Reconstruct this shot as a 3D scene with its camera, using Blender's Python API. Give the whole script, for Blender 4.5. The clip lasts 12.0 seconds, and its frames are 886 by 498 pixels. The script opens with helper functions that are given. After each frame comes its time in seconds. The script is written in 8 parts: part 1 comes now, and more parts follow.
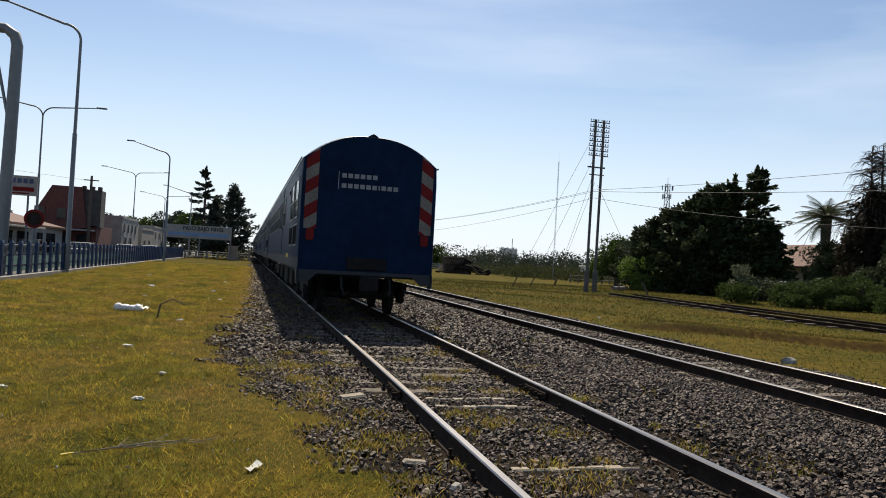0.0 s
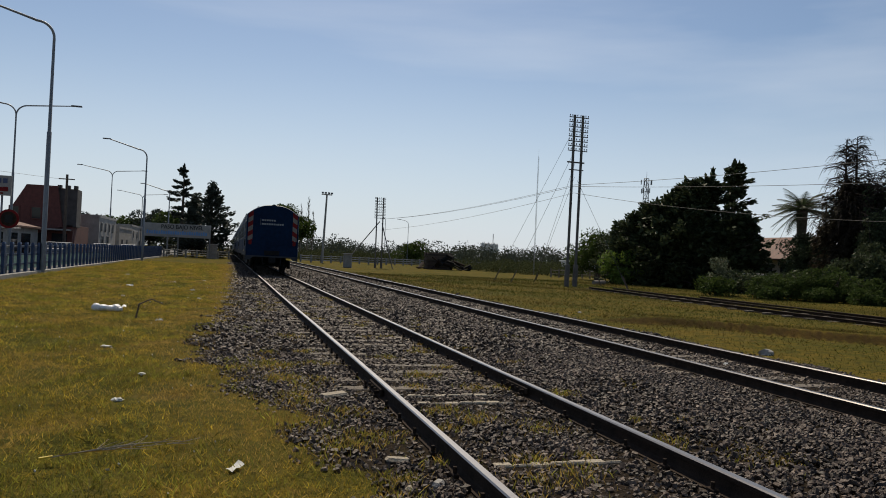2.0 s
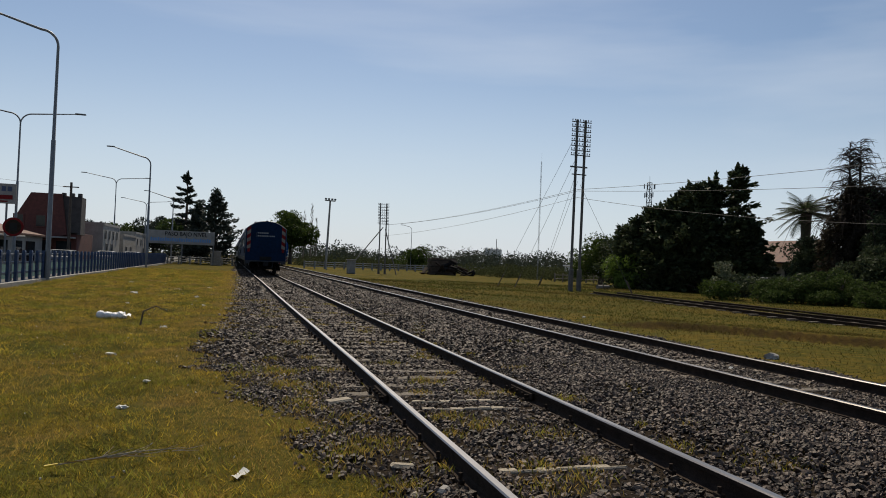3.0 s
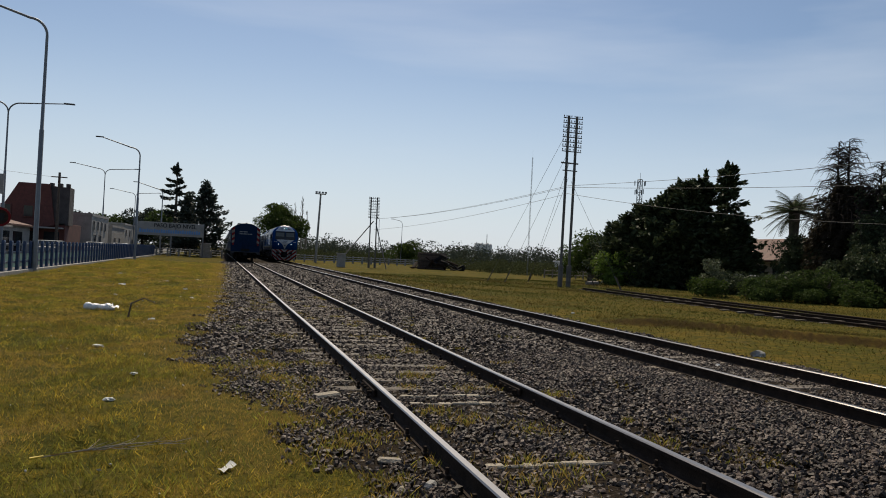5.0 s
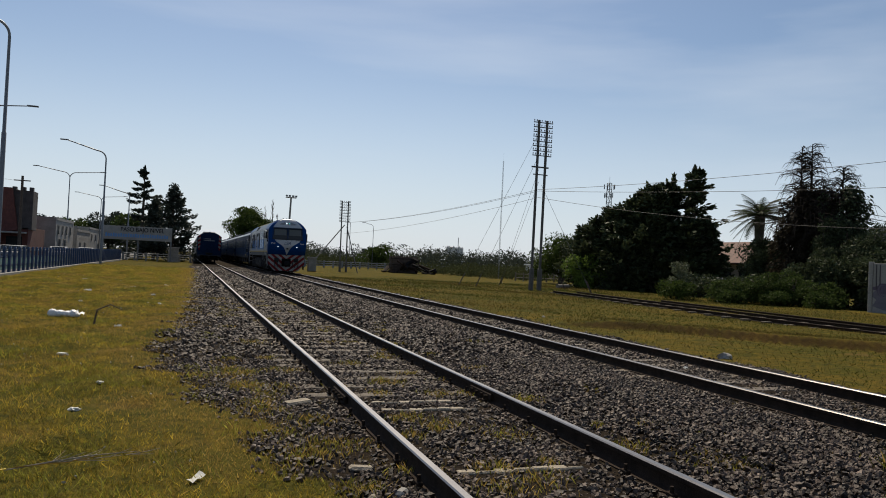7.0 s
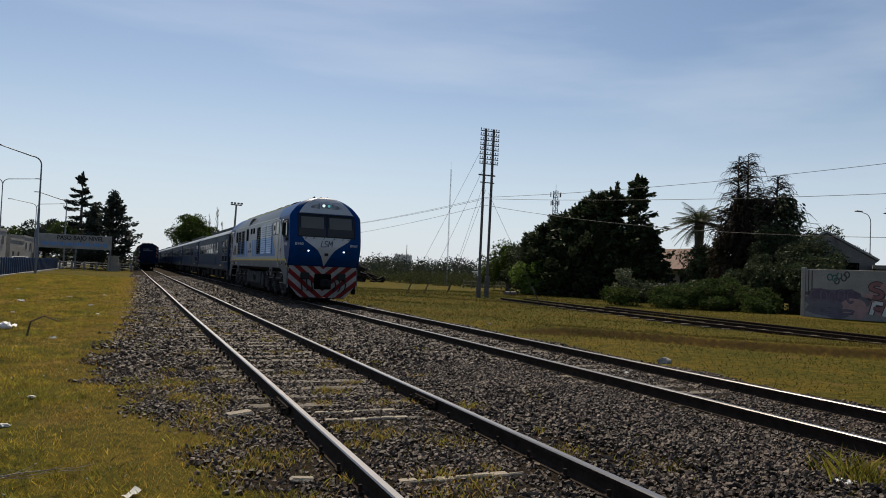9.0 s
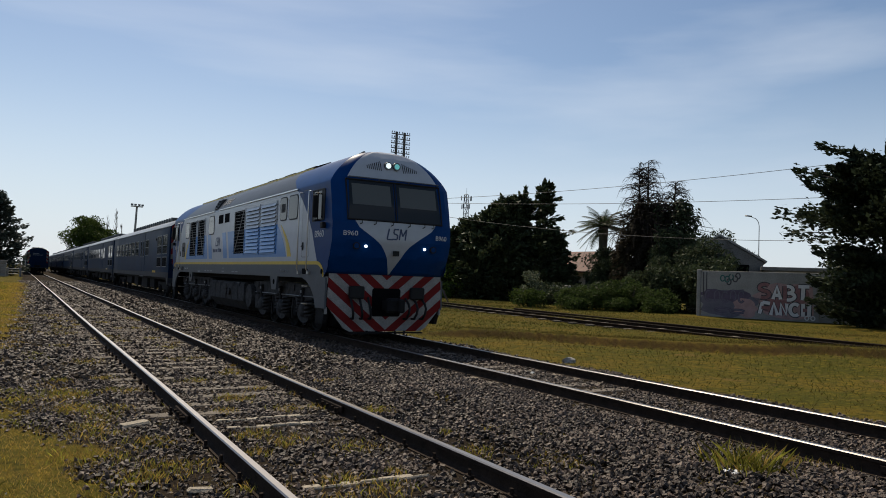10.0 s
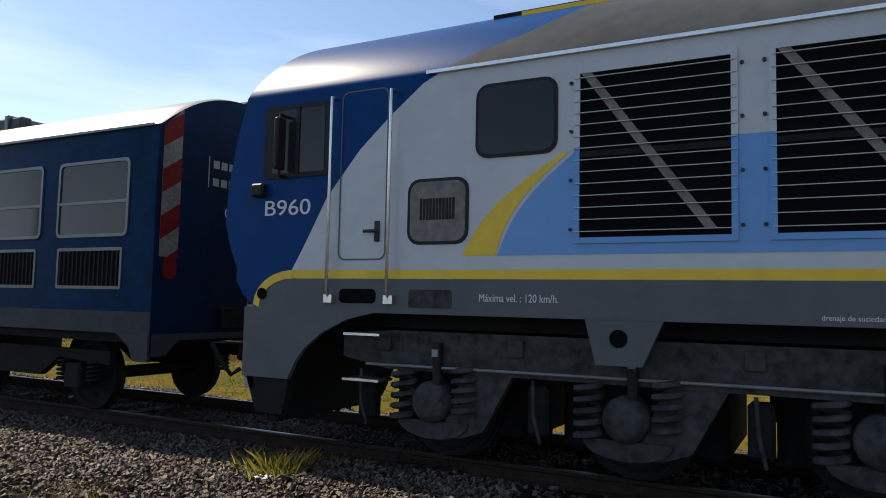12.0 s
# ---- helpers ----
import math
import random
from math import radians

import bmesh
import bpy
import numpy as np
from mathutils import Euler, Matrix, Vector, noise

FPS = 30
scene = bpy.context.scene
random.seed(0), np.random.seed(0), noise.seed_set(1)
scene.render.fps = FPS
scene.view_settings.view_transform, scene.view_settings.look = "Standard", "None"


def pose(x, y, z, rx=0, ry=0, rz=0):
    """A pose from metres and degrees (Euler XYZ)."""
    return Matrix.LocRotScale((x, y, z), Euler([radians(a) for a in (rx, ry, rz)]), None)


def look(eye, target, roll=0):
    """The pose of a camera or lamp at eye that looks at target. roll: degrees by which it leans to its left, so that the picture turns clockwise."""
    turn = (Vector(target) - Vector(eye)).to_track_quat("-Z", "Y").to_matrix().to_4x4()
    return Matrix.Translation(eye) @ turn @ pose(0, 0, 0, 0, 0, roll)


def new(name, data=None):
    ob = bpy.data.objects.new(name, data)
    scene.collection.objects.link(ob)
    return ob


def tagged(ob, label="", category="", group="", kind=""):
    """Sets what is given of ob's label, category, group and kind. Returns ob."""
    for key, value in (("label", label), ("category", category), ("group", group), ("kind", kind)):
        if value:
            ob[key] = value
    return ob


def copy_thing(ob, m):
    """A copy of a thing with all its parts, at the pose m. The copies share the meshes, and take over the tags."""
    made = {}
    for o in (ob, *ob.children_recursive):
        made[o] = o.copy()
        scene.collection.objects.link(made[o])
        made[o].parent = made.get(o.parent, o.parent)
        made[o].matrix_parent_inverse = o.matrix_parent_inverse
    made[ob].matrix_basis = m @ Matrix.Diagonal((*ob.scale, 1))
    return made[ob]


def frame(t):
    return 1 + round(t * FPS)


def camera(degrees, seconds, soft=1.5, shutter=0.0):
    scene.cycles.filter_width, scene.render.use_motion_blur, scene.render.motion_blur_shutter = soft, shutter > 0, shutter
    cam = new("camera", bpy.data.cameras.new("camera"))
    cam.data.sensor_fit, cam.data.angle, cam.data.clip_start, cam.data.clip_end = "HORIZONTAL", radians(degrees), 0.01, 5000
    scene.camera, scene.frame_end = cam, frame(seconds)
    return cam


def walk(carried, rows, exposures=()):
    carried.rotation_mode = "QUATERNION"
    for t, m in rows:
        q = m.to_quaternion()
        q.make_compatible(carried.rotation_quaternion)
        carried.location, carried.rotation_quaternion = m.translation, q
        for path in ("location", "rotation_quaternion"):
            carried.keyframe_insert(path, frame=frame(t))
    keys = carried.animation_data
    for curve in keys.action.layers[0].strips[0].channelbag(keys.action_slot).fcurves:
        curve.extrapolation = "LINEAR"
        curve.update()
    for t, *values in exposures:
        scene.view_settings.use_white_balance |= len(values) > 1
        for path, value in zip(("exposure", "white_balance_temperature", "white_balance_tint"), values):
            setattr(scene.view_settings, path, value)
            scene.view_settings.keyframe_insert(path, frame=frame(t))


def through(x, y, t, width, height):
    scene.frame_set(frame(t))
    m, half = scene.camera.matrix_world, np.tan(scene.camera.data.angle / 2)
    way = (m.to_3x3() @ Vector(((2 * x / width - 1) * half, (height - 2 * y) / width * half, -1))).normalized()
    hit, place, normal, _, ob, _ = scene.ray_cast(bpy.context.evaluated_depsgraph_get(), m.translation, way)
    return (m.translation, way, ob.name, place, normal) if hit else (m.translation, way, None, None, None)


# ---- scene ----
cam = camera(62.1, 12.0, soft=0.95)
PATH = [
    (0.0, pose(-0.078, 0.103, 1.595, 90.93, -3.21, -14.91)),
    (0.5, pose(-0.076, 0.103, 1.578, 89.89, -3.29, -15.44)),
    (1.0, pose(-0.067, 0.110, 1.605, 89.77, -2.43, -15.47)),
    (1.5, pose(-0.073, 0.101, 1.600, 90.58, -2.27, -16.06)),
    (2.0, pose(-0.076, 0.094, 1.607, 90.69, -2.62, -16.38)),
    (2.5, pose(-0.078, 0.098, 1.611, 90.33, -2.60, -16.09)),
    (3.0, pose(-0.080, 0.097, 1.607, 91.10, -2.28, -16.11)),
    (5.0, pose(-0.074, 0.088, 1.615, 90.71, -2.87, -16.87)),
    (5.5, pose(-0.075, 0.070, 1.625, 90.98, -2.92, -17.10)),
    (6.0, pose(-0.073, 0.072, 1.614, 91.17, -3.01, -17.48)),
    (6.5, pose(-0.075, 0.077, 1.617, 91.40, -3.14, -17.81)),
    (6.7, pose(-0.077, 0.077, 1.631, 91.09, -3.01, -18.39)),
    (8.3, pose(-0.057, 0.033, 1.656, 91.55, -2.26, -20.33)),
    (8.5, pose(-0.056, 0.024, 1.653, 91.62, -2.27, -21.06)),
    (9.0, pose(-0.038, 0.011, 1.661, 91.83, -2.38, -23.09)),
    (9.5, pose(-0.011, 0.005, 1.649, 92.12, -2.20, -26.17)),
    (10.0, pose(0.015, -0.004, 1.659, 92.34, -2.06, -29.96)),
    (10.5, pose(0.008, -0.025, 1.668, 92.63, -2.40, -32.83)),
    (10.6, pose(0.005, -0.024, 1.667, 92.37, -2.58, -33.69)),
    (11.0, pose(-0.004, -0.020, 1.664, 93.24, -2.36, -34.33)),
    (11.5, pose(0.076, -0.073, 1.712, 94.00, -0.77, -37.34)),
    (11.6, pose(0.118, -0.119, 1.725, 94.25, -0.29, -39.85)),
    (11.7, pose(0.161, -0.170, 1.704, 94.31, -0.13, -43.72)),
    (11.8, pose(0.204, -0.217, 1.693, 94.39, -0.43, -48.59)),
    (11.9, pose(0.233, -0.258, 1.673, 94.24, -0.94, -54.51)),
    (12.0, pose(0.246, -0.266, 1.682, 94.18, -1.22, -62.06)),
]
EXPOSURES = [(0.0, 0.46), (0.3, 0.26), (0.7, 0.12), (1.5, 0.02), (3.0, 0.0), (6.5, 0.05), (9.5, 0.1), (10.0, 0.15), (10.5, 0.24), (11.0, 0.48), (11.5, 0.68), (12.0, 0.98)]
walk(cam, PATH, EXPOSURES)

# ---- sky and sun: the sun stands high ahead along the track ----
SUN_EL, SUN_AZ = radians(49.5), radians(6.7)
world = bpy.data.worlds.new("world")
scene.world = world
world.use_nodes = True
wn, wl = world.node_tree.nodes, world.node_tree.links
sky = wn.new("ShaderNodeTexSky")
sky.sky_type = "NISHITA"
sky.sun_disc = False
sky.sun_elevation, sky.sun_rotation = SUN_EL, SUN_AZ
sky.air_density, sky.dust_density, sky.ozone_density = 1.0, 0.5, 1.8
# thin cirrus streaks
tc = wn.new("ShaderNodeTexCoord")
mp = wn.new("ShaderNodeMapping")
mp.inputs["Rotation"].default_value = (0.0, radians(14), radians(-35))
mp.inputs["Scale"].default_value = (0.9, 2.2, 9.0)
ns = wn.new("ShaderNodeTexNoise")
ns.inputs["Scale"].default_value, ns.inputs["Detail"].default_value = 1.1, 5.0
ramp = wn.new("ShaderNodeValToRGB")
ramp.color_ramp.elements[0].position, ramp.color_ramp.elements[1].position = 0.47, 0.8
ramp.color_ramp.elements[1].color = (0.5, 0.5, 0.5, 1)
ramp.color_ramp.elements[0].color = (0, 0, 0, 1)
mx = wn.new("ShaderNodeMix")
mx.data_type = "RGBA"
mx.inputs[7].default_value = (8.5, 9.2, 10.2, 1)
wl.new(tc.outputs["Generated"], mp.inputs["Vector"])
wl.new(mp.outputs["Vector"], ns.inputs["Vector"])
wl.new(ns.outputs["Fac"], ramp.inputs["Fac"])
wl.new(ramp.outputs["Color"], mx.inputs[0])
wl.new(sky.outputs["Color"], mx.inputs[6])
# pale haze that thickens towards the horizon, most of all below the sun
sep = wn.new("ShaderNodeSeparateXYZ")
wl.new(tc.outputs["Generated"], sep.inputs[0])
low = wn.new("ShaderNodeMapRange")
low.interpolation_type = "SMOOTHSTEP"
low.inputs["From Min"].default_value, low.inputs["From Max"].default_value = 0.0, 0.30
low.inputs["To Min"].default_value, low.inputs["To Max"].default_value = 0.75, 0.0
wl.new(sep.outputs["Z"], low.inputs["Value"])
hz = wn.new("ShaderNodeMix")
hz.data_type = "RGBA"
hz.inputs[7].default_value = (7.85, 8.75, 9.95, 1)
ahead = wn.new("ShaderNodeMapRange")
ahead.interpolation_type = "SMOOTHSTEP"
ahead.inputs["From Min"].default_value, ahead.inputs["From Max"].default_value = -0.9, 0.55
ahead.inputs["To Min"].default_value, ahead.inputs["To Max"].default_value = 0.25, 1.0
wl.new(sep.outputs["Y"], ahead.inputs["Value"])
thick = wn.new("ShaderNodeMath")
thick.operation = "MULTIPLY"
wl.new(low.outputs[0], thick.inputs[0])
wl.new(ahead.outputs[0], thick.inputs[1])
wl.new(thick.outputs[0], hz.inputs[0])
wl.new(mx.outputs[2], hz.inputs[6])
wl.new(hz.outputs[2], wn["Background"].inputs["Color"])
wn["Background"].inputs["Strength"].default_value = 0.08

sun = new("sun", bpy.data.lights.new("sun", "SUN"))
sun.data.energy, sun.data.angle, sun.data.color = 4.8, radians(0.53), (1.0, 0.87, 0.68)
sun_way = Vector((math.sin(SUN_AZ) * math.cos(SUN_EL), math.cos(SUN_AZ) * math.cos(SUN_EL), math.sin(SUN_EL)))
sun.matrix_basis = look((0, 60, 80), Vector((0, 60, 80)) - sun_way)

# ---- materials ----
def material(name, base, rough=0.7, metal=0.0, dark=0.75, light=1.2, scale=6.0, fine=60.0, bump=0.15, island=0.0, obj=0.0,
             rust=None, rust_at=0.62, coat=0.0, spec=0.5):
    """Painted or natural surface: base colour varied at a coarse and a fine scale, with relief."""
    m = bpy.data.materials.new(name)
    m.use_nodes = True
    n, l = m.node_tree.nodes, m.node_tree.links
    b = n["Principled BSDF"]
    b.inputs["Roughness"].default_value, b.inputs["Metallic"].default_value = rough, metal
    b.inputs["Coat Weight"].default_value = coat
    b.inputs["Specular IOR Level"].default_value = spec
    c = n.new("ShaderNodeTexCoord")
    big, small = n.new("ShaderNodeTexNoise"), n.new("ShaderNodeTexNoise")
    big.inputs["Scale"].default_value, big.inputs["Detail"].default_value = scale, 4.0
    small.inputs["Scale"].default_value, small.inputs["Detail"].default_value = fine, 3.0
    l.new(c.outputs["Object"], big.inputs["Vector"])
    l.new(c.outputs["Object"], small.inputs["Vector"])
    add = n.new("ShaderNodeMath")
    add.operation = "ADD"
    l.new(big.outputs["Fac"], add.inputs[0])
    l.new(small.outputs["Fac"], add.inputs[1])
    rng = n.new("ShaderNodeMapRange")
    rng.inputs["From Min"].default_value, rng.inputs["From Max"].default_value = 0.7, 1.3
    rng.inputs["To Min"].default_value, rng.inputs["To Max"].default_value = dark, light
    l.new(add.outputs[0], rng.inputs["Value"])
    value = rng.outputs[0]
    if island or obj:
        src = n.new("ShaderNodeNewGeometry").outputs["Random Per Island"] if island else n.new("ShaderNodeObjectInfo").outputs["Random"]
        k = n.new("ShaderNodeMapRange")
        k.inputs["To Min"].default_value, k.inputs["To Max"].default_value = 1 - (island or obj), 1 + (island or obj)
        l.new(src, k.inputs["Value"])
        mul = n.new("ShaderNodeMath")
        mul.operation = "MULTIPLY"
        l.new(value, mul.inputs[0])
        l.new(k.outputs[0], mul.inputs[1])
        value = mul.outputs[0]
    sc = n.new("ShaderNodeVectorMath")
    sc.operation = "SCALE"
    sc.inputs[0].default_value = base
    l.new(value, sc.inputs["Scale"])
    colour = sc.outputs[0]
    if rust:
        r = n.new("ShaderNodeMapRange")
        r.inputs["From Min"].default_value, r.inputs["From Max"].default_value = rust_at, rust_at + 0.12
        l.new(big.outputs["Fac"], r.inputs["Value"])
        mix = n.new("ShaderNodeMix")
        mix.data_type = "RGBA"
        mix.inputs[7].default_value = (*rust, 1)
        l.new(r.outputs[0], mix.inputs[0])
        l.new(colour, mix.inputs[6])
        colour = mix.outputs[2]
    l.new(colour, b.inputs["Base Color"])
    if bump:
        bp = n.new("ShaderNodeBump")
        bp.inputs["Strength"].default_value, bp.inputs["Distance"].default_value = bump, 0.02
        l.new(small.outputs["Fac"], bp.inputs["Height"])
        l.new(bp.outputs[0], b.inputs["Normal"])
    return m


def glowing(name, colour, strength):
    m = bpy.data.materials.new(name)
    m.use_nodes = True
    b = m.node_tree.nodes["Principled BSDF"]
    b.inputs["Base Color"].default_value = (*colour, 1)
    b.inputs["Emission Color"].default_value = (*colour, 1)
    b.inputs["Emission Strength"].default_value = strength
    return m


BLUE = material("loco blue paint", (0.0012, 0.036, 0.145), 0.36, 0, 0.88, 1.12, 0.9, 4, 0.0, spec=0.06)
WHITE = material("loco white paint", (0.40, 0.42, 0.455), 0.36, 0, 0.93, 1.05, 0.8, 5, 0.0, coat=0.1)
SKY_BLUE = material("light blue paint", (0.073, 0.23, 0.515), 0.36, 0, 0.93, 1.06, 0.8, 5, 0.0, coat=0.1)
YELLOW = material("yellow paint", (0.64, 0.43, 0.012), 0.4, 0, 0.9, 1.06, 1.5, 6, 0.0)
SKIRT_GREY = material("grey skirt paint", (0.076, 0.086, 0.098), 0.5, 0, 0.88, 1.08, 1.2, 6, 0.0, spec=0.3)
ROOF_GREY = material("roof grey paint", (0.058, 0.063, 0.068), 0.3, 0.0, 0.8, 1.15, 1.0, 6, 0.0, spec=0.04)
UNDER = material("sooty underframe steel", (0.012, 0.012, 0.013), 0.8, 0.0, 0.6, 1.4, 5, 50, 0.1, spec=0.15)
BOGIE = material("dusty bogie casting", (0.047, 0.047, 0.049), 0.8, 0.0, 0.45, 1.4, 3, 12, 0.1, rust=(0.024, 0.021, 0.018), rust_at=0.55, spec=0.15)
BLACK = material("black rubber", (0.013, 0.013, 0.014), 0.6, 0, 0.8, 1.2, 6, 60, 0.05, spec=0.2)
# near-black paint that stands in for the shade inside openings and recesses
OPENING_SHADE = material("black shade for openings", (0.005, 0.005, 0.006), 0.95, spec=0.05)
STEEL = material("worn rail head", (0.23, 0.215, 0.205), 0.36, 1.0, 0.85, 1.1, 3, 90, 0.03)
RUST = material("rusty rail side", (0.028, 0.019, 0.014), 0.9, 0, 0.5, 1.5, 9, 90, 0.3, spec=0.12)
CHROME = material("bare handrail steel", (0.6, 0.61, 0.62), 0.3, 1.0, 0.9, 1.1)
RED = material("warning red paint", (0.15, 0.008, 0.009), 0.5, 0, 0.7, 1.15, 3, 40, 0.02, spec=0.12)
BRACE_GREY = material("dusty grey brace", (0.15, 0.14, 0.13), 0.8, 0, 0.7, 1.2, 3, 12, 0.0)
SLAT = material("pale worn slat edge", (0.36, 0.365, 0.37), 0.5, 0.2, 0.85, 1.1, 3, 30, 0.02)
CREAM_DULL = material("grimy cream paint", (0.20, 0.185, 0.165), 0.6, 0, 0.6, 1.15, 2, 20, 0.02, spec=0.15)
CHIMNEY_STONE = material("sooty grey stone", (0.06, 0.053, 0.052), 0.9, 0, 0.6, 1.3, 2, 12, 0.4)
CREAM = material("warning cream paint", (0.29, 0.28, 0.27), 0.5, 0, 0.65, 1.1, 3, 40, 0.02, spec=0.15)
LETTER = material("white lettering", (0.55, 0.56, 0.58), 0.5, 0, 0.95, 1.05)
NAVY = material("navy lettering", (0.03, 0.05, 0.12), 0.5, 0, 0.95, 1.05)
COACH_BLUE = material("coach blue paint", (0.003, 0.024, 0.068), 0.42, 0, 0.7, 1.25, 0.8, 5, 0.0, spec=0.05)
# darker copy of the coach blue: shade of the sunless end walls
COACH_END_SHADE = material("coach blue darkened for shade", (0.0026, 0.0145, 0.044), 0.5, 0, 0.65, 1.25, 0.8, 5, 0.0, spec=0.06)
COACH_GREY = material("coach lower grey paint", (0.032, 0.036, 0.045), 0.55, 0, 0.75, 1.2, 1, 6, 0.0, spec=0.2)
COACH_ROOF = material("silver coach roof paint", (0.19, 0.20, 0.21), 0.35, 0.1, 0.8, 1.12, 1, 6, 0.0, spec=0.35)
ALU = material("aluminium window frame", (0.13, 0.14, 0.15), 0.45, 0.8, 0.9, 1.1)
SLEEPER = material("weathered sleeper", (0.11, 0.09, 0.07), 0.9, 0, 0.6, 1.4, 5, 40, 0.6, obj=0.25)
SLEEPER_PALE = material("bleached sleeper", (0.29, 0.25, 0.19), 0.9, 0, 0.65, 1.25, 7, 50, 0.6)
STONE = material("granite ballast", (0.068, 0.050, 0.039), 0.62, 0, 0.45, 1.6, 1.3, 70, 0.3, island=0.85, spec=0.22)
CONCRETE = material("weathered concrete", (0.27, 0.26, 0.242), 0.9, 0, 0.7, 1.2, 2.5, 30, 0.4)
FENCE_BLUE = material("fence blue paint", (0.008, 0.032, 0.095), 0.5, 0, 0.75, 1.2, 4, 40, 0.05)
GREEN_WALL = material("pale green wall paint", (0.17, 0.30, 0.25), 0.8, 0, 0.8, 1.15, 2, 20, 0.2)
GALV = material("galvanised steel", (0.17, 0.18, 0.19), 0.55, 0.3, 0.85, 1.15, 4, 40, 0.05)
POLE_RAIL = material("old rail pole paint", (0.10, 0.095, 0.09), 0.75, 0.2, 0.7, 1.3, 4, 40, 0.1)
CERAMIC = material("brown insulator glaze", (0.07, 0.04, 0.03), 0.25)
BARK = material("tree bark", (0.085, 0.065, 0.05), 0.95, 0, 0.6, 1.4, 6, 40, 0.8)
BARE_DARK = material("dark dead bark", (0.035, 0.028, 0.024), 0.95, 0, 0.6, 1.4, 6, 40, 0.3, spec=0.1)
BARE = material("grey dead twigs", (0.17, 0.15, 0.13), 0.95, 0, 0.7, 1.3, 6, 40, 0.3)
PLASTER = material("stained white plaster", (0.29, 0.28, 0.262), 0.9, 0, 0.72, 1.12, 1.2, 15, 0.2)
BRICK_RED = material("red brick wall", (0.095, 0.030, 0.024), 0.9, 0, 0.7, 1.25, 2, 12, 0.4)
ROOF_RED = material("dark red roof tiles", (0.10, 0.030, 0.024), 0.75, 0, 0.7, 1.3, 3, 14, 0.6)
ROOF_ORANGE = material("clay roof tiles", (0.095, 0.034, 0.022), 0.8, 0, 0.5, 1.35, 3, 14, 0.6)
PLASTIC = material("crumpled white plastic", (0.78, 0.78, 0.78), 0.45, 0, 0.92, 1.05, 8, 40, 0.3)
PAPER = material("litter paper", (0.5, 0.5, 0.47), 0.8, 0, 0.8, 1.1, 12, 50, 0.2, island=0.25)
ASPHALT = material("worn asphalt", (0.055, 0.055, 0.056), 0.9, 0, 0.75, 1.25, 1.5, 60, 0.3)
SOIL = material("bare brown soil", (0.12, 0.085, 0.055), 0.95, 0, 0.7, 1.3, 4, 40, 0.6)


def leafy(name, base, spread=0.35, through=0.3, gloss=0.12, dark=0.75, light=1.25, scale=0.6):
    m = material(name, base, 0.6, 0, dark, light, scale, 8, 0, island=spread, spec=gloss)
    n, l = m.node_tree.nodes, m.node_tree.links
    b = n["Principled BSDF"]
    t = n.new("ShaderNodeBsdfTranslucent")
    mix = n.new("ShaderNodeMixShader")
    mix.inputs[0].default_value = through
    link = b.inputs["Base Color"].links[0].from_socket
    l.new(link, t.inputs["Color"])
    l.new(b.outputs[0], mix.inputs[1])
    l.new(t.outputs[0], mix.inputs[2])
    l.new(mix.outputs[0], n["Material Output"].inputs["Surface"])
    return m


LEAF_DARK = leafy("dark conifer needles", (0.028, 0.038, 0.022), 0.45, 0.18, 0.06)
# lifted and greyed: the haze over the street trees is in this colour
LEAF_STREET_HAZE = leafy("street tree foliage with painted haze", (0.050, 0.062, 0.050), 0.4, 0.15, 0.06)
LEAF_HEDGE = leafy("hedge leaves", (0.048, 0.072, 0.020), 0.35, 0.3, 0.04)
LETTER_FADED = material("faded white lettering", (0.24, 0.25, 0.26), 0.6, 0, 0.8, 1.1)
LEAF_CEDAR = leafy("cypress foliage", (0.046, 0.060, 0.030), 0.5, 0.2, 0.08)
LEAF_GREEN = leafy("broad green leaves", (0.05, 0.075, 0.018), 0.35, 0.3, 0.04)
LEAF_BUSH = leafy("bright bush leaves", (0.11, 0.165, 0.03))
# leaf colour greyed to carry the haze of distance
LEAF_FAR = leafy("distant foliage with painted haze", (0.066, 0.076, 0.056), 0.15, 0.1, 0.0)
LEAF_SCRUB = leafy("olive scrub leaves", (0.075, 0.082, 0.036), 0.2, 0.1, 0.0)
LEAF_DRY = leafy("brown hanging foliage", (0.036, 0.030, 0.020), 0.35, 0.25, 0.04)
LEAF_PALM = leafy("palm fronds", (0.035, 0.05, 0.02))
GRASS = leafy("lawn blades", (0.31, 0.222, 0.030), 0.75, 0.5, dark=0.4, light=1.6, scale=0.9)
GRASS_GREEN = leafy("green weed blades", (0.172, 0.165, 0.027), 0.65, 0.5, dark=0.4, light=1.6, scale=0.9)
MEADOW = leafy("meadow blades", (0.054, 0.062, 0.014), 0.55, 0.4, 0.04, dark=0.5, light=1.45)
MEADOW_DRY = leafy("dry meadow blades", (0.095, 0.074, 0.022), 0.55, 0.4, 0.04, dark=0.5, light=1.45)
STRAW = leafy("dry straw blades", (0.30, 0.205, 0.055), 0.55, 0.5)


def glass_dark(name, colour=(0.02, 0.025, 0.03), rough=0.06):
    m = bpy.data.materials.new(name)
    m.use_nodes = True
    b = m.node_tree.nodes["Principled BSDF"]
    b.inputs["Base Color"].default_value = (*colour, 1)
    b.inputs["Roughness"].default_value = rough
    b.inputs["Specular IOR Level"].default_value = 0.24
    return m


GLASS = glass_dark("tinted window glass", (0.016, 0.020, 0.024))
GLASS_DUSTY = glass_dark("dusty coach glass", (0.014, 0.018, 0.022), 0.12)
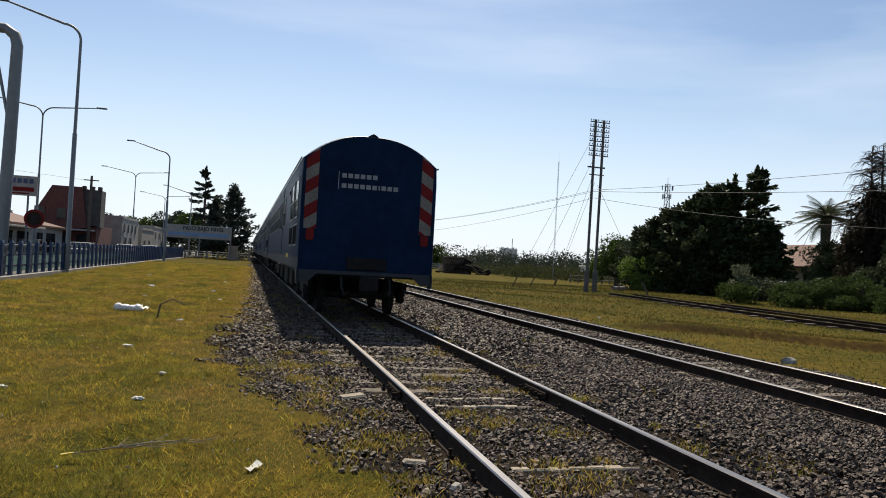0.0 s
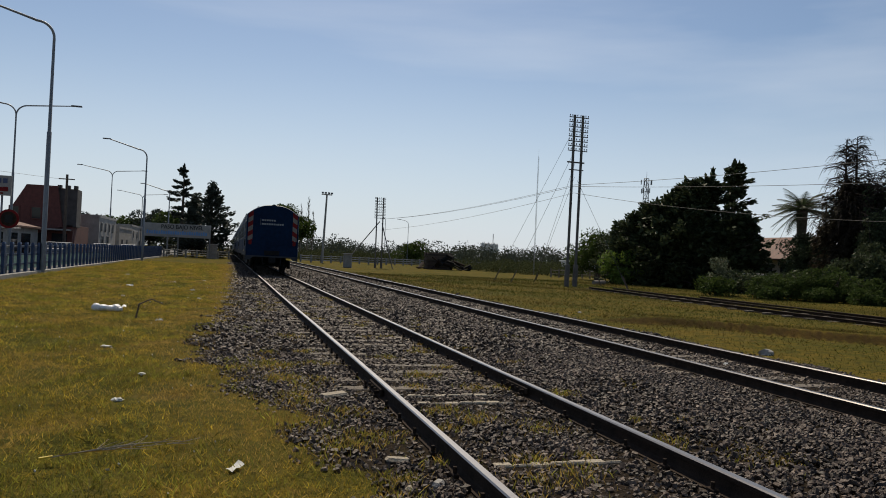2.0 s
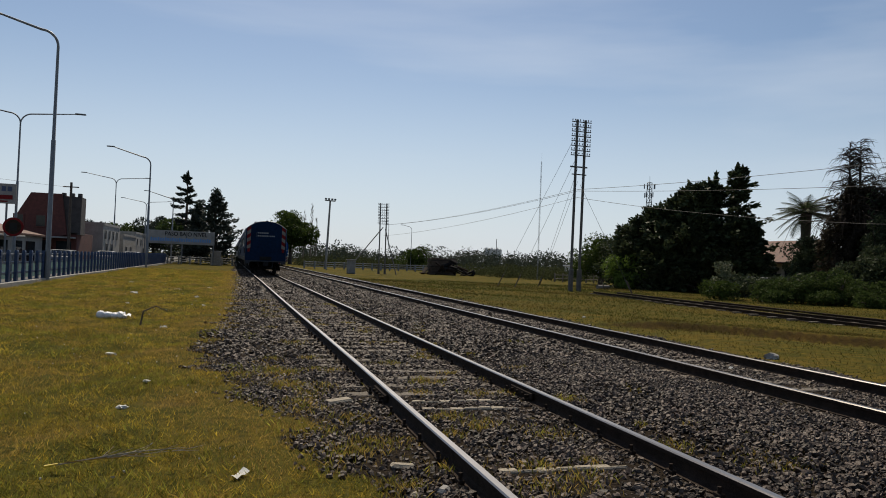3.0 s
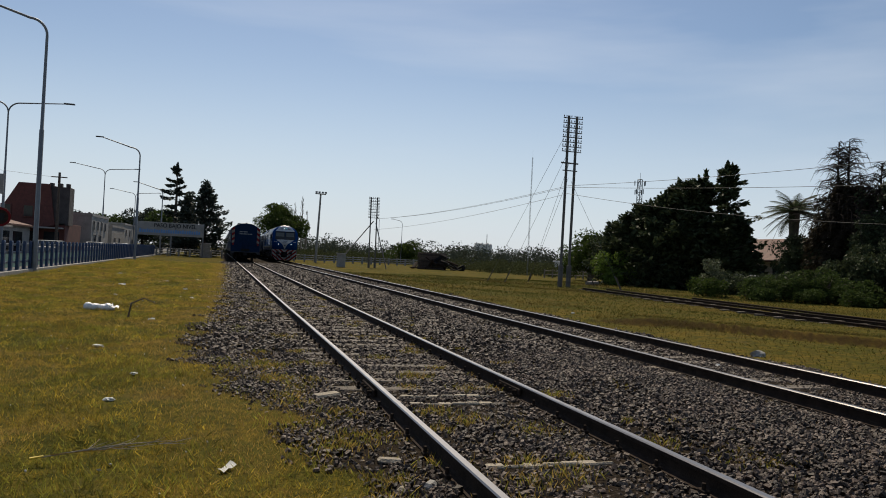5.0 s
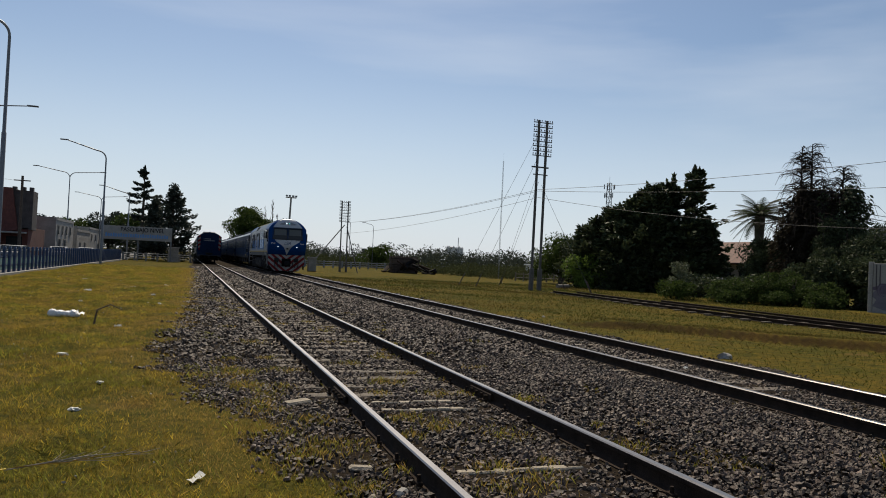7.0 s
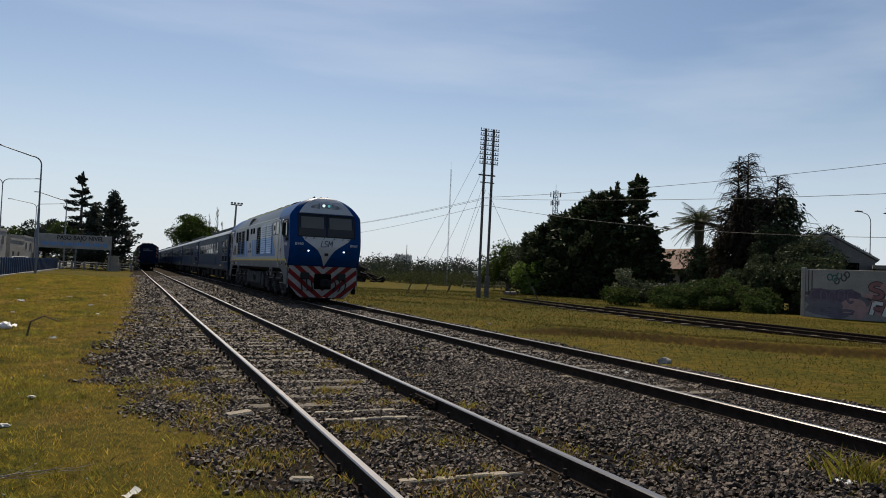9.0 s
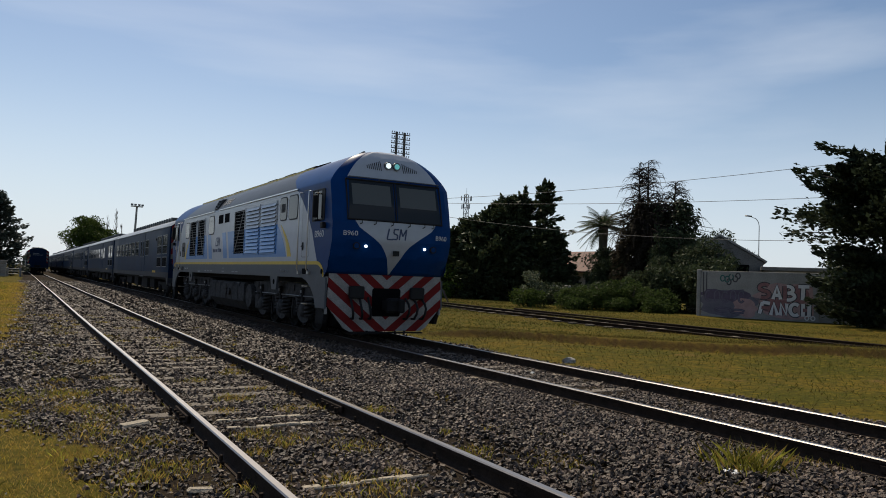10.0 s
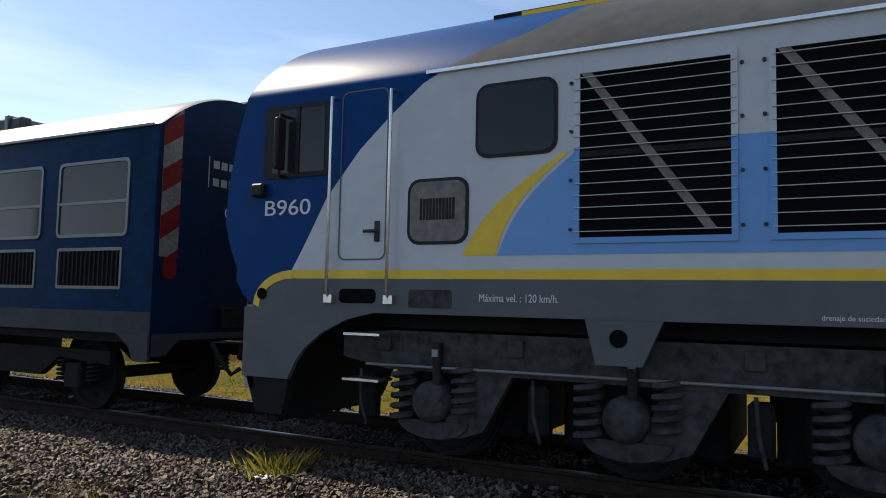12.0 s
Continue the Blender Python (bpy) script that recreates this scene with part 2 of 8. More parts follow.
# grey that stands in for sky reflected in the windscreens
SCREEN_SHEEN = glass_dark("painted sky sheen on glass", (0.10, 0.105, 0.10), 0.15)


def ground_material():
    m = bpy.data.materials.new("dry lawn and ballast bed")
    m.use_nodes = True
    n, l = m.node_tree.nodes, m.node_tree.links
    b = n["Principled BSDF"]
    b.inputs["Roughness"].default_value = 0.95
    b.inputs["Specular IOR Level"].default_value = 0.02
    c = n.new("ShaderNodeTexCoord")

    def noise_tex(scale, detail=4.0):
        t = n.new("ShaderNodeTexNoise")
        t.inputs["Scale"].default_value, t.inputs["Detail"].default_value = scale, detail
        l.new(c.outputs["Object"], t.inputs["Vector"])
        return t.outputs["Fac"]

    def ramped(fac, a, b2, lo, hi):
        r = n.new("ShaderNodeMapRange")
        r.inputs["From Min"].default_value, r.inputs["From Max"].default_value = a, b2
        r.inputs["To Min"].default_value, r.inputs["To Max"].default_value = lo, hi
        l.new(fac, r.inputs["Value"])
        return r.outputs[0]

    def mixed(fac, a, b2):
        x = n.new("ShaderNodeMix")
        x.data_type = "RGBA"
        for i, v in ((6, a), (7, b2)):
            if isinstance(v, tuple):
                x.inputs[i].default_value = (*v, 1)
            else:
                l.new(v, x.inputs[i])
        l.new(fac, x.inputs[0])
        return x.outputs[2]

    patches, mid, fine = noise_tex(0.35, 5), noise_tex(1.7, 5), noise_tex(35, 4)
    grass = mixed(ramped(patches, 0.36, 0.62, 0, 1), (0.07, 0.068, 0.011), (0.145, 0.10, 0.018))
    grass = mixed(ramped(mid, 0.42, 0.66, 0, 0.8), grass, (0.062, 0.064, 0.012))
    grass = mixed(ramped(mid, 0.36, 0.22, 0, 0.75), grass, (0.125, 0.098, 0.017))
    tuft = noise_tex(6.5, 3)
    grass = mixed(ramped(tuft, 0.52, 0.66, 0, 0.75), grass, (0.036, 0.040, 0.009))
    grass = mixed(ramped(tuft, 0.44, 0.32, 0, 0.7), grass, (0.18, 0.132, 0.016))
    grass = mixed(ramped(noise_tex(0.8, 4), 0.62, 0.72, 0, 0.7), grass, (0.16, 0.10, 0.038))
    grass = mixed(ramped(fine, 0.35, 0.7, 0.0, 0.65), grass, (0.03, 0.026, 0.008))
    # the ballast bed, with a wandering edge
    at = n.new("ShaderNodeAttribute")
    at.attribute_name = "bed"
    add = n.new("ShaderNodeMath")
    add.operation = "MULTIPLY_ADD"
    l.new(noise_tex(2.2, 6), add.inputs[0])
    add.inputs[1].default_value = 0.9
    l.new(at.outputs["Fac"], add.inputs[2])
    bed = ramped(add.outputs[0], 0.83, 1.02, 0, 1)
    dirt = mixed(ramped(fine, 0.35, 0.65, 0, 1), (0.010, 0.008, 0.006), (0.034, 0.026, 0.019))
    dirt = mixed(ramped(mid, 0.55, 0.75, 0, 0.8), dirt, (0.05, 0.04, 0.013))
    soil = n.new("ShaderNodeAttribute")
    soil.attribute_name = "soil"
    grass = mixed(soil.outputs["Fac"], grass, (0.042, 0.023, 0.012))
    l.new(mixed(bed, grass, dirt), b.inputs["Base Color"])
    bp = n.new("ShaderNodeBump")
    bp.inputs["Strength"].default_value, bp.inputs["Distance"].default_value = 0.7, 0.05
    l.new(fine, bp.inputs["Height"])
    l.new(bp.outputs[0], b.inputs["Normal"])
    return m


# ---- mesh building ----
class Shape:
    """Gathers vertices and faces, and links them as one object."""

    def __init__(self):
        self.v, self.f, self.k = [], [], []

    def add(self, verts, faces, k=0):
        o = len(self.v)
        self.v += [tuple(p) for p in verts]
        self.f += [tuple(o + i for i in f) for f in faces]
        self.k += [k] * len(faces)
        return self

    def box(self, x0, x1, y0, y1, z0, z1, k=0, c=0.0):
        if c <= 0:
            vs = [(x, y, z) for x in (x0, x1) for y in (y0, y1) for z in (z0, z1)]
            return self.add(vs, [(0, 1, 3, 2), (4, 6, 7, 5), (0, 4, 5, 1), (2, 3, 7, 6), (0, 2, 6, 4), (1, 5, 7, 3)], k)
        vs, ids = [], {}
        lo, hi = (x0, y0, z0), (x1, y1, z1)
        for sx in (0, 1):
            for sy in (0, 1):
                for sz in (0, 1):
                    s = (sx, sy, sz)
                    for a in range(3):
                        p = [(hi[i] if s[i] else lo[i]) if i == a else (hi[i] - c if s[i] else lo[i] + c) for i in range(3)]
                        ids[s + (a,)] = len(vs)
                        vs.append(p)
        fs = []
        for a in range(3):
            b, d = (a + 1) % 3, (a + 2) % 3
            for sa in (0, 1):
                loop = []
                for sb, sd in ((0, 0), (1, 0), (1, 1), (0, 1)):
                    s = [0, 0, 0]
                    s[a], s[b], s[d] = sa, sb, sd
                    loop.append(ids[tuple(s) + (a,)])
                fs.append(loop if sa else loop[::-1])
        for a in range(3):
            b, d = (a + 1) % 3, (a + 2) % 3
            for sb in (0, 1):
                for sd in (0, 1):
                    q = []
                    for sa, ax in ((0, b), (1, b), (1, d), (0, d)):
                        s = [0, 0, 0]
                        s[a], s[b], s[d] = sa, sb, sd
                        q.append(ids[tuple(s) + (ax,)])
                    fs.append(q)
        for sx in (0, 1):
            for sy in (0, 1):
                for sz in (0, 1):
                    fs.append([ids[(sx, sy, sz, a)] for a in range(3)])
        return self.add(vs, fs, k)

    def tube(self, points, r, n=8, k=0, cap=True):
        """A round bar along points; r is one radius or one for each point."""
        pts = [Vector(p) for p in points]
        rs = r if isinstance(r, (list, tuple)) else [r] * len(pts)
        rings = []
        up = None
        for i, p in enumerate(pts):
            d = (pts[min(i + 1, len(pts) - 1)] - pts[max(i - 1, 0)]).normalized()
            if up is None:
                up = Vector((0, 0, 1)) if abs(d.z) < 0.9 else Vector((1, 0, 0))
            a = (up - d * up.dot(d)).normalized()
            up = a
            b = d.cross(a)
            rings.append([p + (a * math.cos(2 * math.pi * j / n) + b * math.sin(2 * math.pi * j / n)) * rs[i] for j in range(n)])
        vs = [q for ring in rings for q in ring]
        fs = [(i * n + j, i * n + (j + 1) % n, (i + 1) * n + (j + 1) % n, (i + 1) * n + j) for i in range(len(pts) - 1) for j in range(n)]
        if cap:
            fs += [tuple(range(n))[::-1], tuple((len(pts) - 1) * n + j for j in range(n))]
        return self.add(vs, fs, k)

    def prism(self, poly, axis, a, b, k=0):
        """A flat outline pushed from a to b along an axis: x takes (y, z), y takes (x, z), z takes (x, y)."""
        put = {"x": lambda u, w, t: (t, u, w), "y": lambda u, w, t: (u, t, w), "z": lambda u, w, t: (u, w, t)}[axis]
        n = len(poly)
        vs = [put(u, w, a) for u, w in poly] + [put(u, w, b) for u, w in poly]
        fs = [tuple(range(n)), tuple(range(2 * n - 1, n - 1, -1))] + [(i, n + i, n + (i + 1) % n, (i + 1) % n) for i in range(n)]
        return self.add(vs, fs, k)

    def grid(self, rows, k=0, close=False):
        n = len(rows[0])
        vs = [p for row in rows for p in row]
        fs = [(i * n + j, i * n + (j + 1) % n, (i + 1) * n + (j + 1) % n, (i + 1) * n + j)
              for i in range(len(rows) - 1) for j in range(n if close else n - 1)]
        return self.add(vs, fs, k)

    def mesh(self, name, mats, smooth=0):
        me = bpy.data.meshes.new(name)
        me.from_pydata(self.v, [], self.f)
        for m in (mats if isinstance(mats, (list, tuple)) else [mats]):
            me.materials.append(m)
        if isinstance(mats, (list, tuple)) and len(mats) > 1:
            me.polygons.foreach_set("material_index", self.k)
        bm = bmesh.new()
        bm.from_mesh(me)
        bmesh.ops.recalc_face_normals(bm, faces=bm.faces)
        bm.to_mesh(me)
        bm.free()
        if smooth:
            me.polygons.foreach_set("use_smooth", [True] * len(me.polygons))
            me.set_sharp_from_angle(angle=radians(smooth))
        return me

    def make(self, name, mats, parent=None, label="", smooth=0):
        ob = new(name, self.mesh(name, mats, smooth))
        ob.parent = parent
        return tagged(ob, label)


def part(name, data, parent, label="", m=None):
    """Links a ready mesh as a part at a pose in its parent's space."""
    ob = new(name, data)
    ob.parent = parent
    if m is not None:
        ob.matrix_basis = m
    return tagged(ob, label)


def thing(name, label, category, m=None, group="", kind=""):
    ob = new(name)
    ob.empty_display_size = 0.2
    if m is not None:
        ob.matrix_basis = m
    return tagged(ob, label, category, group, kind)


def clipped(poly, a, b, c):
    """The part of a flat outline where a * u + b * w <= c."""
    out = []
    for (u0, w0), (u1, w1) in zip(poly, poly[1:] + poly[:1]):
        d0, d1 = a * u0 + b * w0 - c, a * u1 + b * w1 - c
        if d0 <= 0:
            out.append((u0, w0))
        if (d0 < 0 < d1) or (d1 < 0 < d0):
            t = d0 / (d0 - d1)
            out.append((u0 + t * (u1 - u0), w0 + t * (w1 - w0)))
    return out


def rounded(u0, u1, w0, w1, r, n=4):
    pts = []
    for cu, cw, a0 in ((u1 - r, w1 - r, 0), (u0 + r, w1 - r, 90), (u0 + r, w0 + r, 180), (u1 - r, w0 + r, 270)):
        pts += [(cu + r * math.cos(radians(a0 + 90 * i / n)), cw + r * math.sin(radians(a0 + 90 * i / n))) for i in range(n + 1)]
    return pts


def lettering(name, text, size, mat, parent, m, width=0.0, label="", shear=0.0, bold=0.0):
    """Words as a thin mesh in the plane of the pose m, centred on it; width squeezes the line to that length."""
    cu = bpy.data.curves.new(name, "FONT")
    cu.body, cu.size, cu.extrude, cu.align_x, cu.align_y, cu.shear = text, size, 0.002, "CENTER", "CENTER", shear
    cu.offset = bold
    tmp = bpy.data.objects.new(name, cu)
    me = bpy.data.meshes.new_from_object(tmp)
    bpy.data.objects.remove(tmp)
    if width:
        xs = [v.co.x for v in me.vertices]
        k = width / (max(xs) - min(xs))
        for v in me.vertices:
            v.co.x *= k
    me.materials.clear()
    me.materials.append(mat)
    return part(name, me, parent, label, m)

# ---- ground ----
TRACK_A, TRACK_B, HALF_GAUGE, RAIL_TOP = 2.55, 7.79, 0.873, 0.17
rng = np.random.default_rng(7)


def bank(x, y):
    """Height of the low eroded bank that crosses the right-hand meadow."""
    d = (x - 10.5) * 0.69 + (y - 18.5) * 0.72  # distance past the bank's foot
    d = d + 0.35 * np.sin(x * 0.9) + 0.2 * np.sin(x * 2.3 + 1)
    rise = np.clip(d / 0.28, 0, 1)
    fall = np.clip(1 - (d - 0.6) / 6.0, 0, 1)
    along = np.clip((x - 9.9) / 1.5, 0, 1) * np.clip((34 - x) / 8, 0, 1)
    return 0.22 * rise * fall * along


def waves(x, y, seed, short, long, n=12):
    """Smooth uneven field between about -1 and 1, with humps between the two lengths."""
    g = np.random.default_rng(seed)
    out = 0.0
    for k in range(n):
        a, q, ph = g.uniform(0, 6.283), 6.283 / g.uniform(short, long), g.uniform(0, 6.283)
        out = out + np.sin(q * (x * np.cos(a) + y * np.sin(a)) + ph)
    return out / np.sqrt(n * 2.0)


def tussocks(x, y):
    """Humps and hollows of the rough lawn."""
    near = np.clip((-0.1 - x) / 0.8, 0, 1) * np.clip((70 - np.abs(y)) / 30, 0, 1) * np.clip((x + 8.3) / 0.4, 0, 1)
    return near * (0.045 * waves(x, y, 3, 0.9, 2.2) + 0.022 * waves(x, y, 4, 0.4, 0.8))


def ground_height(x, y):
    return tussocks(x, y) + smooth_height(x, y)


def smooth_height(x, y):
    h = 0.03 * np.sin(x * 0.8 + 1.3 * np.sin(y * 0.31)) + 0.025 * np.sin(y * 0.63 + x * 0.4)
    away = np.clip(np.maximum(-0.3 - x, x - 10.2) / 1.5, 0, 1) * np.clip((260 - np.abs(y)) / 60, 0, 1)
    return h * away + bank(x, y)


EDGE_Y = (0, 4.5, 5.4, 6.4, 7.5, 9.4, 12.5, 14.1, 18, 23, 39, 60)
EDGE_X = (0.9, 0.95, 0.85, 0.7, 0.55, 0.05, -0.55, -0.5, -0.15, 0.05, 0.2, 0.3)


def edge_left(y):
    """Where the lawn meets the ballast."""
    return np.interp(y, EDGE_Y, EDGE_X) + 0.16 * np.sin(y * 2.7) + 0.1 * np.sin(y * 6.1 + 1)


def build_ground():
    xs = np.concatenate([np.linspace(-1800, -60, 14), np.arange(-52, -12, 4.0), np.arange(-11, -8.4, 0.3), np.arange(-8.4, 1.2, 0.16), np.arange(1.2, 10, 0.4), np.arange(10, 20, 0.16), np.arange(20, 34, 0.3), np.arange(35, 80, 4.0), np.linspace(100, 2000, 14)])
    ys = np.concatenate([np.linspace(-600, -30, 8), np.arange(-24, 0, 3.0), np.arange(0, 24, 0.16), np.arange(24, 46, 0.3), np.arange(46, 150, 3.0), np.linspace(160, 3000, 22)])
    gx, gy = np.meshgrid(xs, ys)
    gz = ground_height(gx, gy)
    n, m = len(ys), len(xs)
    idx = np.arange(n * m).reshape(n, m)
    quads = np.stack([idx[:-1, :-1], idx[:-1, 1:], idx[1:, 1:], idx[1:, :-1]], -1).reshape(-1, 4)
    me = bpy.data.meshes.new("ground")
    me.from_pydata(np.stack([gx, gy, gz], -1).reshape(-1, 3).tolist(), [], quads.tolist())
    inside = np.minimum(gx - edge_left(gy), 9.75 - gx)
    bed = me.attributes.new("bed", "FLOAT", "POINT")
    bed.data.foreach_set("value", np.clip(0.5 + inside / 0.8, 0, 1).ravel().astype(np.float32))
    slope = np.hypot(bank(gx + 0.15, gy) - bank(gx - 0.15, gy), bank(gx, gy + 0.15) - bank(gx, gy - 0.15))
    soil = me.attributes.new("soil", "FLOAT", "POINT")
    soil.data.foreach_set("value", np.clip(slope / 0.10 - 0.4, 0, 0.7).ravel().astype(np.float32))
    me.materials.append(ground_material())
    me.polygons.foreach_set("use_smooth", [True] * len(me.polygons))
    tagged(new("ground", me), "dry yellow-green lawn with a grey ballast bed", "ground", kind="structure")


build_ground()


def scattered(name, base_v, base_f, places, sizes, mat, label, category, flat=(1.15, 0.95, 0.55), tilt=1.1):
    """Many small turned copies of one shape in a single mesh."""
    bv, bf = np.array(base_v, float), np.array(base_f)
    n = len(places)
    ang = rng.uniform(0, 2 * np.pi, n)
    tx, ty = rng.uniform(-tilt, tilt, n), rng.uniform(-tilt, tilt, n)
    sc = sizes[:, None] * rng.uniform(0.65, 1.35, (n, 3)) * np.array(flat)
    v = bv[None] * (1 + rng.uniform(-0.16, 0.16, (n, len(bv), 1))) * sc[:, None, :]
    for a, i, j in ((tx, 1, 2), (ty, 0, 2), (ang, 0, 1)):
        c, s = np.cos(a)[:, None], np.sin(a)[:, None]
        p, q = v[..., i].copy(), v[..., j].copy()
        v[..., i], v[..., j] = p * c - q * s, p * s + q * c
    v += places[:, None, :]
    f = (bf[None] + (np.arange(n) * len(bv))[:, None, None]).reshape(-1, bf.shape[1])
    me = bpy.data.meshes.new(name)
    me.from_pydata(v.reshape(-1, 3).tolist(), [], f.tolist())
    me.materials.append(mat)
    return tagged(new(name, me), label, category, kind="stuff")


def ico_shape():
    bm = bmesh.new()
    bmesh.ops.create_icosphere(bm, subdivisions=1, radius=0.5)
    bm.verts.index_update()
    out = [tuple(v.co) for v in bm.verts], [tuple(v.index for v in f.verts) for f in bm.faces]
    bm.free()
    return out


CHIP = ([(-0.5, -0.5, -0.5), (0.5, -0.42, -0.5), (0.4, 0.5, -0.5), (-0.5, 0.38, -0.5), (-0.36, -0.4, 0.5), (0.42, -0.3, 0.36), (0.3, 0.34, 0.5), (-0.3, 0.42, 0.3)],
        [(0, 3, 2), (0, 2, 1), (4, 5, 6), (4, 6, 7), (0, 1, 5), (0, 5, 4), (1, 2, 6), (1, 6, 5), (2, 3, 7), (2, 7, 6), (3, 0, 4), (3, 4, 7)])
OCTA = ([(0.5, 0, 0), (-0.5, 0, 0), (0, 0.5, 0), (0, -0.5, 0), (0, 0, 0.5), (0, 0, -0.5)],
        [(0, 2, 4), (2, 1, 4), (1, 3, 4), (3, 0, 4), (2, 0, 5), (1, 2, 5), (3, 1, 5), (0, 3, 5)])

VISIBLE_SLEEPERS = (5.46, 7.85, 8.28)


def ballast_places(y0, y1, per_m2):
    n = int(10.6 * (y1 - y0) * per_m2)
    x, y = rng.uniform(-0.7, 9.9, n), rng.uniform(y0, y1, n)
    keep = (x > edge_left(y) + rng.normal(0, 0.12, n)) & (x < 9.75 + 0.15 * np.sin(y * 1.3) + rng.normal(0, 0.08, n))
    for c in (TRACK_A, TRACK_B):
        for s in (-1, 1):
            keep &= np.abs(x - c - s * HALF_GAUGE) > 0.085
    for s in VISIBLE_SLEEPERS:
        keep &= ~((np.abs(y - s) < 0.08) & (np.abs(x - TRACK_A - 0.1 * np.sin(s * 5)) < 0.62) & (rng.uniform(0, 1, n) < 0.72))
    # further along the sleepers show between the stones
    beat = np.abs(((y + 2.0) / 0.6 + 0.5) % 1.0 - 0.5) * 0.6
    keep &= ~((beat < 0.10) & (y > 8.6) & (np.abs(x - TRACK_A) < 1.2) & (rng.uniform(0, 1, n) < 0.3))
    # weedy patches hold fewer stones
    patch = np.sin(x * 2.1 + 0.7 * np.sin(y * 0.8)) * np.sin(y * 1.1 + 1.2)
    keep &= ~((patch > 0.75) & (rng.uniform(0, 1, n) < 0.55))
    rails = (np.abs(x - TRACK_A) < 0.8) | (np.abs(x - TRACK_B) < 0.8)
    keep &= ~(rails & (rng.uniform(0, 1, n) < 0.05))
    z = rng.uniform(-0.012, 0.016, n) + 0.012 * np.sin(x * 3) * np.sin(y * 2.3)
    z += 0.05 * np.exp(-((x - 5.2) / 0.9) ** 2)
    return np.stack([x, y, z], -1)[keep]


def build_ballast():
    p = ballast_places(2.4, 12.0, 720)
    scattered("ballast", *CHIP, p, rng.uniform(0.022, 0.054, len(p)) * rng.uniform(0.75, 1.1, len(p)), STONE, "angular grey granite ballast stones", "ballast")
    p = ballast_places(12.0, 30.0, 210)
    scattered("ballast", *OCTA, p, rng.uniform(0.055, 0.11, len(p)), STONE, "grey granite ballast stones further along", "ballast")
    p = ballast_places(30.0, 85.0, 42)
    scattered("ballast", *OCTA, p, rng.uniform(0.09, 0.17, len(p)), STONE, "grey granite ballast stones far along the line", "ballast")
    p = ballast_places(-6.0, 2.4, 160)
    scattered("ballast", *OCTA, p, rng.uniform(0.055, 0.1, len(p)), STONE, "grey granite ballast stones beside the line", "ballast")


build_ballast()


# ---- tracks ----
RAIL_PROFILE = [(-0.065, 0.0), (0.065, 0.0), (0.065, 0.012), (0.02, 0.03), (0.009, 0.05), (0.009, 0.115), (0.035, 0.128),
                (0.036, 0.158), (0.026, 0.168), (-0.026, 0.168), (-0.036, 0.158), (-0.035, 0.128), (-0.009, 0.115),
                (-0.009, 0.05), (-0.02, 0.03), (-0.065, 0.012)]


def rail_shape(line):
    """A rail along a line of (x, y, z) places."""
    s = Shape()
    n = len(RAIL_PROFILE)
    rows = [[(x + u, y, z + w + 0.002) for u, w in RAIL_PROFILE] for x, y, z in line]
    for i in range(len(rows) - 1):
        o = len(s.v)
        s.v += rows[i] + rows[i + 1]
        for j in range(n):
            s.f.append((o + j, o + (j + 1) % n, o + n + (j + 1) % n, o + n + j))
            s.k.append(1 if j in (7, 8, 9) else 0)
    return s


def fastening():
    s = Shape()
    s.box(-0.11, -0.066, -0.05, 0.05, 0.0, 0.03, c=0.006)
    s.tube([(-0.088, 0, 0.02), (-0.088, 0, 0.075)], 0.016, 6)
    s.box(0.066, 0.11, -0.05, 0.05, 0.0, 0.03, c=0.006)
    s.tube([(0.088, 0, 0.02), (0.088, 0, 0.075)], 0.016, 6)
    return s.mesh("rail_clip", RUST)


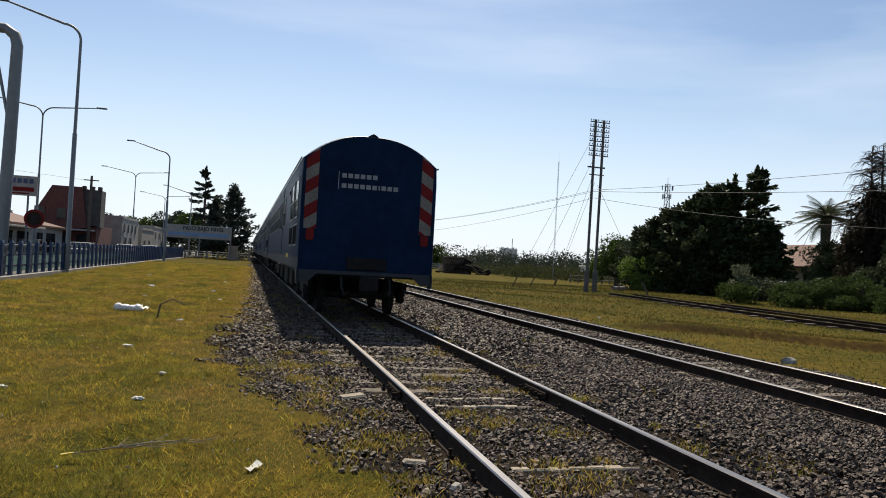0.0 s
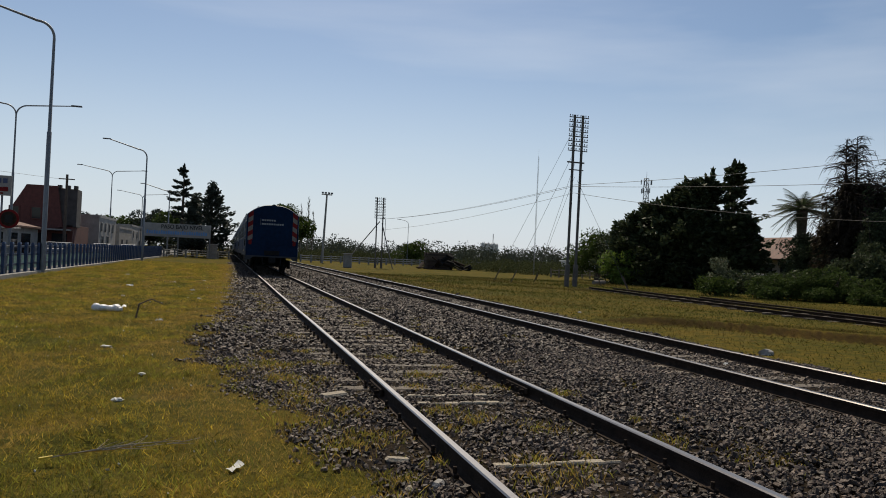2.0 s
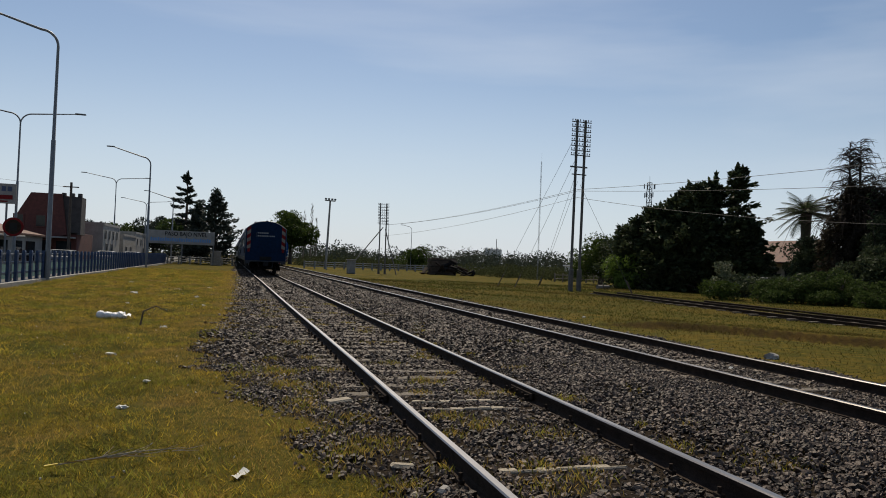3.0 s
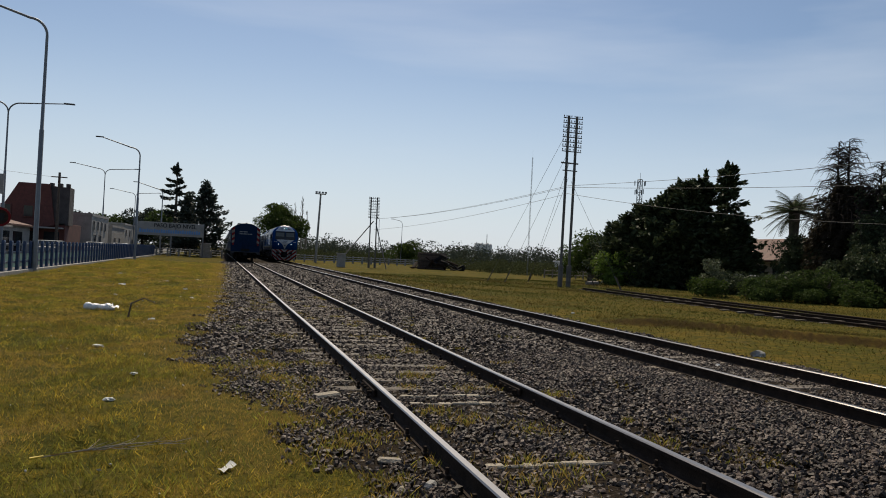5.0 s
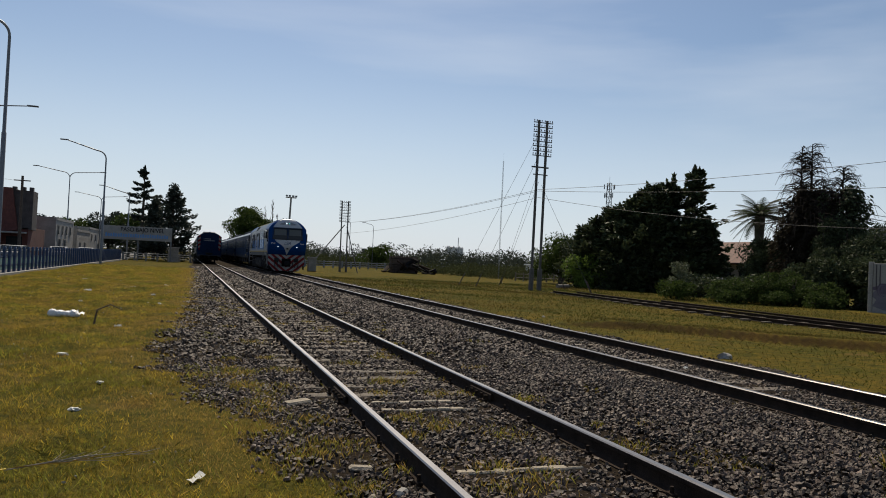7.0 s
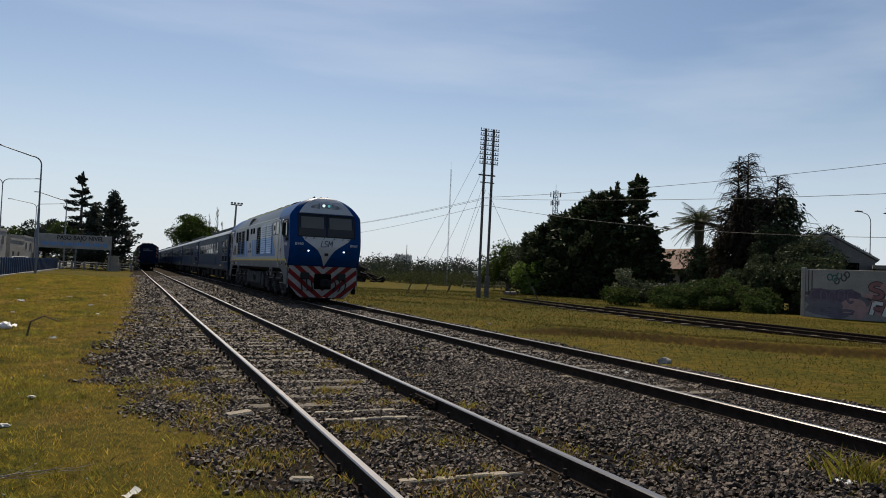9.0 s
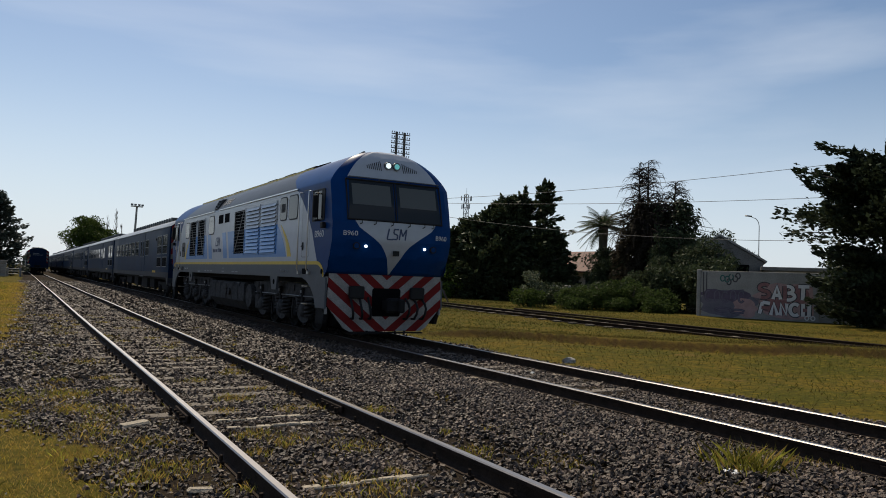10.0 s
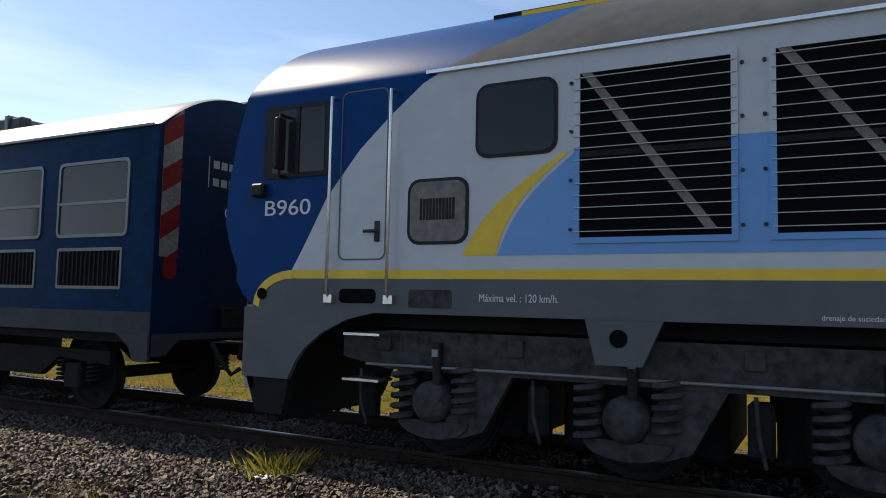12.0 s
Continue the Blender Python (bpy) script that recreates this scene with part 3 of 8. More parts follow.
def build_track(centre, label, joints, clips):
    t = thing("railway_track", label, "railway track", kind="structure")
    for s in (-1, 1):
        x = centre + s * HALF_GAUGE
        ys = list(range(-40, 60, 5)) + list(range(60, 421, 40))
        line = [(x + 0.012 * math.sin(y * 0.21 + s), y, 0.004 * math.sin(y * 0.33 + 2 * s)) for y in ys]
        rail_shape(line).make("rail", [RUST, STEEL], t, "rusty rail with a polished running head")
        for y in joints:
            b = Shape()
            for side in (-1, 1):
                x0, x1 = sorted((x + side * 0.012, x + side * 0.045))
                b.box(x0, x1, y - 0.34, y + 0.34, 0.04, 0.118, c=0.008)
                for k in range(4):
                    b.tube([(x + side * 0.045, y - 0.24 + 0.16 * k, 0.08), (x + side * 0.075, y - 0.24 + 0.16 * k, 0.08)], 0.018, 6)
            b.make("fishplate", [RUST], t, "bolted joint bar")
    plank = Shape().box(-1.28, 1.28, -0.12, 0.12, -0.13, 0.012, c=0.012)
    split = Shape().box(-1.24, 1.24, -0.1, 0.1, -0.14, -0.012, c=0.012)
    for q in range(7):  # a ragged, splintered upper face
        x0 = -0.56 + 0.16 * q
        split.box(x0, x0 + 0.155, -0.035 + 0.022 * math.sin(q * 2.3), 0.04 + 0.02 * math.sin(q * 3.7 + 1), -0.10, 0.012 + 0.006 * math.sin(q * 5.1), c=0.012)
    wood, pale = plank.mesh("sleeper", SLEEPER), split.mesh("sleeper", SLEEPER_PALE)
    clip = fastening()
    y = -2.0
    k = 0
    while y < 60:
        if centre != TRACK_A or min(abs(y - v) for v in VISIBLE_SLEEPERS) > 0.27:
            part("sleeper", wood, t, "", pose(centre + 0.02 * math.sin(k * 2.1), y, 0.0 if y > 8.6 else -0.014, 0, 0, 0.6 * math.sin(k * 1.7)))
        if clips and y < 16:
            for s in (-1, 1):
                part("rail_clip", clip, t, "", pose(centre + s * HALF_GAUGE, y, 0.02))
        y += 0.6
        k += 1
    if centre == TRACK_A:
        for y in VISIBLE_SLEEPERS:
            part("sleeper", pale, t, "bleached split sleeper showing through the stones", pose(centre, y, 0.010, 0, 0, 0.8 * math.sin(y * 3)))
    return t


build_track(TRACK_A, "broad-gauge track with rusty rails on ballasted sleepers", (8.45, 32.5), True)
build_track(TRACK_B, "second broad-gauge track with polished rails in ballast", (3.5, 27.5), False)


def siding_x(y):
    return 19.4 + 0.02 * y + 0.0014 * y * y


def build_siding():
    t = thing("railway_siding", "overgrown old siding with rust-brown rails in grass", "railway track", kind="structure")
    for off in (0.0, 1.75, 3.2):
        line = [(siding_x(y) + off, y, -0.03) for y in range(-16, 46 if off < 3 else 36, 3)]
        rail_shape(line).make("rail", [RUST, RUST], t)
    plank = Shape().box(-1.25, 1.25, -0.11, 0.11, -0.1, 0.03, c=0.012).mesh("sleeper", SLEEPER)
    for k in range(34):
        y = 4 + k * 1.2
        part("sleeper", plank, t, "", pose(siding_x(y) + 0.88, y, 0.0))


build_siding()


# ---- grass ----
def blades(name, x, y, h, w, mat, label, z=None, lean=0.5):
    n = len(x)
    a = rng.uniform(0, 2 * np.pi, n)
    zz = ground_height(x, y) if z is None else z
    dx, dy = np.cos(a) * w / 2, np.sin(a) * w / 2
    lx, ly = rng.normal(0, lean, n) * h, rng.normal(0, lean, n) * h
    v = np.empty((n, 4, 3))
    v[:, 0] = np.stack([x - dx, y - dy, zz - 0.01], -1)
    v[:, 1] = np.stack([x + dx, y + dy, zz - 0.01], -1)
    v[:, 2] = np.stack([x + lx * 0.5 + dx * 0.7, y + ly * 0.5 + dy * 0.7, zz + h * 0.6], -1)
    v[:, 3] = np.stack([x + lx, y + ly, zz + h], -1)
    i = np.arange(n)[:, None] * 4
    f = np.concatenate([i + [0, 1, 2], i + [0, 2, 3]])
    me = bpy.data.meshes.new(name)
    me.from_pydata(v.reshape(-1, 3).tolist(), [], f.tolist())
    me.materials.append(mat)
    return tagged(new(name, me), label, "grass", kind="stuff")


def fine_blades(name, x, y, h, w, mat, label, lean):
    """Short one-triangle blades."""
    n = len(x)
    a = rng.uniform(0, 2 * np.pi, n)
    z = ground_height(x, y)
    dx, dy = np.cos(a) * w / 2, np.sin(a) * w / 2
    v = np.empty((n, 3, 3))
    v[:, 0] = np.stack([x - dx, y - dy, z - 0.006], -1)
    v[:, 1] = np.stack([x + dx, y + dy, z - 0.006], -1)
    v[:, 2] = np.stack([x + rng.normal(0, lean, n) * h, y + rng.normal(0, lean, n) * h, z + h], -1)
    me = bpy.data.meshes.new(name)
    me.from_pydata(v.reshape(-1, 3).tolist(), [], np.arange(3 * n).reshape(n, 3).tolist())
    me.materials.append(mat)
    return tagged(new(name, me), label, "grass", kind="stuff")


def lawn_places(n, x0, x1, y0, y1, power=1.0):
    x = rng.uniform(x0, x1, n)
    y = y0 + (y1 - y0) * rng.uniform(0, 1, n) ** power
    return x, y


def build_lawn():
    x, y = lawn_places(430000, -8.4, 1.1, 2.6, 72, 2.5)
    keep = x < edge_left(y) + rng.normal(0, 0.22, len(x))
    x, y = x[keep], y[keep]
    fresh = waves(x, y, 8, 1.2, 5.0) + 0.5 * waves(x, y, 9, 0.4, 1.0) - 0.9 * np.clip((x + 1.3 - edge_left(y)) / 1.2, 0, 1) + rng.normal(0, 0.35, len(x))
    size = 0.6 + 0.5 * rng.uniform(0, 1, len(x)) + 0.035 * y
    bare = (waves(x, y, 10, 0.9, 3.0) > 0.85) & (rng.uniform(0, 1, len(x)) < 0.75)
    for mask, mat, label, k in ((fresh > 0.35, GRASS_GREEN, "fresh green lawn grass in the hollows", 1.5), ((fresh <= 0.35) & (fresh > -0.45), GRASS, "short trodden olive lawn grass", 1.15),
                                (fresh <= -0.45, STRAW, "short dry straw-coloured lawn grass", 0.95)):
        mask = mask & ~bare
        fine_blades("lawn_grass", x[mask], y[mask], 0.026 * k * size[mask] * rng.uniform(0.5, 1.8, mask.sum()), 0.0058 * size[mask], mat, label, 0.8)
    # longer bleached stalks lying in the lawn
    x, y = lawn_places(9000, -8.3, 0.9, 2.6, 30, 1.7)
    keep = (x < edge_left(y) + 0.3) & (np.sin(x * 1.9 + 1) + np.sin(y * 1.3) + rng.normal(0, 0.8, len(x)) > 0.1)
    fine_blades("dry_stalks", x[keep], y[keep], rng.uniform(0.02, 0.05, keep.sum()), np.full(keep.sum(), 0.003), STRAW, "bleached grass stalks lying in the lawn", 1.6)
    # green tufts in the lawn
    cx, cy = rng.uniform(-7.5, 0.5, 420), 3 + 26 * rng.uniform(0, 1, 420) ** 1.6
    x = (cx[:, None] + rng.normal(0, 0.13, (420, 70))).ravel()
    y = (cy[:, None] + rng.normal(0, 0.13, (420, 70))).ravel()
    dry = np.repeat(waves(cx, cy, 8, 1.2, 5.0) + rng.normal(0, 0.5, 420) < -0.3, 70)
    blades("dry_tufts", x[dry], y[dry], rng.uniform(0.02, 0.06, dry.sum()), np.full(dry.sum(), 0.0032), STRAW, "dry yellow grass tufts in the lawn", lean=0.7)
    x, y = x[~dry], y[~dry]
    blades("grass_tufts", x, y, rng.uniform(0.02, 0.075, len(x)), np.full(len(x), 0.0042), GRASS_GREEN, "greener grass tufts in the lawn")
    # meadow past the second track
    x, y = lawn_places(70000, 9.8, 33, 2.0, 62, 1.2)
    scarp = np.hypot(bank(x + 0.1, y) - bank(x - 0.1, y), bank(x, y + 0.1) - bank(x, y - 0.1)) > 0.05
    x, y = x[~scarp], y[~scarp]
    straw = np.sin(x * 0.7) + np.sin(y * 0.5) + rng.normal(0, 0.9, len(x)) > 0.5
    size = 0.8 + 0.025 * y
    for mask, mat, label in ((straw, MEADOW_DRY, "dry meadow grass"), (~straw, MEADOW, "olive meadow grass")):
        blades("meadow_grass", x[mask], y[mask], 0.04 * size[mask] * rng.uniform(0.5, 1.6, mask.sum()), 0.012 * size[mask], mat, label, lean=0.8)
    # dry fringe on the eroded bank
    x = rng.uniform(10.4, 30, 5000)
    y = 18.5 - (x - 10.5) * 0.958 + rng.normal(0.8, 0.4, 5000)
    blades("bank_grass", x, y, rng.uniform(0.04, 0.11, 5000), np.full(5000, 0.008), MEADOW_DRY, "dry tufts on the eroded bank", lean=0.6)


WEEDS = [(4.45, 5.35, 0.5), (4.9, 6.1, 0.35), (6.6, 4.65, 0.42), (7.0, 4.2, 0.35), (5.2, 11.0, 0.45), (5.15, 8.9, 0.25), (2.2, 5.0, 0.4), (2.9, 6.6, 0.4),
         (1.35, 6.4, 0.3), (1.2, 7.4, 0.35), (2.5, 9.6, 0.4), (2.9, 8.7, 0.3), (0.9, 8.9, 0.3), (3.9, 6.0, 0.3), (5.6, 14.5, 0.5), (1.1, 14.0, 0.5),
         (0.9, 20.0, 0.6), (1.0, 27.0, 0.8), (2.3, 4.3, 0.35), (1.1, 5.2, 0.3), (5.0, 26.0, 0.7), (5.5, 36.0, 0.9), (5.2, 4.1, 0.4), (5.8, 5.2, 0.3)]


def build_weeds():
    xs, ys = [], []
    more = [(rng.uniform(0.6, 4.8), 4.2 + 24 * rng.uniform() ** 1.3, rng.uniform(0.12, 0.34)) for _ in range(80)]
    more += [(rng.uniform(0.5, 1.25), rng.uniform(4.2, 12.0), rng.uniform(0.2, 0.38)) for _ in range(22)]
    for cx, cy, r in WEEDS + more:
        n = int(480 * r)
        xs.append(cx + rng.normal(0, r * 0.4, n))
        ys.append(cy + rng.normal(0, r * 0.4, n))
    x, y = np.concatenate(xs), np.concatenate(ys)
    half = rng.uniform(0, 1, len(x)) < 0.45
    z = np.full(len(x), 0.01)
    blades("track_weeds", x[half], y[half], rng.uniform(0.02, 0.065, half.sum()), np.full(half.sum(), 0.006), GRASS_GREEN, "low green weeds between the stones", z[half])
    blades("track_weeds", x[~half], y[~half], rng.uniform(0.02, 0.06, (~half).sum()), np.full((~half).sum(), 0.005), STRAW, "dry weeds between the stones", z[~half])
    # taller tuft beside the second track
    for mat, n, label in ((GRASS_GREEN, 260, "long-bladed green grass tuft in the ballast"), (STRAW, 45, "long-bladed dry grass tuft in the ballast")):
        x, y = 5.82 + rng.normal(0, 0.17, n), 4.45 + rng.normal(0, 0.15, n)
        blades("grass_tuft", x, y, rng.uniform(0.08, 0.27, n), np.full(n, 0.008), mat, label, np.full(n, 0.0), lean=0.5)


build_lawn()
build_weeds()

# scraps of paper and straw on the lawn
gx, gy = rng.uniform(-8, 0.2, 420), 3 + 45 * rng.uniform(0, 1, 420) ** 1.4
scattered("litter_scraps", *OCTA, np.stack([gx, gy, ground_height(gx, gy) + 0.02], -1), rng.uniform(0.008, 0.026, 420) * (1 + 0.03 * gy), PAPER, "small pale scraps scattered on the lawn", "litter")

# ---- trains: local y runs back from the end that faces the camera, z from the ground ----
LOCO_L, LOCO_W, GUTTER = 19.65, 1.575, 3.86


def curve_at(table, z):
    return float(np.interp(z, [p[0] for p in table], [p[1] for p in table]))


NOSE = [(0.35, 0.14), (0.87, 0.03), (1.70, 0.0), (1.74, -0.08), (2.1, -0.33), (2.5, -0.45), (2.9, -0.43), (3.4, -0.33), (3.86, -0.20), (4.1, -0.13),
        (4.35, -0.03), (4.55, 0.08), (4.7, 0.22), (4.76, 0.36)]
ROOF_H = 0.90
BLUE_EDGE = [(1.985, 0.64), (2.25, 0.80), (2.72, 1.06), (3.18, 1.45), (3.49, 1.8), (3.76, 2.15), (3.86, 2.36), (4.01, 2.65), (4.14, 3.05), (4.4, 3.5), (4.75, 3.8)]


def loco_half_width(z):
    if z <= GUTTER:
        return LOCO_W
    t = min((z - GUTTER) / ROOF_H, 1.0)
    return LOCO_W * max(1 - t ** (1 / 0.85), 0.0) ** (1 / 2.4)


def corner_at(u, z):
    """How far the nose falls back towards its sides."""
    return 0.15 * max(0.0, (u - 0.72) / 0.28) ** 2


def nose_at(x, z):
    u = abs(x) / max(loco_half_width(z), 0.05)
    return curve_at(NOSE, z) + corner_at(min(u, 1.0), z)


def loco_outline():
    zs = [1.57, 1.90, 1.985, 2.25, 2.5, 2.72, 2.95, 3.18, 3.35, 3.49, 3.65, 3.76, GUTTER]
    pts = [(-LOCO_W, z) for z in zs]
    for i in range(1, 19):
        u = 1 - (i / 18) ** 1.6
        pts.append((-LOCO_W * u, GUTTER + ROOF_H * (1 - u ** 2.4) ** 0.85))
    return pts + [(-x, z) for x, z in pts[-2::-1]]


def loco_shell(parent):
    """Side walls and roof between the two curved ends, painted in strips."""
    s = Shape()
    out = loco_outline()
    rows = []
    for x, z in out:
        e, b = nose_at(x if abs(x) > 0.01 else 0.01, z), curve_at(BLUE_EDGE, z)
        if z > GUTTER:
            e = curve_at(NOSE, z) + corner_at(1.0, z)
        if z < 1.985:
            b = 0.64
        e = min(e, b - 0.05)
        mid = [b + (LOCO_L - 2 * b) * i / 6 for i in range(7)]
        rows.append([(x, y, z) for y in [e] + mid + [LOCO_L - e]])
    n = len(rows[0])
    for i in range(len(rows) - 1):
        z = (out[i][1] + out[i + 1][1]) / 2
        for j in range(n - 1):
            k = 0 if z < 1.90 else 1 if z < 1.985 else 2 if j in (0, n - 2) else 4 if z > GUTTER else 3
            s.add([rows[i][j], rows[i][j + 1], rows[i + 1][j + 1], rows[i + 1][j]], [(0, 1, 2, 3)], k)
    # doubled corners are welded so that the shading runs smoothly
    me = s.mesh("body", [SKIRT_GREY, YELLOW, BLUE, WHITE, ROOF_GREY])
    bm = bmesh.new()
    bm.from_mesh(me)
    bmesh.ops.remove_doubles(bm, verts=bm.verts, dist=0.0005)
    bmesh.ops.recalc_face_normals(bm, faces=bm.faces)
    bm.to_mesh(me)
    bm.free()
    me.polygons.foreach_set("use_smooth", [True] * len(me.polygons))
    me.set_sharp_from_angle(angle=radians(35))
    return part("body", me, parent, "white, light blue and grey painted loco body")


def flipped(end, y):
    return y if not end else LOCO_L - y


def front_sheet(parent, end, name, zs, half, mat, lift, label="", left=None):
    """A sheet that follows the curved nose: for every z from x = left(z) to half(z)."""
    rows = []
    for z in zs:
        a = -half(z) if left is None else left(z)
        b = half(z)
        rows.append([(x, flipped(end, nose_at(x, z) - lift), z) for x in [a + (b - a) * i / 12 for i in range(13)]])
    return Shape().grid(rows).make(name, mat, parent, label, 50)


def loco_end(t, end):
    """One driving end: nose, screen, apron with stripes, lamps, coupler."""
    zs = [1.70, 1.74] + [1.8 + 0.1 * i for i in range(20)] + [3.78, 3.86, 3.93, 4.0, 4.08, 4.16, 4.24, 4.32, 4.4, 4.48, 4.55, 4.61, 4.66, 4.7, 4.73, 4.75]
    rows = []
    for z in zs:
        w = loco_half_width(z)
        rows.append([(x, flipped(end, nose_at(x, z)), z) for x in [w * (-1 + 2 * i / 20) for i in range(21)]])
    s = Shape()
    n = 21
    for i in range(len(rows) - 1):
        k = 1 if zs[i] >= 4.0 else 0
        for j in range(n - 1):
            edge = j < 2 or j > n - 4
            s.add([rows[i][j], rows[i][j + 1], rows[i + 1][j + 1], rows[i + 1][j]], [(0, 1, 2, 3)], 0 if edge else k)
    me = s.mesh("nose", [BLUE, WHITE])
    bm = bmesh.new()
    bm.from_mesh(me)
    bmesh.ops.remove_doubles(bm, verts=bm.verts, dist=0.0005)
    bm.to_mesh(me)
    bm.free()
    me.polygons.foreach_set("use_smooth", [True] * len(me.polygons))
    me.set_sharp_from_angle(angle=radians(50))
    nose = part("nose", me, t, "dark blue rounded loco nose")
    # white V
    vee = [(1.72, 0.015), (1.9, 0.09), (2.1, 0.18), (2.25, 0.26), (2.4, 0.38), (2.55, 0.57), (2.68, 0.78), (2.8, 0.96), (2.92, 1.05), (3.0, 1.08)]
    front_sheet(nose, end, "white_vee", [1.72, 1.74] + [1.8 + 0.1 * i for i in range(12)] + [2.95, 3.0], lambda z: curve_at(vee, z), WHITE, 0.008)
    # windscreens
    sz = [3.0 + 0.92 * i / 8 for i in range(9)]
    front_sheet(nose, end, "windscreen", sz, lambda z: -0.04, GLASS, 0.010, "dark windscreen glass", left=lambda z: -1.22 + 0.05 * (z - 3))
    front_sheet(nose, end, "windscreen", sz, lambda z: 1.22 - 0.05 * (z - 3), GLASS, 0.010, "dark windscreen glass", left=lambda z: 0.04)
    # added grey panels over the upper glass paint the sky's reflection
    for a, b in ((-1.12, -0.12), (0.12, 1.12)):
        front_sheet(nose, end, "sun_blind", [3.34 + 0.5 * i / 4 for i in range(5)], lambda z, b=b: b, SCREEN_SHEEN, 0.014, "grey panel for the sky's reflection", left=lambda z, a=a: a)
    fr = Shape()
    d = -1 if not end else 1
    for z0, z1 in ((2.96, 3.0), (3.92, 3.95)):
        pts = [(x, flipped(end, nose_at(x, z0) - 0.012), (z0 + z1) / 2) for x in np.linspace(-1.26, 1.26, 11)]
        fr.tube(pts, 0.022, 6)
    for x in (-1.25, 0.0, 1.25):
        fr.tube([(x, flipped(end, nose_at(x, z) - 0.012), z) for z in (2.98, 3.3, 3.6, 3.93)], 0.02, 6)
    fr.make("windscreen_frame", BLACK, nose, "black rubber windscreen frame", 60)
    # grab rail above the screen
    gr = Shape()
    gr.tube([(x, flipped(end, nose_at(x, 3.98) - 0.10), 3.99) for x in np.linspace(-1.2, 1.2, 9)], 0.014, 6)
    for x in (-1.2, -0.4, 0.4, 1.2):
        gr.tube([(x, flipped(end, nose_at(x, 3.98) - 0.10), 3.99), (x, flipped(end, nose_at(x, 3.98)), 3.96)], 0.012, 6)
    gr.make("grab_rail", SKIRT_GREY, nose, "grey grab rail above the windscreen", 60)
    # wipers and steps under the screen
    for x in (-0.9, -0.55, -0.1, 0.35, 0.75, 1.0):
        w = Shape()
        y = flipped(end, nose_at(x, 2.9) - 0.03)
        w.tube([(x, y, 2.95), (x - 0.02, y + d * 0.05, 2.9), (x - 0.07, y + d * 0.02, 2.87)], 0.011, 6)
        w.make("wiper_bracket", BLACK, nose, "", 60)
    # twin headlights and grilles in the brow
    for x, colour in ((-0.115, "head"), (0.115, "teal")):
        y = flipped(end, nose_at(x, 4.36) - 0.02)
        ring = Shape()
        ring.tube([(x, y - d * 0.06, 4.36), (x, y + d * 0.05, 4.36)], 0.098, 16)
        ring.make("lamp_ring", ALU, nose, "", 60)
        lens = Shape().tube([(x, y + d * 0.045, 4.36), (x, y + d * 0.058, 4.36)], 0.066, 16)
        lens.make("headlight", (HEADLIGHT if colour == "head" else TEAL_LIGHT) if not end else GLASS, nose, "lit round headlight" if not end else "", 60)
    for side in (-1, 1):
        for k in range(8):
            x = side * (0.30 + 0.052 * k)
            z0, z1 = 4.22 + 0.004 * k, 4.47 - 0.02 * k
            front_sheet(nose, end, "brow_grille_slot", [z0, (z0 + z1) / 2, z1], lambda z, x=x: x + 0.011, BLACK, 0.006, left=lambda z, x=x: x - 0.011)
        # marker lamps
        x = side * 0.78
        y = flipped(end, nose_at(x, 2.36) - 0.01)
        Shape().tube([(x, y, 2.36), (x, y + d * 0.03, 2.36)], 0.034, 12).make("marker_lamp", MARKER_LIGHT if not end else ALU, nose, "small lit white marker lamp" if not end else "", 60)
        x = side * 1.02
        y = flipped(end, nose_at(x, 2.36) - 0.01)
        Shape().tube([(x, y, 2.36), (x, y + d * 0.03, 2.36)], 0.085, 14).make("marker_lamp", BLACK, nose, "unlit round lamp", 60)
        Shape().tube([(x, y + d * 0.02, 2.36), (x, y + d * 0.036, 2.36)], 0.06, 14).make("lamp_glass", BLUE, nose, "", 60)
        # running number
        x = side * 1.2
        turn = pose(x, flipped(end, nose_at(x, 2.64) - 0.05), 2.64, 90, 0, (0 if not end else 180) + side * 11)
        lettering("running_number", "B960", 0.16, LETTER, nose, turn, 0.34, "white running number")
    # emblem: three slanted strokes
    em = Shape()
    y = flipped(end, nose_at(0, 2.7) - 0.012)
    fx = 1 if not end else -1

    def stroke(pts, w=0.035):
        for (x0, z0), (x1, z1) in zip(pts, pts[1:]):
            dx, dz = x1 - x0, z1 - z0
            q = math.hypot(dx, dz)
            ox, oz = -dz / q * w / 2, dx / q * w / 2
            em.prism([(fx * (x0 + ox), 2.68 + z0 + oz), (fx * (x1 + ox), 2.68 + z1 + oz), (fx * (x1 - ox), 2.68 + z1 - oz), (fx * (x0 - ox), 2.68 + z0 - oz)], "y", min(y, y + d * 0.006), max(y, y + d * 0.006))

    stroke([(-0.20, 0.13), (-0.25, -0.13), (-0.10, -0.13)])
    stroke([(0.06, 0.12), (-0.06, 0.12), (-0.08, 0.02), (0.03, -0.02), (0.01, -0.12), (-0.11, -0.12)])
    stroke([(0.07, -0.13), (0.11, 0.13), (0.16, -0.04), (0.26, 0.13), (0.23, -0.13)])
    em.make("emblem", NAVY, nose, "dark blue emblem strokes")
    Shape().box(-0.08, 0.08, min(y, y + d * 0.02), max(y, y + d * 0.02), 2.16, 2.28, c=0.004).make("socket_cover", BLACK, nose)
    # striped apron
    apron = [(-1.5, 1.7), (-1.53, 0.95), (-1.1, 0.42), (-0.95, 0.34), (0.95, 0.34), (1.1, 0.42), (1.53, 0.95), (1.5, 1.7)]
    ya = flipped(end, 0.0)
    ap = Shape().prism(apron, "y", min(ya, ya - d * 0.1), max(ya, ya - d * 0.1)).make("apron", UNDER, t, "red and white diagonally striped end apron")
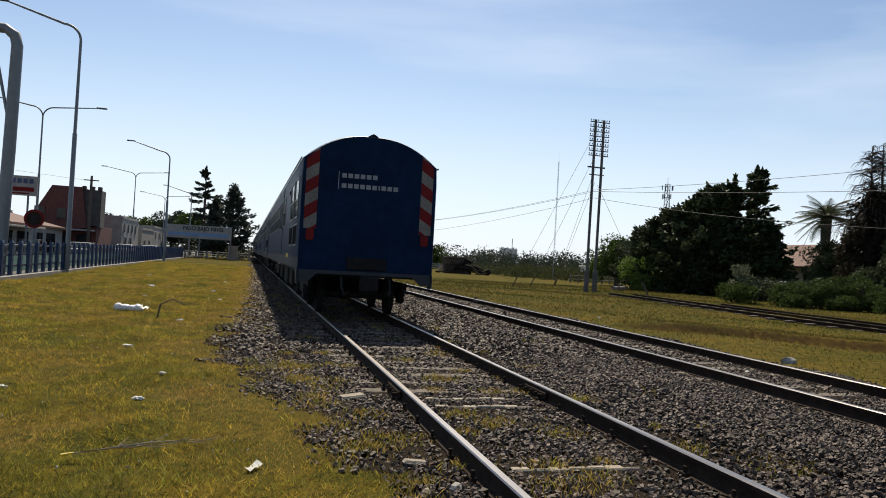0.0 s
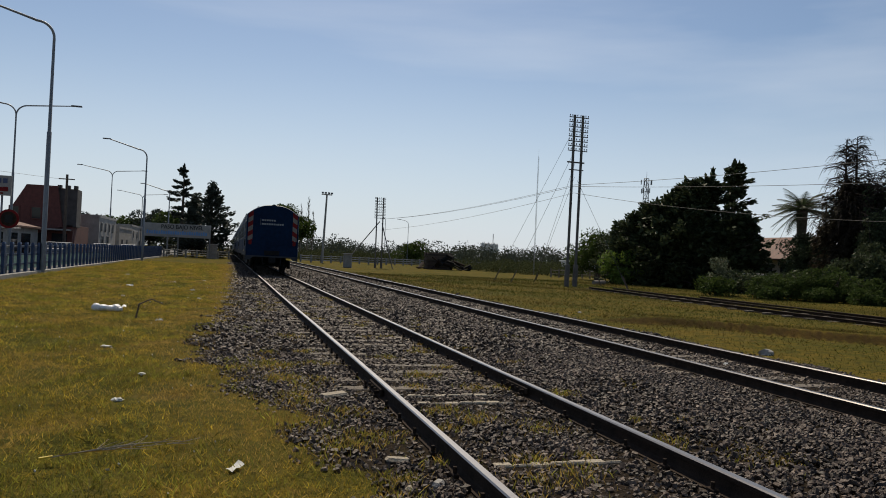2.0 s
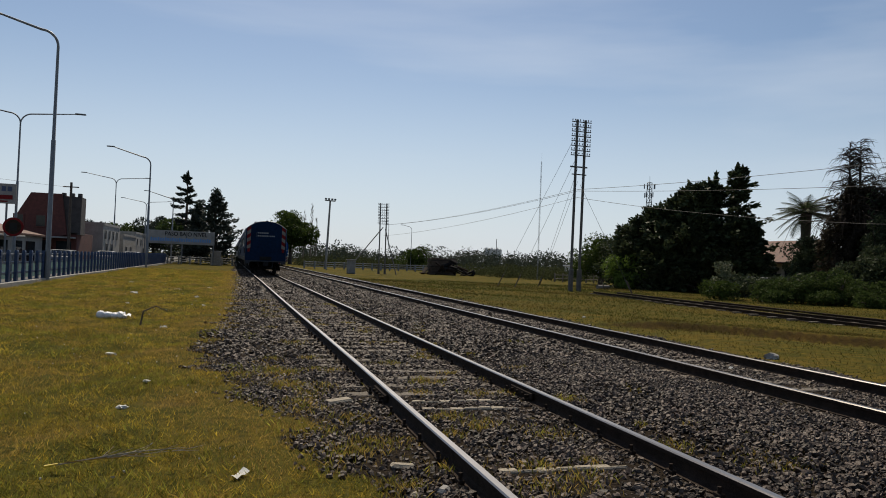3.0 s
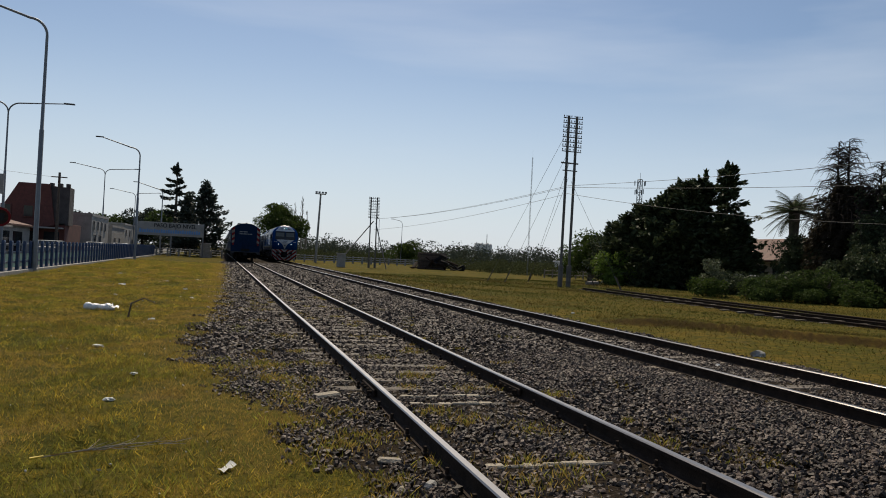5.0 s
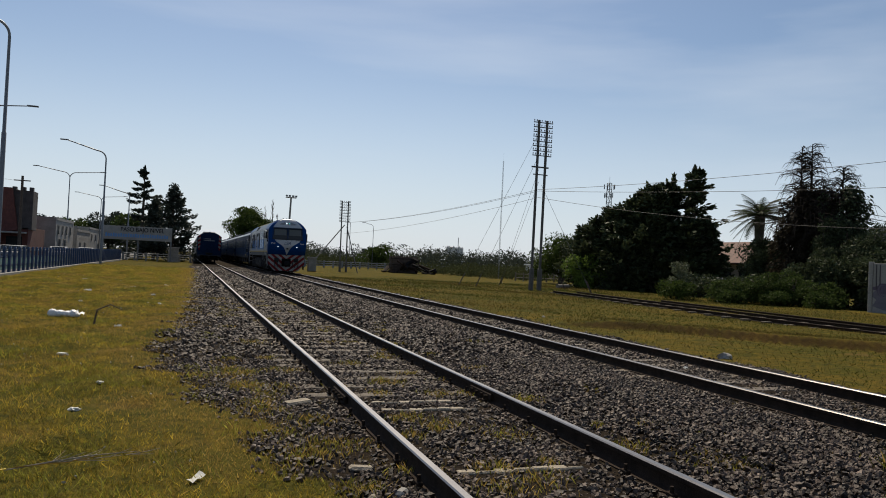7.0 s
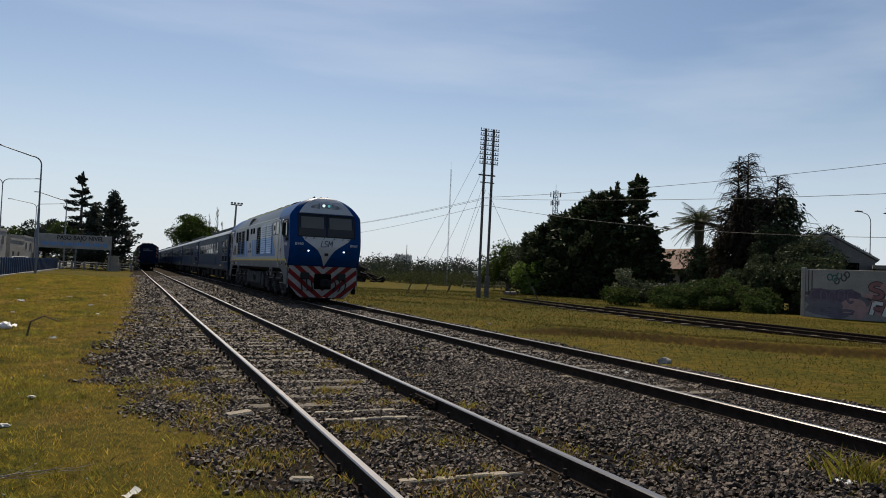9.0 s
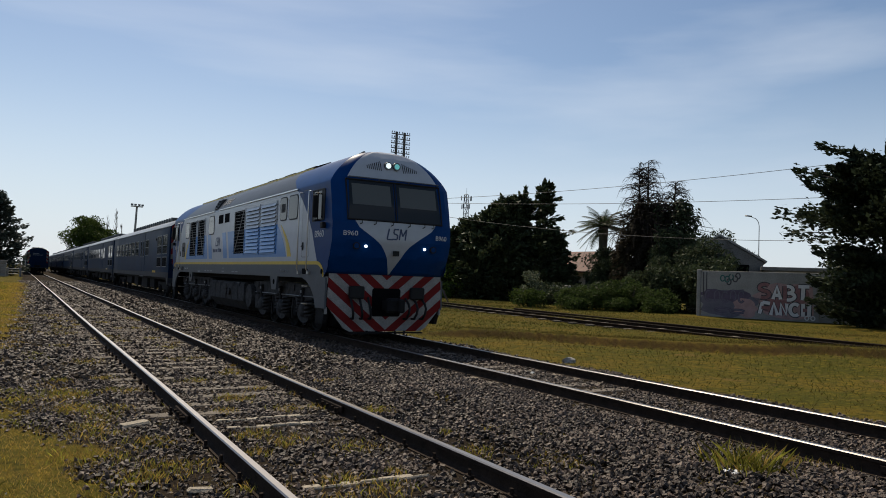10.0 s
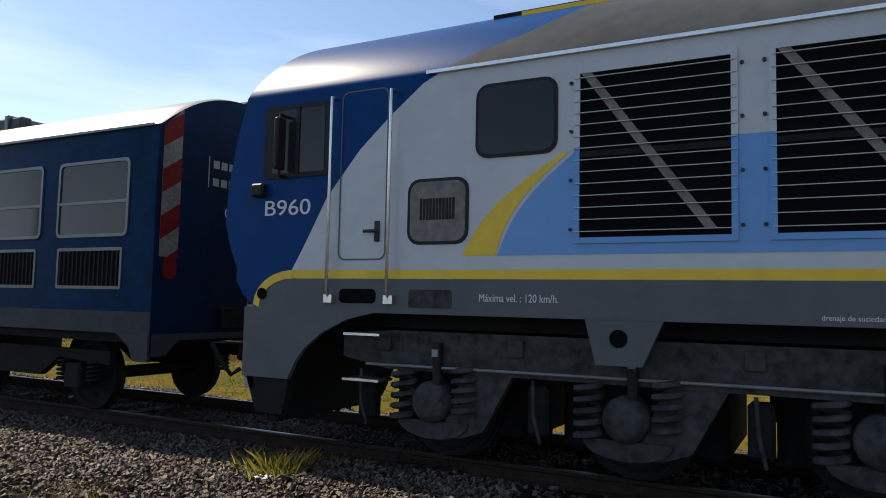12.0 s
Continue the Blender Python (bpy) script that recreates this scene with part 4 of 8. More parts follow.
    Shape().prism(apron, "y", *sorted((ya + d * 0.0005, ya + d * 0.003))).make("red_panel", RED, ap)
    for side in (-1, 1):
        for k in range(-1, 8):
            # stripes climb outwards from the middle
            c0 = 0.12 + 0.48 * k
            poly = [(abs(x), z) for x, z in apron[4:]] + [(0.0, 1.7), (0.0, 0.34)]
            poly = clipped(poly, 0.82, -0.82 * 0 - 1.0, c0 - 1.7 + 0.24)
            poly = clipped(poly, -0.82, 1.0, -(c0 - 1.7)) if len(poly) > 2 else poly
            if len(poly) > 2:
                a, b = ya + d * 0.0035, ya + d * 0.008
                Shape().prism([(side * x, z) for x, z in poly], "y", min(a, b), max(a, b)).make("stripe", CREAM, ap)
    # corner pieces of the apron that wrap to the sides
    for side in (-1, 1):
        for k in range(3):
            z = 1.62 - 0.36 * k
            a, b = sorted((flipped(end, 0.02), flipped(end, 0.16)))
            Shape().box(*sorted((side * 1.5, side * 1.545)), a, b, z - 0.16, z, c=0.005).make("stripe", CREAM, ap)
    # coupler pocket, coupler, hoses, buffer pads
    a, b = sorted((ya + d * 0.010, ya + d * 0.014))
    # flat sheet: the pocket's inner shade is painted, not hollow
    Shape().prism(rounded(-0.38, 0.38, 0.7, 1.38, 0.06), "y", a, b).make("coupler_pocket", OPENING_SHADE, ap)
    cp = Shape()
    cp.box(-0.12, 0.12, *sorted((ya, ya + d * 0.32)), 0.86, 1.1, c=0.03)
    cp.box(-0.18, 0.2, *sorted((ya + d * 0.26, ya + d * 0.52)), 0.8, 1.16, c=0.06)
    cp.box(0.06, 0.22, *sorted((ya + d * 0.46, ya + d * 0.62)), 0.82, 1.14, c=0.03)
    cp.make("coupler", UNDER, ap, "dark knuckle coupler", 30)
    for side in (-1, 1):
        Shape().box(*sorted((side * 0.62, side * 1.0)), *sorted((ya, ya + d * 0.13)), 1.12, 1.42, c=0.03).make("jumper_box", BLACK, ap)
        for j, xx in enumerate((0.5, 0.72, 0.95)):
            h = Shape()
            pts = [(side * (xx + 0.03 * math.sin(q)), ya + d * (0.05 + 0.22 * math.sin(q * math.pi / 5)), 1.15 - 0.62 * q / 5 + 0.12 * (q == 5)) for q in range(6)]
            h.tube(pts, 0.03, 7)
            h.make("brake_hose", BLACK, ap, "", 60)
    st = Shape()
    st.box(-0.95, 0.95, *sorted((ya + d * 0.02, ya + d * 0.16)), 0.30, 0.33)
    for x in (-0.5, -0.25, 0.25, 0.5):
        st.box(x - 0.02, x + 0.02, *sorted((ya + d * 0.02, ya + d * 0.07)), 0.27, 0.36)
    st.make("rail_guard", UNDER, ap, "low rail guard")


HEADLIGHT = glowing("lit headlamp", (0.80, 0.95, 0.95), 0.9)
MARKER_LIGHT = glowing("lit marker lamp", (0.9, 0.95, 1.0), 2.5)
TEAL_LIGHT = glowing("teal lit headlamp", (0.12, 0.42, 0.42), 0.6)


def louvre(t, side, s0, s1, z0, z1, backing, brace, slats=13):
    """A framed louvre in the body side; the slats are pieces of their own."""
    x = side * LOCO_W
    f = Shape()
    a, b = sorted((x + side * 0.002, x + side * 0.022))
    w = 0.05
    for y0, y1, q0, q1, k in ((s0, s1, z0, z0 + w, 1), (s0, s1, z1 - w, z1, 0), (s0, s0 + w, z0 + w, 3.02, 1), (s1 - w, s1, z0 + w, 3.02, 1),
                              (s0, s0 + w, 3.02, z1 - w, 0), (s1 - w, s1, 3.02, z1 - w, 0)):
        f.box(a, b, y0, y1, q0, q1, k)
    for z in np.linspace(z0 + 0.12, z1 - 0.12, 4):
        for y in (s0 - 0.03, s1 + 0.03):
            f.tube([(x, y, z), (x + side * 0.02, y, z)], 0.016, 6, 2)
    fr = f.make("louvre", [WHITE, SKY_BLUE, BOGIE], t, "framed side louvre")
    # sheet on the body side, black in place of the bay's depth and shade
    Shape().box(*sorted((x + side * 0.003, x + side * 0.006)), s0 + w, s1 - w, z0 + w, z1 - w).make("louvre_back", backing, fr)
    if brace:
        y0, y1 = (s0 + 0.15, s1 - 0.15) if brace > 0 else (s1 - 0.15, s0 + 0.15)
        zz = z1 - 0.05, z0 + 0.1
        m = Shape()
        m.add([(x + side * 0.009, y0, zz[0]), (x + side * 0.009, y0 + 0.09, zz[0]), (x + side * 0.009, y1 + 0.09, zz[1]), (x + side * 0.009, y1, zz[1]),
               (x + side * 0.016, y0, zz[0]), (x + side * 0.016, y0 + 0.09, zz[0]), (x + side * 0.016, y1 + 0.09, zz[1]), (x + side * 0.016, y1, zz[1])],
              [(0, 1, 2, 3), (4, 5, 6, 7), (0, 1, 5, 4), (1, 2, 6, 5), (2, 3, 7, 6), (3, 0, 4, 7)])
        m.make("brace", BRACE_GREY, fr, "grey diagonal brace behind the slats")
        Shape().box(*sorted((x + side * 0.009, x + side * 0.015)), s0 + w, s1 - w, (z0 + z1) / 2 - 0.02, (z0 + z1) / 2 + 0.03).make("crossbar", UNDER, fr)
    return fr


def slat_mesh(length, closed, mat):
    if not closed:  # a thin blade that leans outwards at its foot
        return Shape().box(-0.008, 0.004, -length / 2, length / 2, -0.0035, 0.0035).mesh("slat", mat)
    h = 0.100
    s = Shape()
    s.add([(-0.022, -length / 2, h / 2), (-0.022, length / 2, h / 2), (0.020, length / 2, -h / 2), (0.020, -length / 2, -h / 2),
           (-0.016, -length / 2, h / 2), (-0.016, length / 2, h / 2), (0.026, length / 2, -h / 2 - 0.004), (0.026, -length / 2, -h / 2 - 0.004)],
          [(0, 1, 2, 3), (7, 6, 5, 4), (0, 4, 5, 1), (1, 5, 6, 2), (2, 6, 7, 3), (3, 7, 4, 0)])
    return s.mesh("slat", mat)


def side_patch(t, side, name, poly, mat, lift=0.004, label=""):
    x = side * LOCO_W
    return Shape().prism(poly, "x", *sorted((x + side * 0.0005, x + side * lift))).make(name, mat, t, label)


def mirrored(poly):
    return [(LOCO_L - y, z) for y, z in poly]


def loco_side(t, side):
    top, low = 3.02, 2.11
    # light blue livery blocks (they lie under the louvres)
    def arc(y0, z0, y1, z1, bend, n=8):
        return [(y0 + (y1 - y0) * i / n + bend * math.sin(math.pi * i / n), z0 + (z1 - z0) * i / n) for i in range(n + 1)]

    front_block = arc(3.02, low, 3.9, top, -0.13) + [(9.58, top), (9.22, low)]
    side_patch(t, side, "blue_panel", front_block, SKY_BLUE)
    side_patch(t, side, "blue_panel", [(9.84, top), (10.35, top), (10.02, low), (9.5, low)], SKY_BLUE)
    side_patch(t, side, "blue_panel", [(12.13, top), (12.65, top), (12.3, low), (11.78, low)], SKY_BLUE)
    rear_block = [(12.58, low), (12.92, top)] + arc(15.95, top, 16.7, low, 0.13)
    side_patch(t, side, "blue_panel", rear_block, SKY_BLUE)
    sweep = arc(2.6, low, 3.55, top - 0.03, -0.16) + arc(3.6, top - 0.03, 2.93, low, -0.13)
    side_patch(t, side, "yellow_sweep", sweep, YELLOW)
    side_patch(t, side, "yellow_sweep", mirrored(sweep), YELLOW)
    # louvres
    open_m, closed_w, closed_b = slat_mesh(1.28, False, SLAT), slat_mesh(1.46, True, WHITE), slat_mesh(1.46, True, SKY_BLUE)
    for s0, s1, closed, brace in ((3.95, 5.5, True, 0), (5.62, 7.17, True, 0), (7.28, 8.64, False, 1), (13.16, 14.48, False, -1), (14.7, 16.0, False, -1)):
        fr = louvre(t, side, s0, s1, 2.2, 3.70, OPENING_SHADE, brace)
        n = 13 if closed else 14
        for k in range(n):
            z = 2.2 + 0.1 + (1.5 - 0.19) * k / (n - 1)
            me = open_m if not closed else closed_b if z < 3.0 else closed_w
            part("slat", me, fr, "", Matrix.Translation((side * (LOCO_W + 0.028), (s0 + s1) / 2, z)) @ pose(0, 0, 0, 0, 0, 180 if side < 0 else 0))
    # windows
    for y0, y1, z0, z1, mat in ((2.20, 2.88, 3.11, 3.71, GLASS), (3.10, 3.64, 3.12, 3.71, GLASS), (11.66, 12.44, 3.04, 3.68, GLASS), (16.18, 16.90, 3.02, 3.64, GLASS),
                                (17.02, 17.6, 2.25, 2.81, BRACE_GREY)):
        x = side * LOCO_W
        w = Shape().prism(rounded(y0 - 0.03, y1 + 0.03, z0 - 0.03, z1 + 0.03, 0.12), "x", *sorted((x, x + side * 0.012))).make("side_window", BLACK, t, "rounded window in a black rubber seal")
        Shape().prism(rounded(y0, y1, z0, z1, 0.1), "x", *sorted((x + side * 0.010, x + side * 0.015))).make("pane", mat, w)
        if y0 in (3.10, 17.02):
            for k in range(11):
                y = y0 + 0.12 + (y1 - y0 - 0.24) * k / 10
                Shape().box(*sorted((x + side * 0.015, x + side * 0.021)), y - 0.012, y + 0.012, z0 + 0.2, z1 - 0.16).make("vent_bar", BLACK, w)
    # openings without depth: black patches give their shade
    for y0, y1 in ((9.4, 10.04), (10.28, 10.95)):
        side_patch(t, side, "dark_opening", [(y0, 3.36), (y1, 3.36), (y1, 3.67), (y0, 3.67)], OPENING_SHADE, 0.006, "flat black patch for a shaded opening")
    # cab: windows, doors, handrails, mirrors at both ends
    x = side * LOCO_W
    for end in (0, 1):
        fl = lambda y: flipped(end, y)
        cw = Shape().prism(rounded(*sorted((fl(0.22), fl(1.08))), 2.95, 3.72, 0.06), "x", *sorted((x + side * 0.001, x + side * 0.014))).make("cab_window", BLACK, t, "dark cab side window")
        Shape().prism([(fl(0.34), 3.0), (fl(1.02), 3.0), (fl(1.02), 3.67), (fl(0.42), 3.67)], "x", *sorted((x + side * 0.014, x + side * 0.018))).make("pane", GLASS, cw)
        Shape().box(*sorted((x + side * 0.018, x + side * 0.03)), *sorted((fl(0.66), fl(0.70))), 2.98, 3.69).make("window_bar", BLACK, cw)
        d = Shape()
        o = rounded(*sorted((fl(1.22), fl(1.78))), 2.08, 3.78, 0.08)
        i = rounded(*sorted((fl(1.235), fl(1.765))), 2.095, 3.765, 0.07)
        for a in range(len(o)):
            b = (a + 1) % len(o)
            d.add([(x + side * 0.006, *o[a]), (x + side * 0.006, *o[b]), (x + side * 0.006, *i[b]), (x + side * 0.006, *i[a])], [(0, 1, 2, 3)])
        door = d.make("cab_door", SKIRT_GREY, t, "flush cab door with a dark seam")
        hd = Shape().tube([(x + side * 0.005, fl(1.68), 2.36), (x + side * 0.05, fl(1.68), 2.36), (x + side * 0.05, fl(1.55), 2.36)], 0.016, 6)
        hd.box(*sorted((x, x + side * 0.02)), *sorted((fl(1.655), fl(1.705))), 2.26, 2.46)
        hd.make("door_handle", BOGIE, door, "", 60)
        for y in (1.15, 1.85):
            h = Shape().tube([(x, fl(y), 3.72), (x + side * 0.08, fl(y), 3.72), (x + side * 0.085, fl(y), 3.6), (x + side * 0.085, fl(y), 1.78), (x + side * 0.03, fl(y), 1.70)], 0.017, 8)
            h.box(*sorted((x, x + side * 0.06)), *sorted((fl(y - 0.05), fl(y + 0.05))), 1.66, 1.74)
            h.make("handrail", CHROME, t, "bare steel cab handrail", 60)
        m = Shape()
        m.box(*sorted((x + side * 0.06, x + side * 0.20)), *sorted((fl(0.50), fl(0.56))), 3.02, 3.56, c=0.015)
        m.tube([(x, fl(0.5), 3.6), (x + side * 0.13, fl(0.53), 3.6), (x + side * 0.13, fl(0.53), 3.5)], 0.02, 6)
        m.tube([(x, fl(0.5), 2.96), (x + side * 0.13, fl(0.53), 2.96), (x + side * 0.13, fl(0.53), 3.05)], 0.02, 6)
        m.make("wing_mirror", BLACK, t, "folding wing mirror", 40)
        Shape().box(*sorted((x + side * 0.0, x + side * 0.1)), *sorted((fl(0.12), fl(0.28))), 2.76, 2.9, c=0.02).make("side_lamp", BLACK, t)
        turn = pose(x + side * 0.004, fl(0.55), 2.63, 90, 0, -90 if side < 0 else 90)
        lettering("running_number", "B960", 0.23, LETTER, t, turn, 0.6, "white running number")
        # skirt under the cab with the wheel arch
        sk = [(fl(0.02), 1.6), (fl(0.02), 0.87), (fl(0.63), 0.87), (fl(0.72), 1.05), (fl(0.84), 1.2), (fl(1.05), 1.36), (fl(1.35), 1.5), (fl(1.65), 1.57), (fl(1.7), 1.6)]
        Shape().prism(sk, "x", *sorted((x - side * 0.05, x + side * 0.002))).make("cab_skirt", SKIRT_GREY, t, "grey skirt with a wheel arch")
        Shape().prism([(fl(0.05), 0.87), (fl(0.62), 0.87), (fl(0.55), 0.5), (fl(0.2), 0.5)], "x", *sorted((x - side * 0.12, x - side * 0.03))).make("lower_skirt", UNDER, t)
        for k, z in enumerate((1.36, 0.92)):
            Shape().box(*sorted((x - side * 0.28, x - side * 0.02)), *sorted((fl(1.3), fl(1.72))), z - 0.012, z + 0.012).make("step", CHROME, t, "steel footstep")
        Shape().prism(rounded(*sorted((fl(1.25), fl(1.68))), 1.66, 1.80, 0.05), "x", *sorted((x + side * 0.001, x + side * 0.006))).make("step_recess", OPENING_SHADE, t)
        Shape().tube([(x, fl(0.26), 1.74), (x + side * 0.02, fl(0.26), 1.74)], 0.06, 12).make("jack_socket", OPENING_SHADE, t, "", 60)
        bend = [(fl(0.66 - 0.52 * math.sin(a)), 1.985 - 0.36 * (1 - math.cos(a))) for a in (radians(15 * q) for q in range(7))]
        bend += [(fl(0.66 - 0.44 * math.sin(a)), 1.90 - 0.30 * (1 - math.cos(a))) for a in (radians(90 - 15 * q) for q in range(7))]
        Shape().prism([(fl(-0.11), 1.99), (fl(0.66), 1.99)] + bend[1:7] + [(fl(0.0), 1.72), (fl(-0.11), 1.87)], "x", *sorted((x + side * 0.0005, x + side * 0.003))).make("blue_corner", BLUE, t)
        Shape().prism(bend, "x", *sorted((x + side * 0.0035, x + side * 0.006))).make("yellow_bend", YELLOW, t)
        # lifting bracket between the axles
        br = [(fl(3.74), 1.6), (fl(3.84), 1.2), (fl(4.22), 1.2), (fl(4.4), 1.6)]
        Shape().prism(br, "x", *sorted((x - side * 0.06, x - side * 0.005))).make("lifting_bracket", SKIRT_GREY, t)
        Shape().tube([(x - side * 0.006, fl(4.03), 1.42), (x + side * 0.004, fl(4.03), 1.42)], 0.075, 14).make("lifting_hole", OPENING_SHADE, t, "", 60)
    # gutter strip
    Shape().box(*sorted((x, x + side * 0.035)), 2.2, 10.9, GUTTER - 0.02, GUTTER + 0.012).make("gutter", CHROME, t, "bright rain gutter")
    Shape().box(*sorted((x, x + side * 0.035)), 11.6, LOCO_L - 2.2, GUTTER - 0.02, GUTTER + 0.012).make("gutter", CHROME, t, "bright rain gutter")
    # writing on the skirt
    face = -90 if side < 0 else 90
    xl = x + side * 0.004
    lettering("inscription", "Máxima vel. : 120 km/h.", 0.10, LETTER, t, pose(xl, 16.5, 1.73, 90, 0, face), 0.74, "white speed-limit inscription")
    lettering("inscription", "drenaje de suciedad", 0.055, LETTER, t, pose(xl, 13.95, 1.63, 90, 0, face), 0.4)
    lettering("inscription", "Máxima vel. : 120 km/h.", 0.10, LETTER_FADED, t, pose(xl, 3.1, 1.73, 90, 0, face), 0.74)
    for y, w in ((12.8, 0.3), (12.3, 0.34), (11.85, 0.3), (8.6, 0.35), (8.15, 0.35), (10.0, 0.36)):
        Shape().box(*sorted((x + side * 0.001, x + side * 0.004)), y - w / 2, y + w / 2, 1.64, 1.67).make("inscription_bar", LETTER_FADED, t)
    Shape().box(*sorted((x + side * 0.001, x + side * 0.004)), 9.85, 10.15, 1.755, 1.78).make("inscription_bar", LETTER_FADED, t)
    Shape().prism(rounded(17.15, 17.6, 1.63, 1.8, 0.02), "x", *sorted((x + side * 0.001, x + side * 0.006))).make("builders_plate", BOGIE, t)
    # emblem on the side
    em = Shape()
    fx = 1 if side > 0 else -1

    def stroke(pts, y0, z0, w=0.05):
        for (a0, b0), (a1, b1) in zip(pts, pts[1:]):
            da, db = a1 - a0, b1 - b0
            q = math.hypot(da, db)
            oa, ob = -db / q * w / 2, da / q * w / 2
            em.prism([(y0 + fx * (a0 + oa), z0 + b0 + ob), (y0 + fx * (a1 + oa), z0 + b1 + ob), (y0 + fx * (a1 - oa), z0 + b1 - ob), (y0 + fx * (a0 - oa), z0 + b0 - ob)],
                     "x", *sorted((x + side * 0.001, x + side * 0.005)))

    stroke([(-0.24, 0.15), (-0.30, -0.14), (-0.14, -0.14)], 10.98, 2.72)
    stroke([(0.05, 0.14), (-0.07, 0.14), (-0.09, 0.02), (0.02, -0.02), (0.0, -0.14), (-0.12, -0.14)], 10.98, 2.72)
    stroke([(0.08, -0.15), (0.12, 0.14), (0.18, -0.05), (0.30, 0.14), (0.26, -0.15)], 10.98, 2.72)
    # the line's name as a row of plain bars, one to a letter
    widths = [0.06, 0.03, 0.09, 0.09, 0.08, 0, 0.09, 0.09, 0.09, 0, 0.14, 0.09, 0.06, 0.06, 0.03, 0.09]
    y = -0.70
    for w in widths:
        if w:
            Shape().box(*sorted((x + side * 0.001, x + side * 0.005)), *sorted((10.97 + fx * y, 10.97 + fx * (y + w * 0.62))), 2.34, 2.34 + (0.15 if w in (0.06, 0.14) else 0.11)).make("letter_bar", NAVY, t)
        y += (w or 0.05) * 0.98 + 0.008
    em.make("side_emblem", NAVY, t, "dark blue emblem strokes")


def wheelset(t, y, z, r, name="wheelset"):
    w = Shape()
    w.tube([(-1.0, 0, 0), (1.0, 0, 0)], 0.085, 10)
    for s in (-1, 1):
        prof = [(0.80 * s, 0.09), (0.80 * s, r + 0.02), (0.845 * s, r + 0.02), (0.85 * s, r), (0.935 * s, r - 0.004), (0.94 * s, r - 0.07), (0.90 * s, r - 0.10), (0.90 * s, 0.16), (0.96 * s, 0.09)]
        n = 24
        rows = [[(px, pr * math.cos(2 * math.pi * j / n), pr * math.sin(2 * math.pi * j / n)) for j in range(n)] for px, pr in prof]
        w.grid(rows, 0, True)
        for j in range(6):
            a = 2 * math.pi * j / 6
            w.tube([(0.90 * s, 0.27 * math.cos(a), 0.27 * math.sin(a)), (0.915 * s, 0.27 * math.cos(a), 0.27 * math.sin(a))], 0.035, 6)
    me = w.mesh(name, UNDER, 40)
    ob = part(name, me, t, "steel wheels on their axle", pose(0, y, z))
    return ob


def coil(x, y, z0, z1, r=0.095):
    s = Shape()
    n = 5 * 9
    s.tube([(x + r * math.cos(2 * math.pi * i / 9), y + r * math.sin(2 * math.pi * i / 9), z0 + (z1 - z0) * i / n) for i in range(n + 1)], 0.3 * r, 5)
    return s


WHEELS = []


def loco_bogie(t, centre, turn):
    axles = [centre - 1.85 * turn, centre, centre + 1.85 * turn]
    for y in axles:
        WHEELS.append((t, wheelset(t, y, RAIL_TOP + 0.525, 0.525), y, RAIL_TOP + 0.525, 0.525))
    for side in (-1, 1):
        xo = side * 1.16
        beam = [(centre - 2.9, 1.36), (centre - 2.9, 1.12), (centre - 2.35, 1.02), (centre + 2.35, 1.02), (centre + 2.9, 1.12), (centre + 2.9, 1.36), (centre + 2.3, 1.4), (centre - 2.3, 1.4)]
        f = Shape().prism(beam, "x", *sorted((xo, xo + side * 0.14))).make("bogie_frame", BOGIE, t, "dusty grey bogie side frame")
        for y in axles:
            Shape().prism([(y + turn * 0.32, 1.05), (y + turn * 0.82, 1.05), (y + turn * 0.52, 0.5), (y + turn * 0.3, 0.42), (y - turn * 0.05, 0.40), (y + turn * 0.12, 0.56)], "x",
                          *sorted((xo + side * 0.03, xo + side * 0.12))).make("horn_guide", BOGIE, f)
            ab = Shape()
            ab.tube([(xo + side * q, y, 0.74) for q in (0.0, 0.17, 0.22, 0.255, 0.27)], [0.2, 0.2, 0.18, 0.12, 0.04], 20)
            ab.prism([(y + 0.38 * math.cos(a), 0.56 + 0.17 * math.sin(a)) for a in (radians(180 + 15 * q) for q in range(13))], "x", *sorted((xo + side * 0.02, xo + side * 0.15)))
            ab.make("axle_box", BOGIE, f, "round-capped axle box", 50)
            coil(xo + side * 0.11, y - turn * 0.33, 0.54, 1.04, 0.11).make("spring", BOGIE, f, "coil spring", 60)
            coil(xo + side * 0.11, y + turn * 0.33, 0.64, 1.1, 0.11).make("spring", BOGIE, f, "coil spring", 60)
            dm = Shape().tube([(xo + side * 0.16, y + turn * 0.06, 0.8), (xo + side * 0.18, y + turn * 0.06, 1.3)], 0.05, 8)
            dm.make("damper", BLACK, f, "", 60)
            Shape().box(*sorted((xo + side * 0.2, xo + side * 0.235)), y + turn * 0.03, y + turn * 0.09, 1.17, 1.24).make("damper_tag", LETTER_FADED, f)
            bk = Shape()
            bk.box(*sorted((xo - side * 0.1, xo + side * 0.06)), *sorted((y - turn * 0.92, y - turn * 0.72)), 0.5, 0.95, c=0.03)
            bk.make("brake_unit", UNDER, f)
            Shape().tube([(xo + side * 0.1, y - turn * 0.85, 1.0), (xo + side * 0.13, y - turn * 0.83, 0.7), (xo + side * 0.09, y - turn * 0.78, 0.45)], 0.018, 6).make("sand_pipe", BOGIE, f, "", 60)
        Shape().tube([(xo + side * 0.17, centre - 2.6, 1.09), (xo + side * 0.17, centre + 2.6, 1.06)], 0.014, 6).make("brake_pipe", GALV, f, "", 60)
        for y in (centre - 1.0, centre + 1.0, centre - 2.4, centre + 2.4):
            Shape().box(*sorted((xo + side * 0.14, xo + side * 0.18)), y - 0.08, y + 0.08, 1.2, 1.36, c=0.01).make("frame_lug", BOGIE, f)


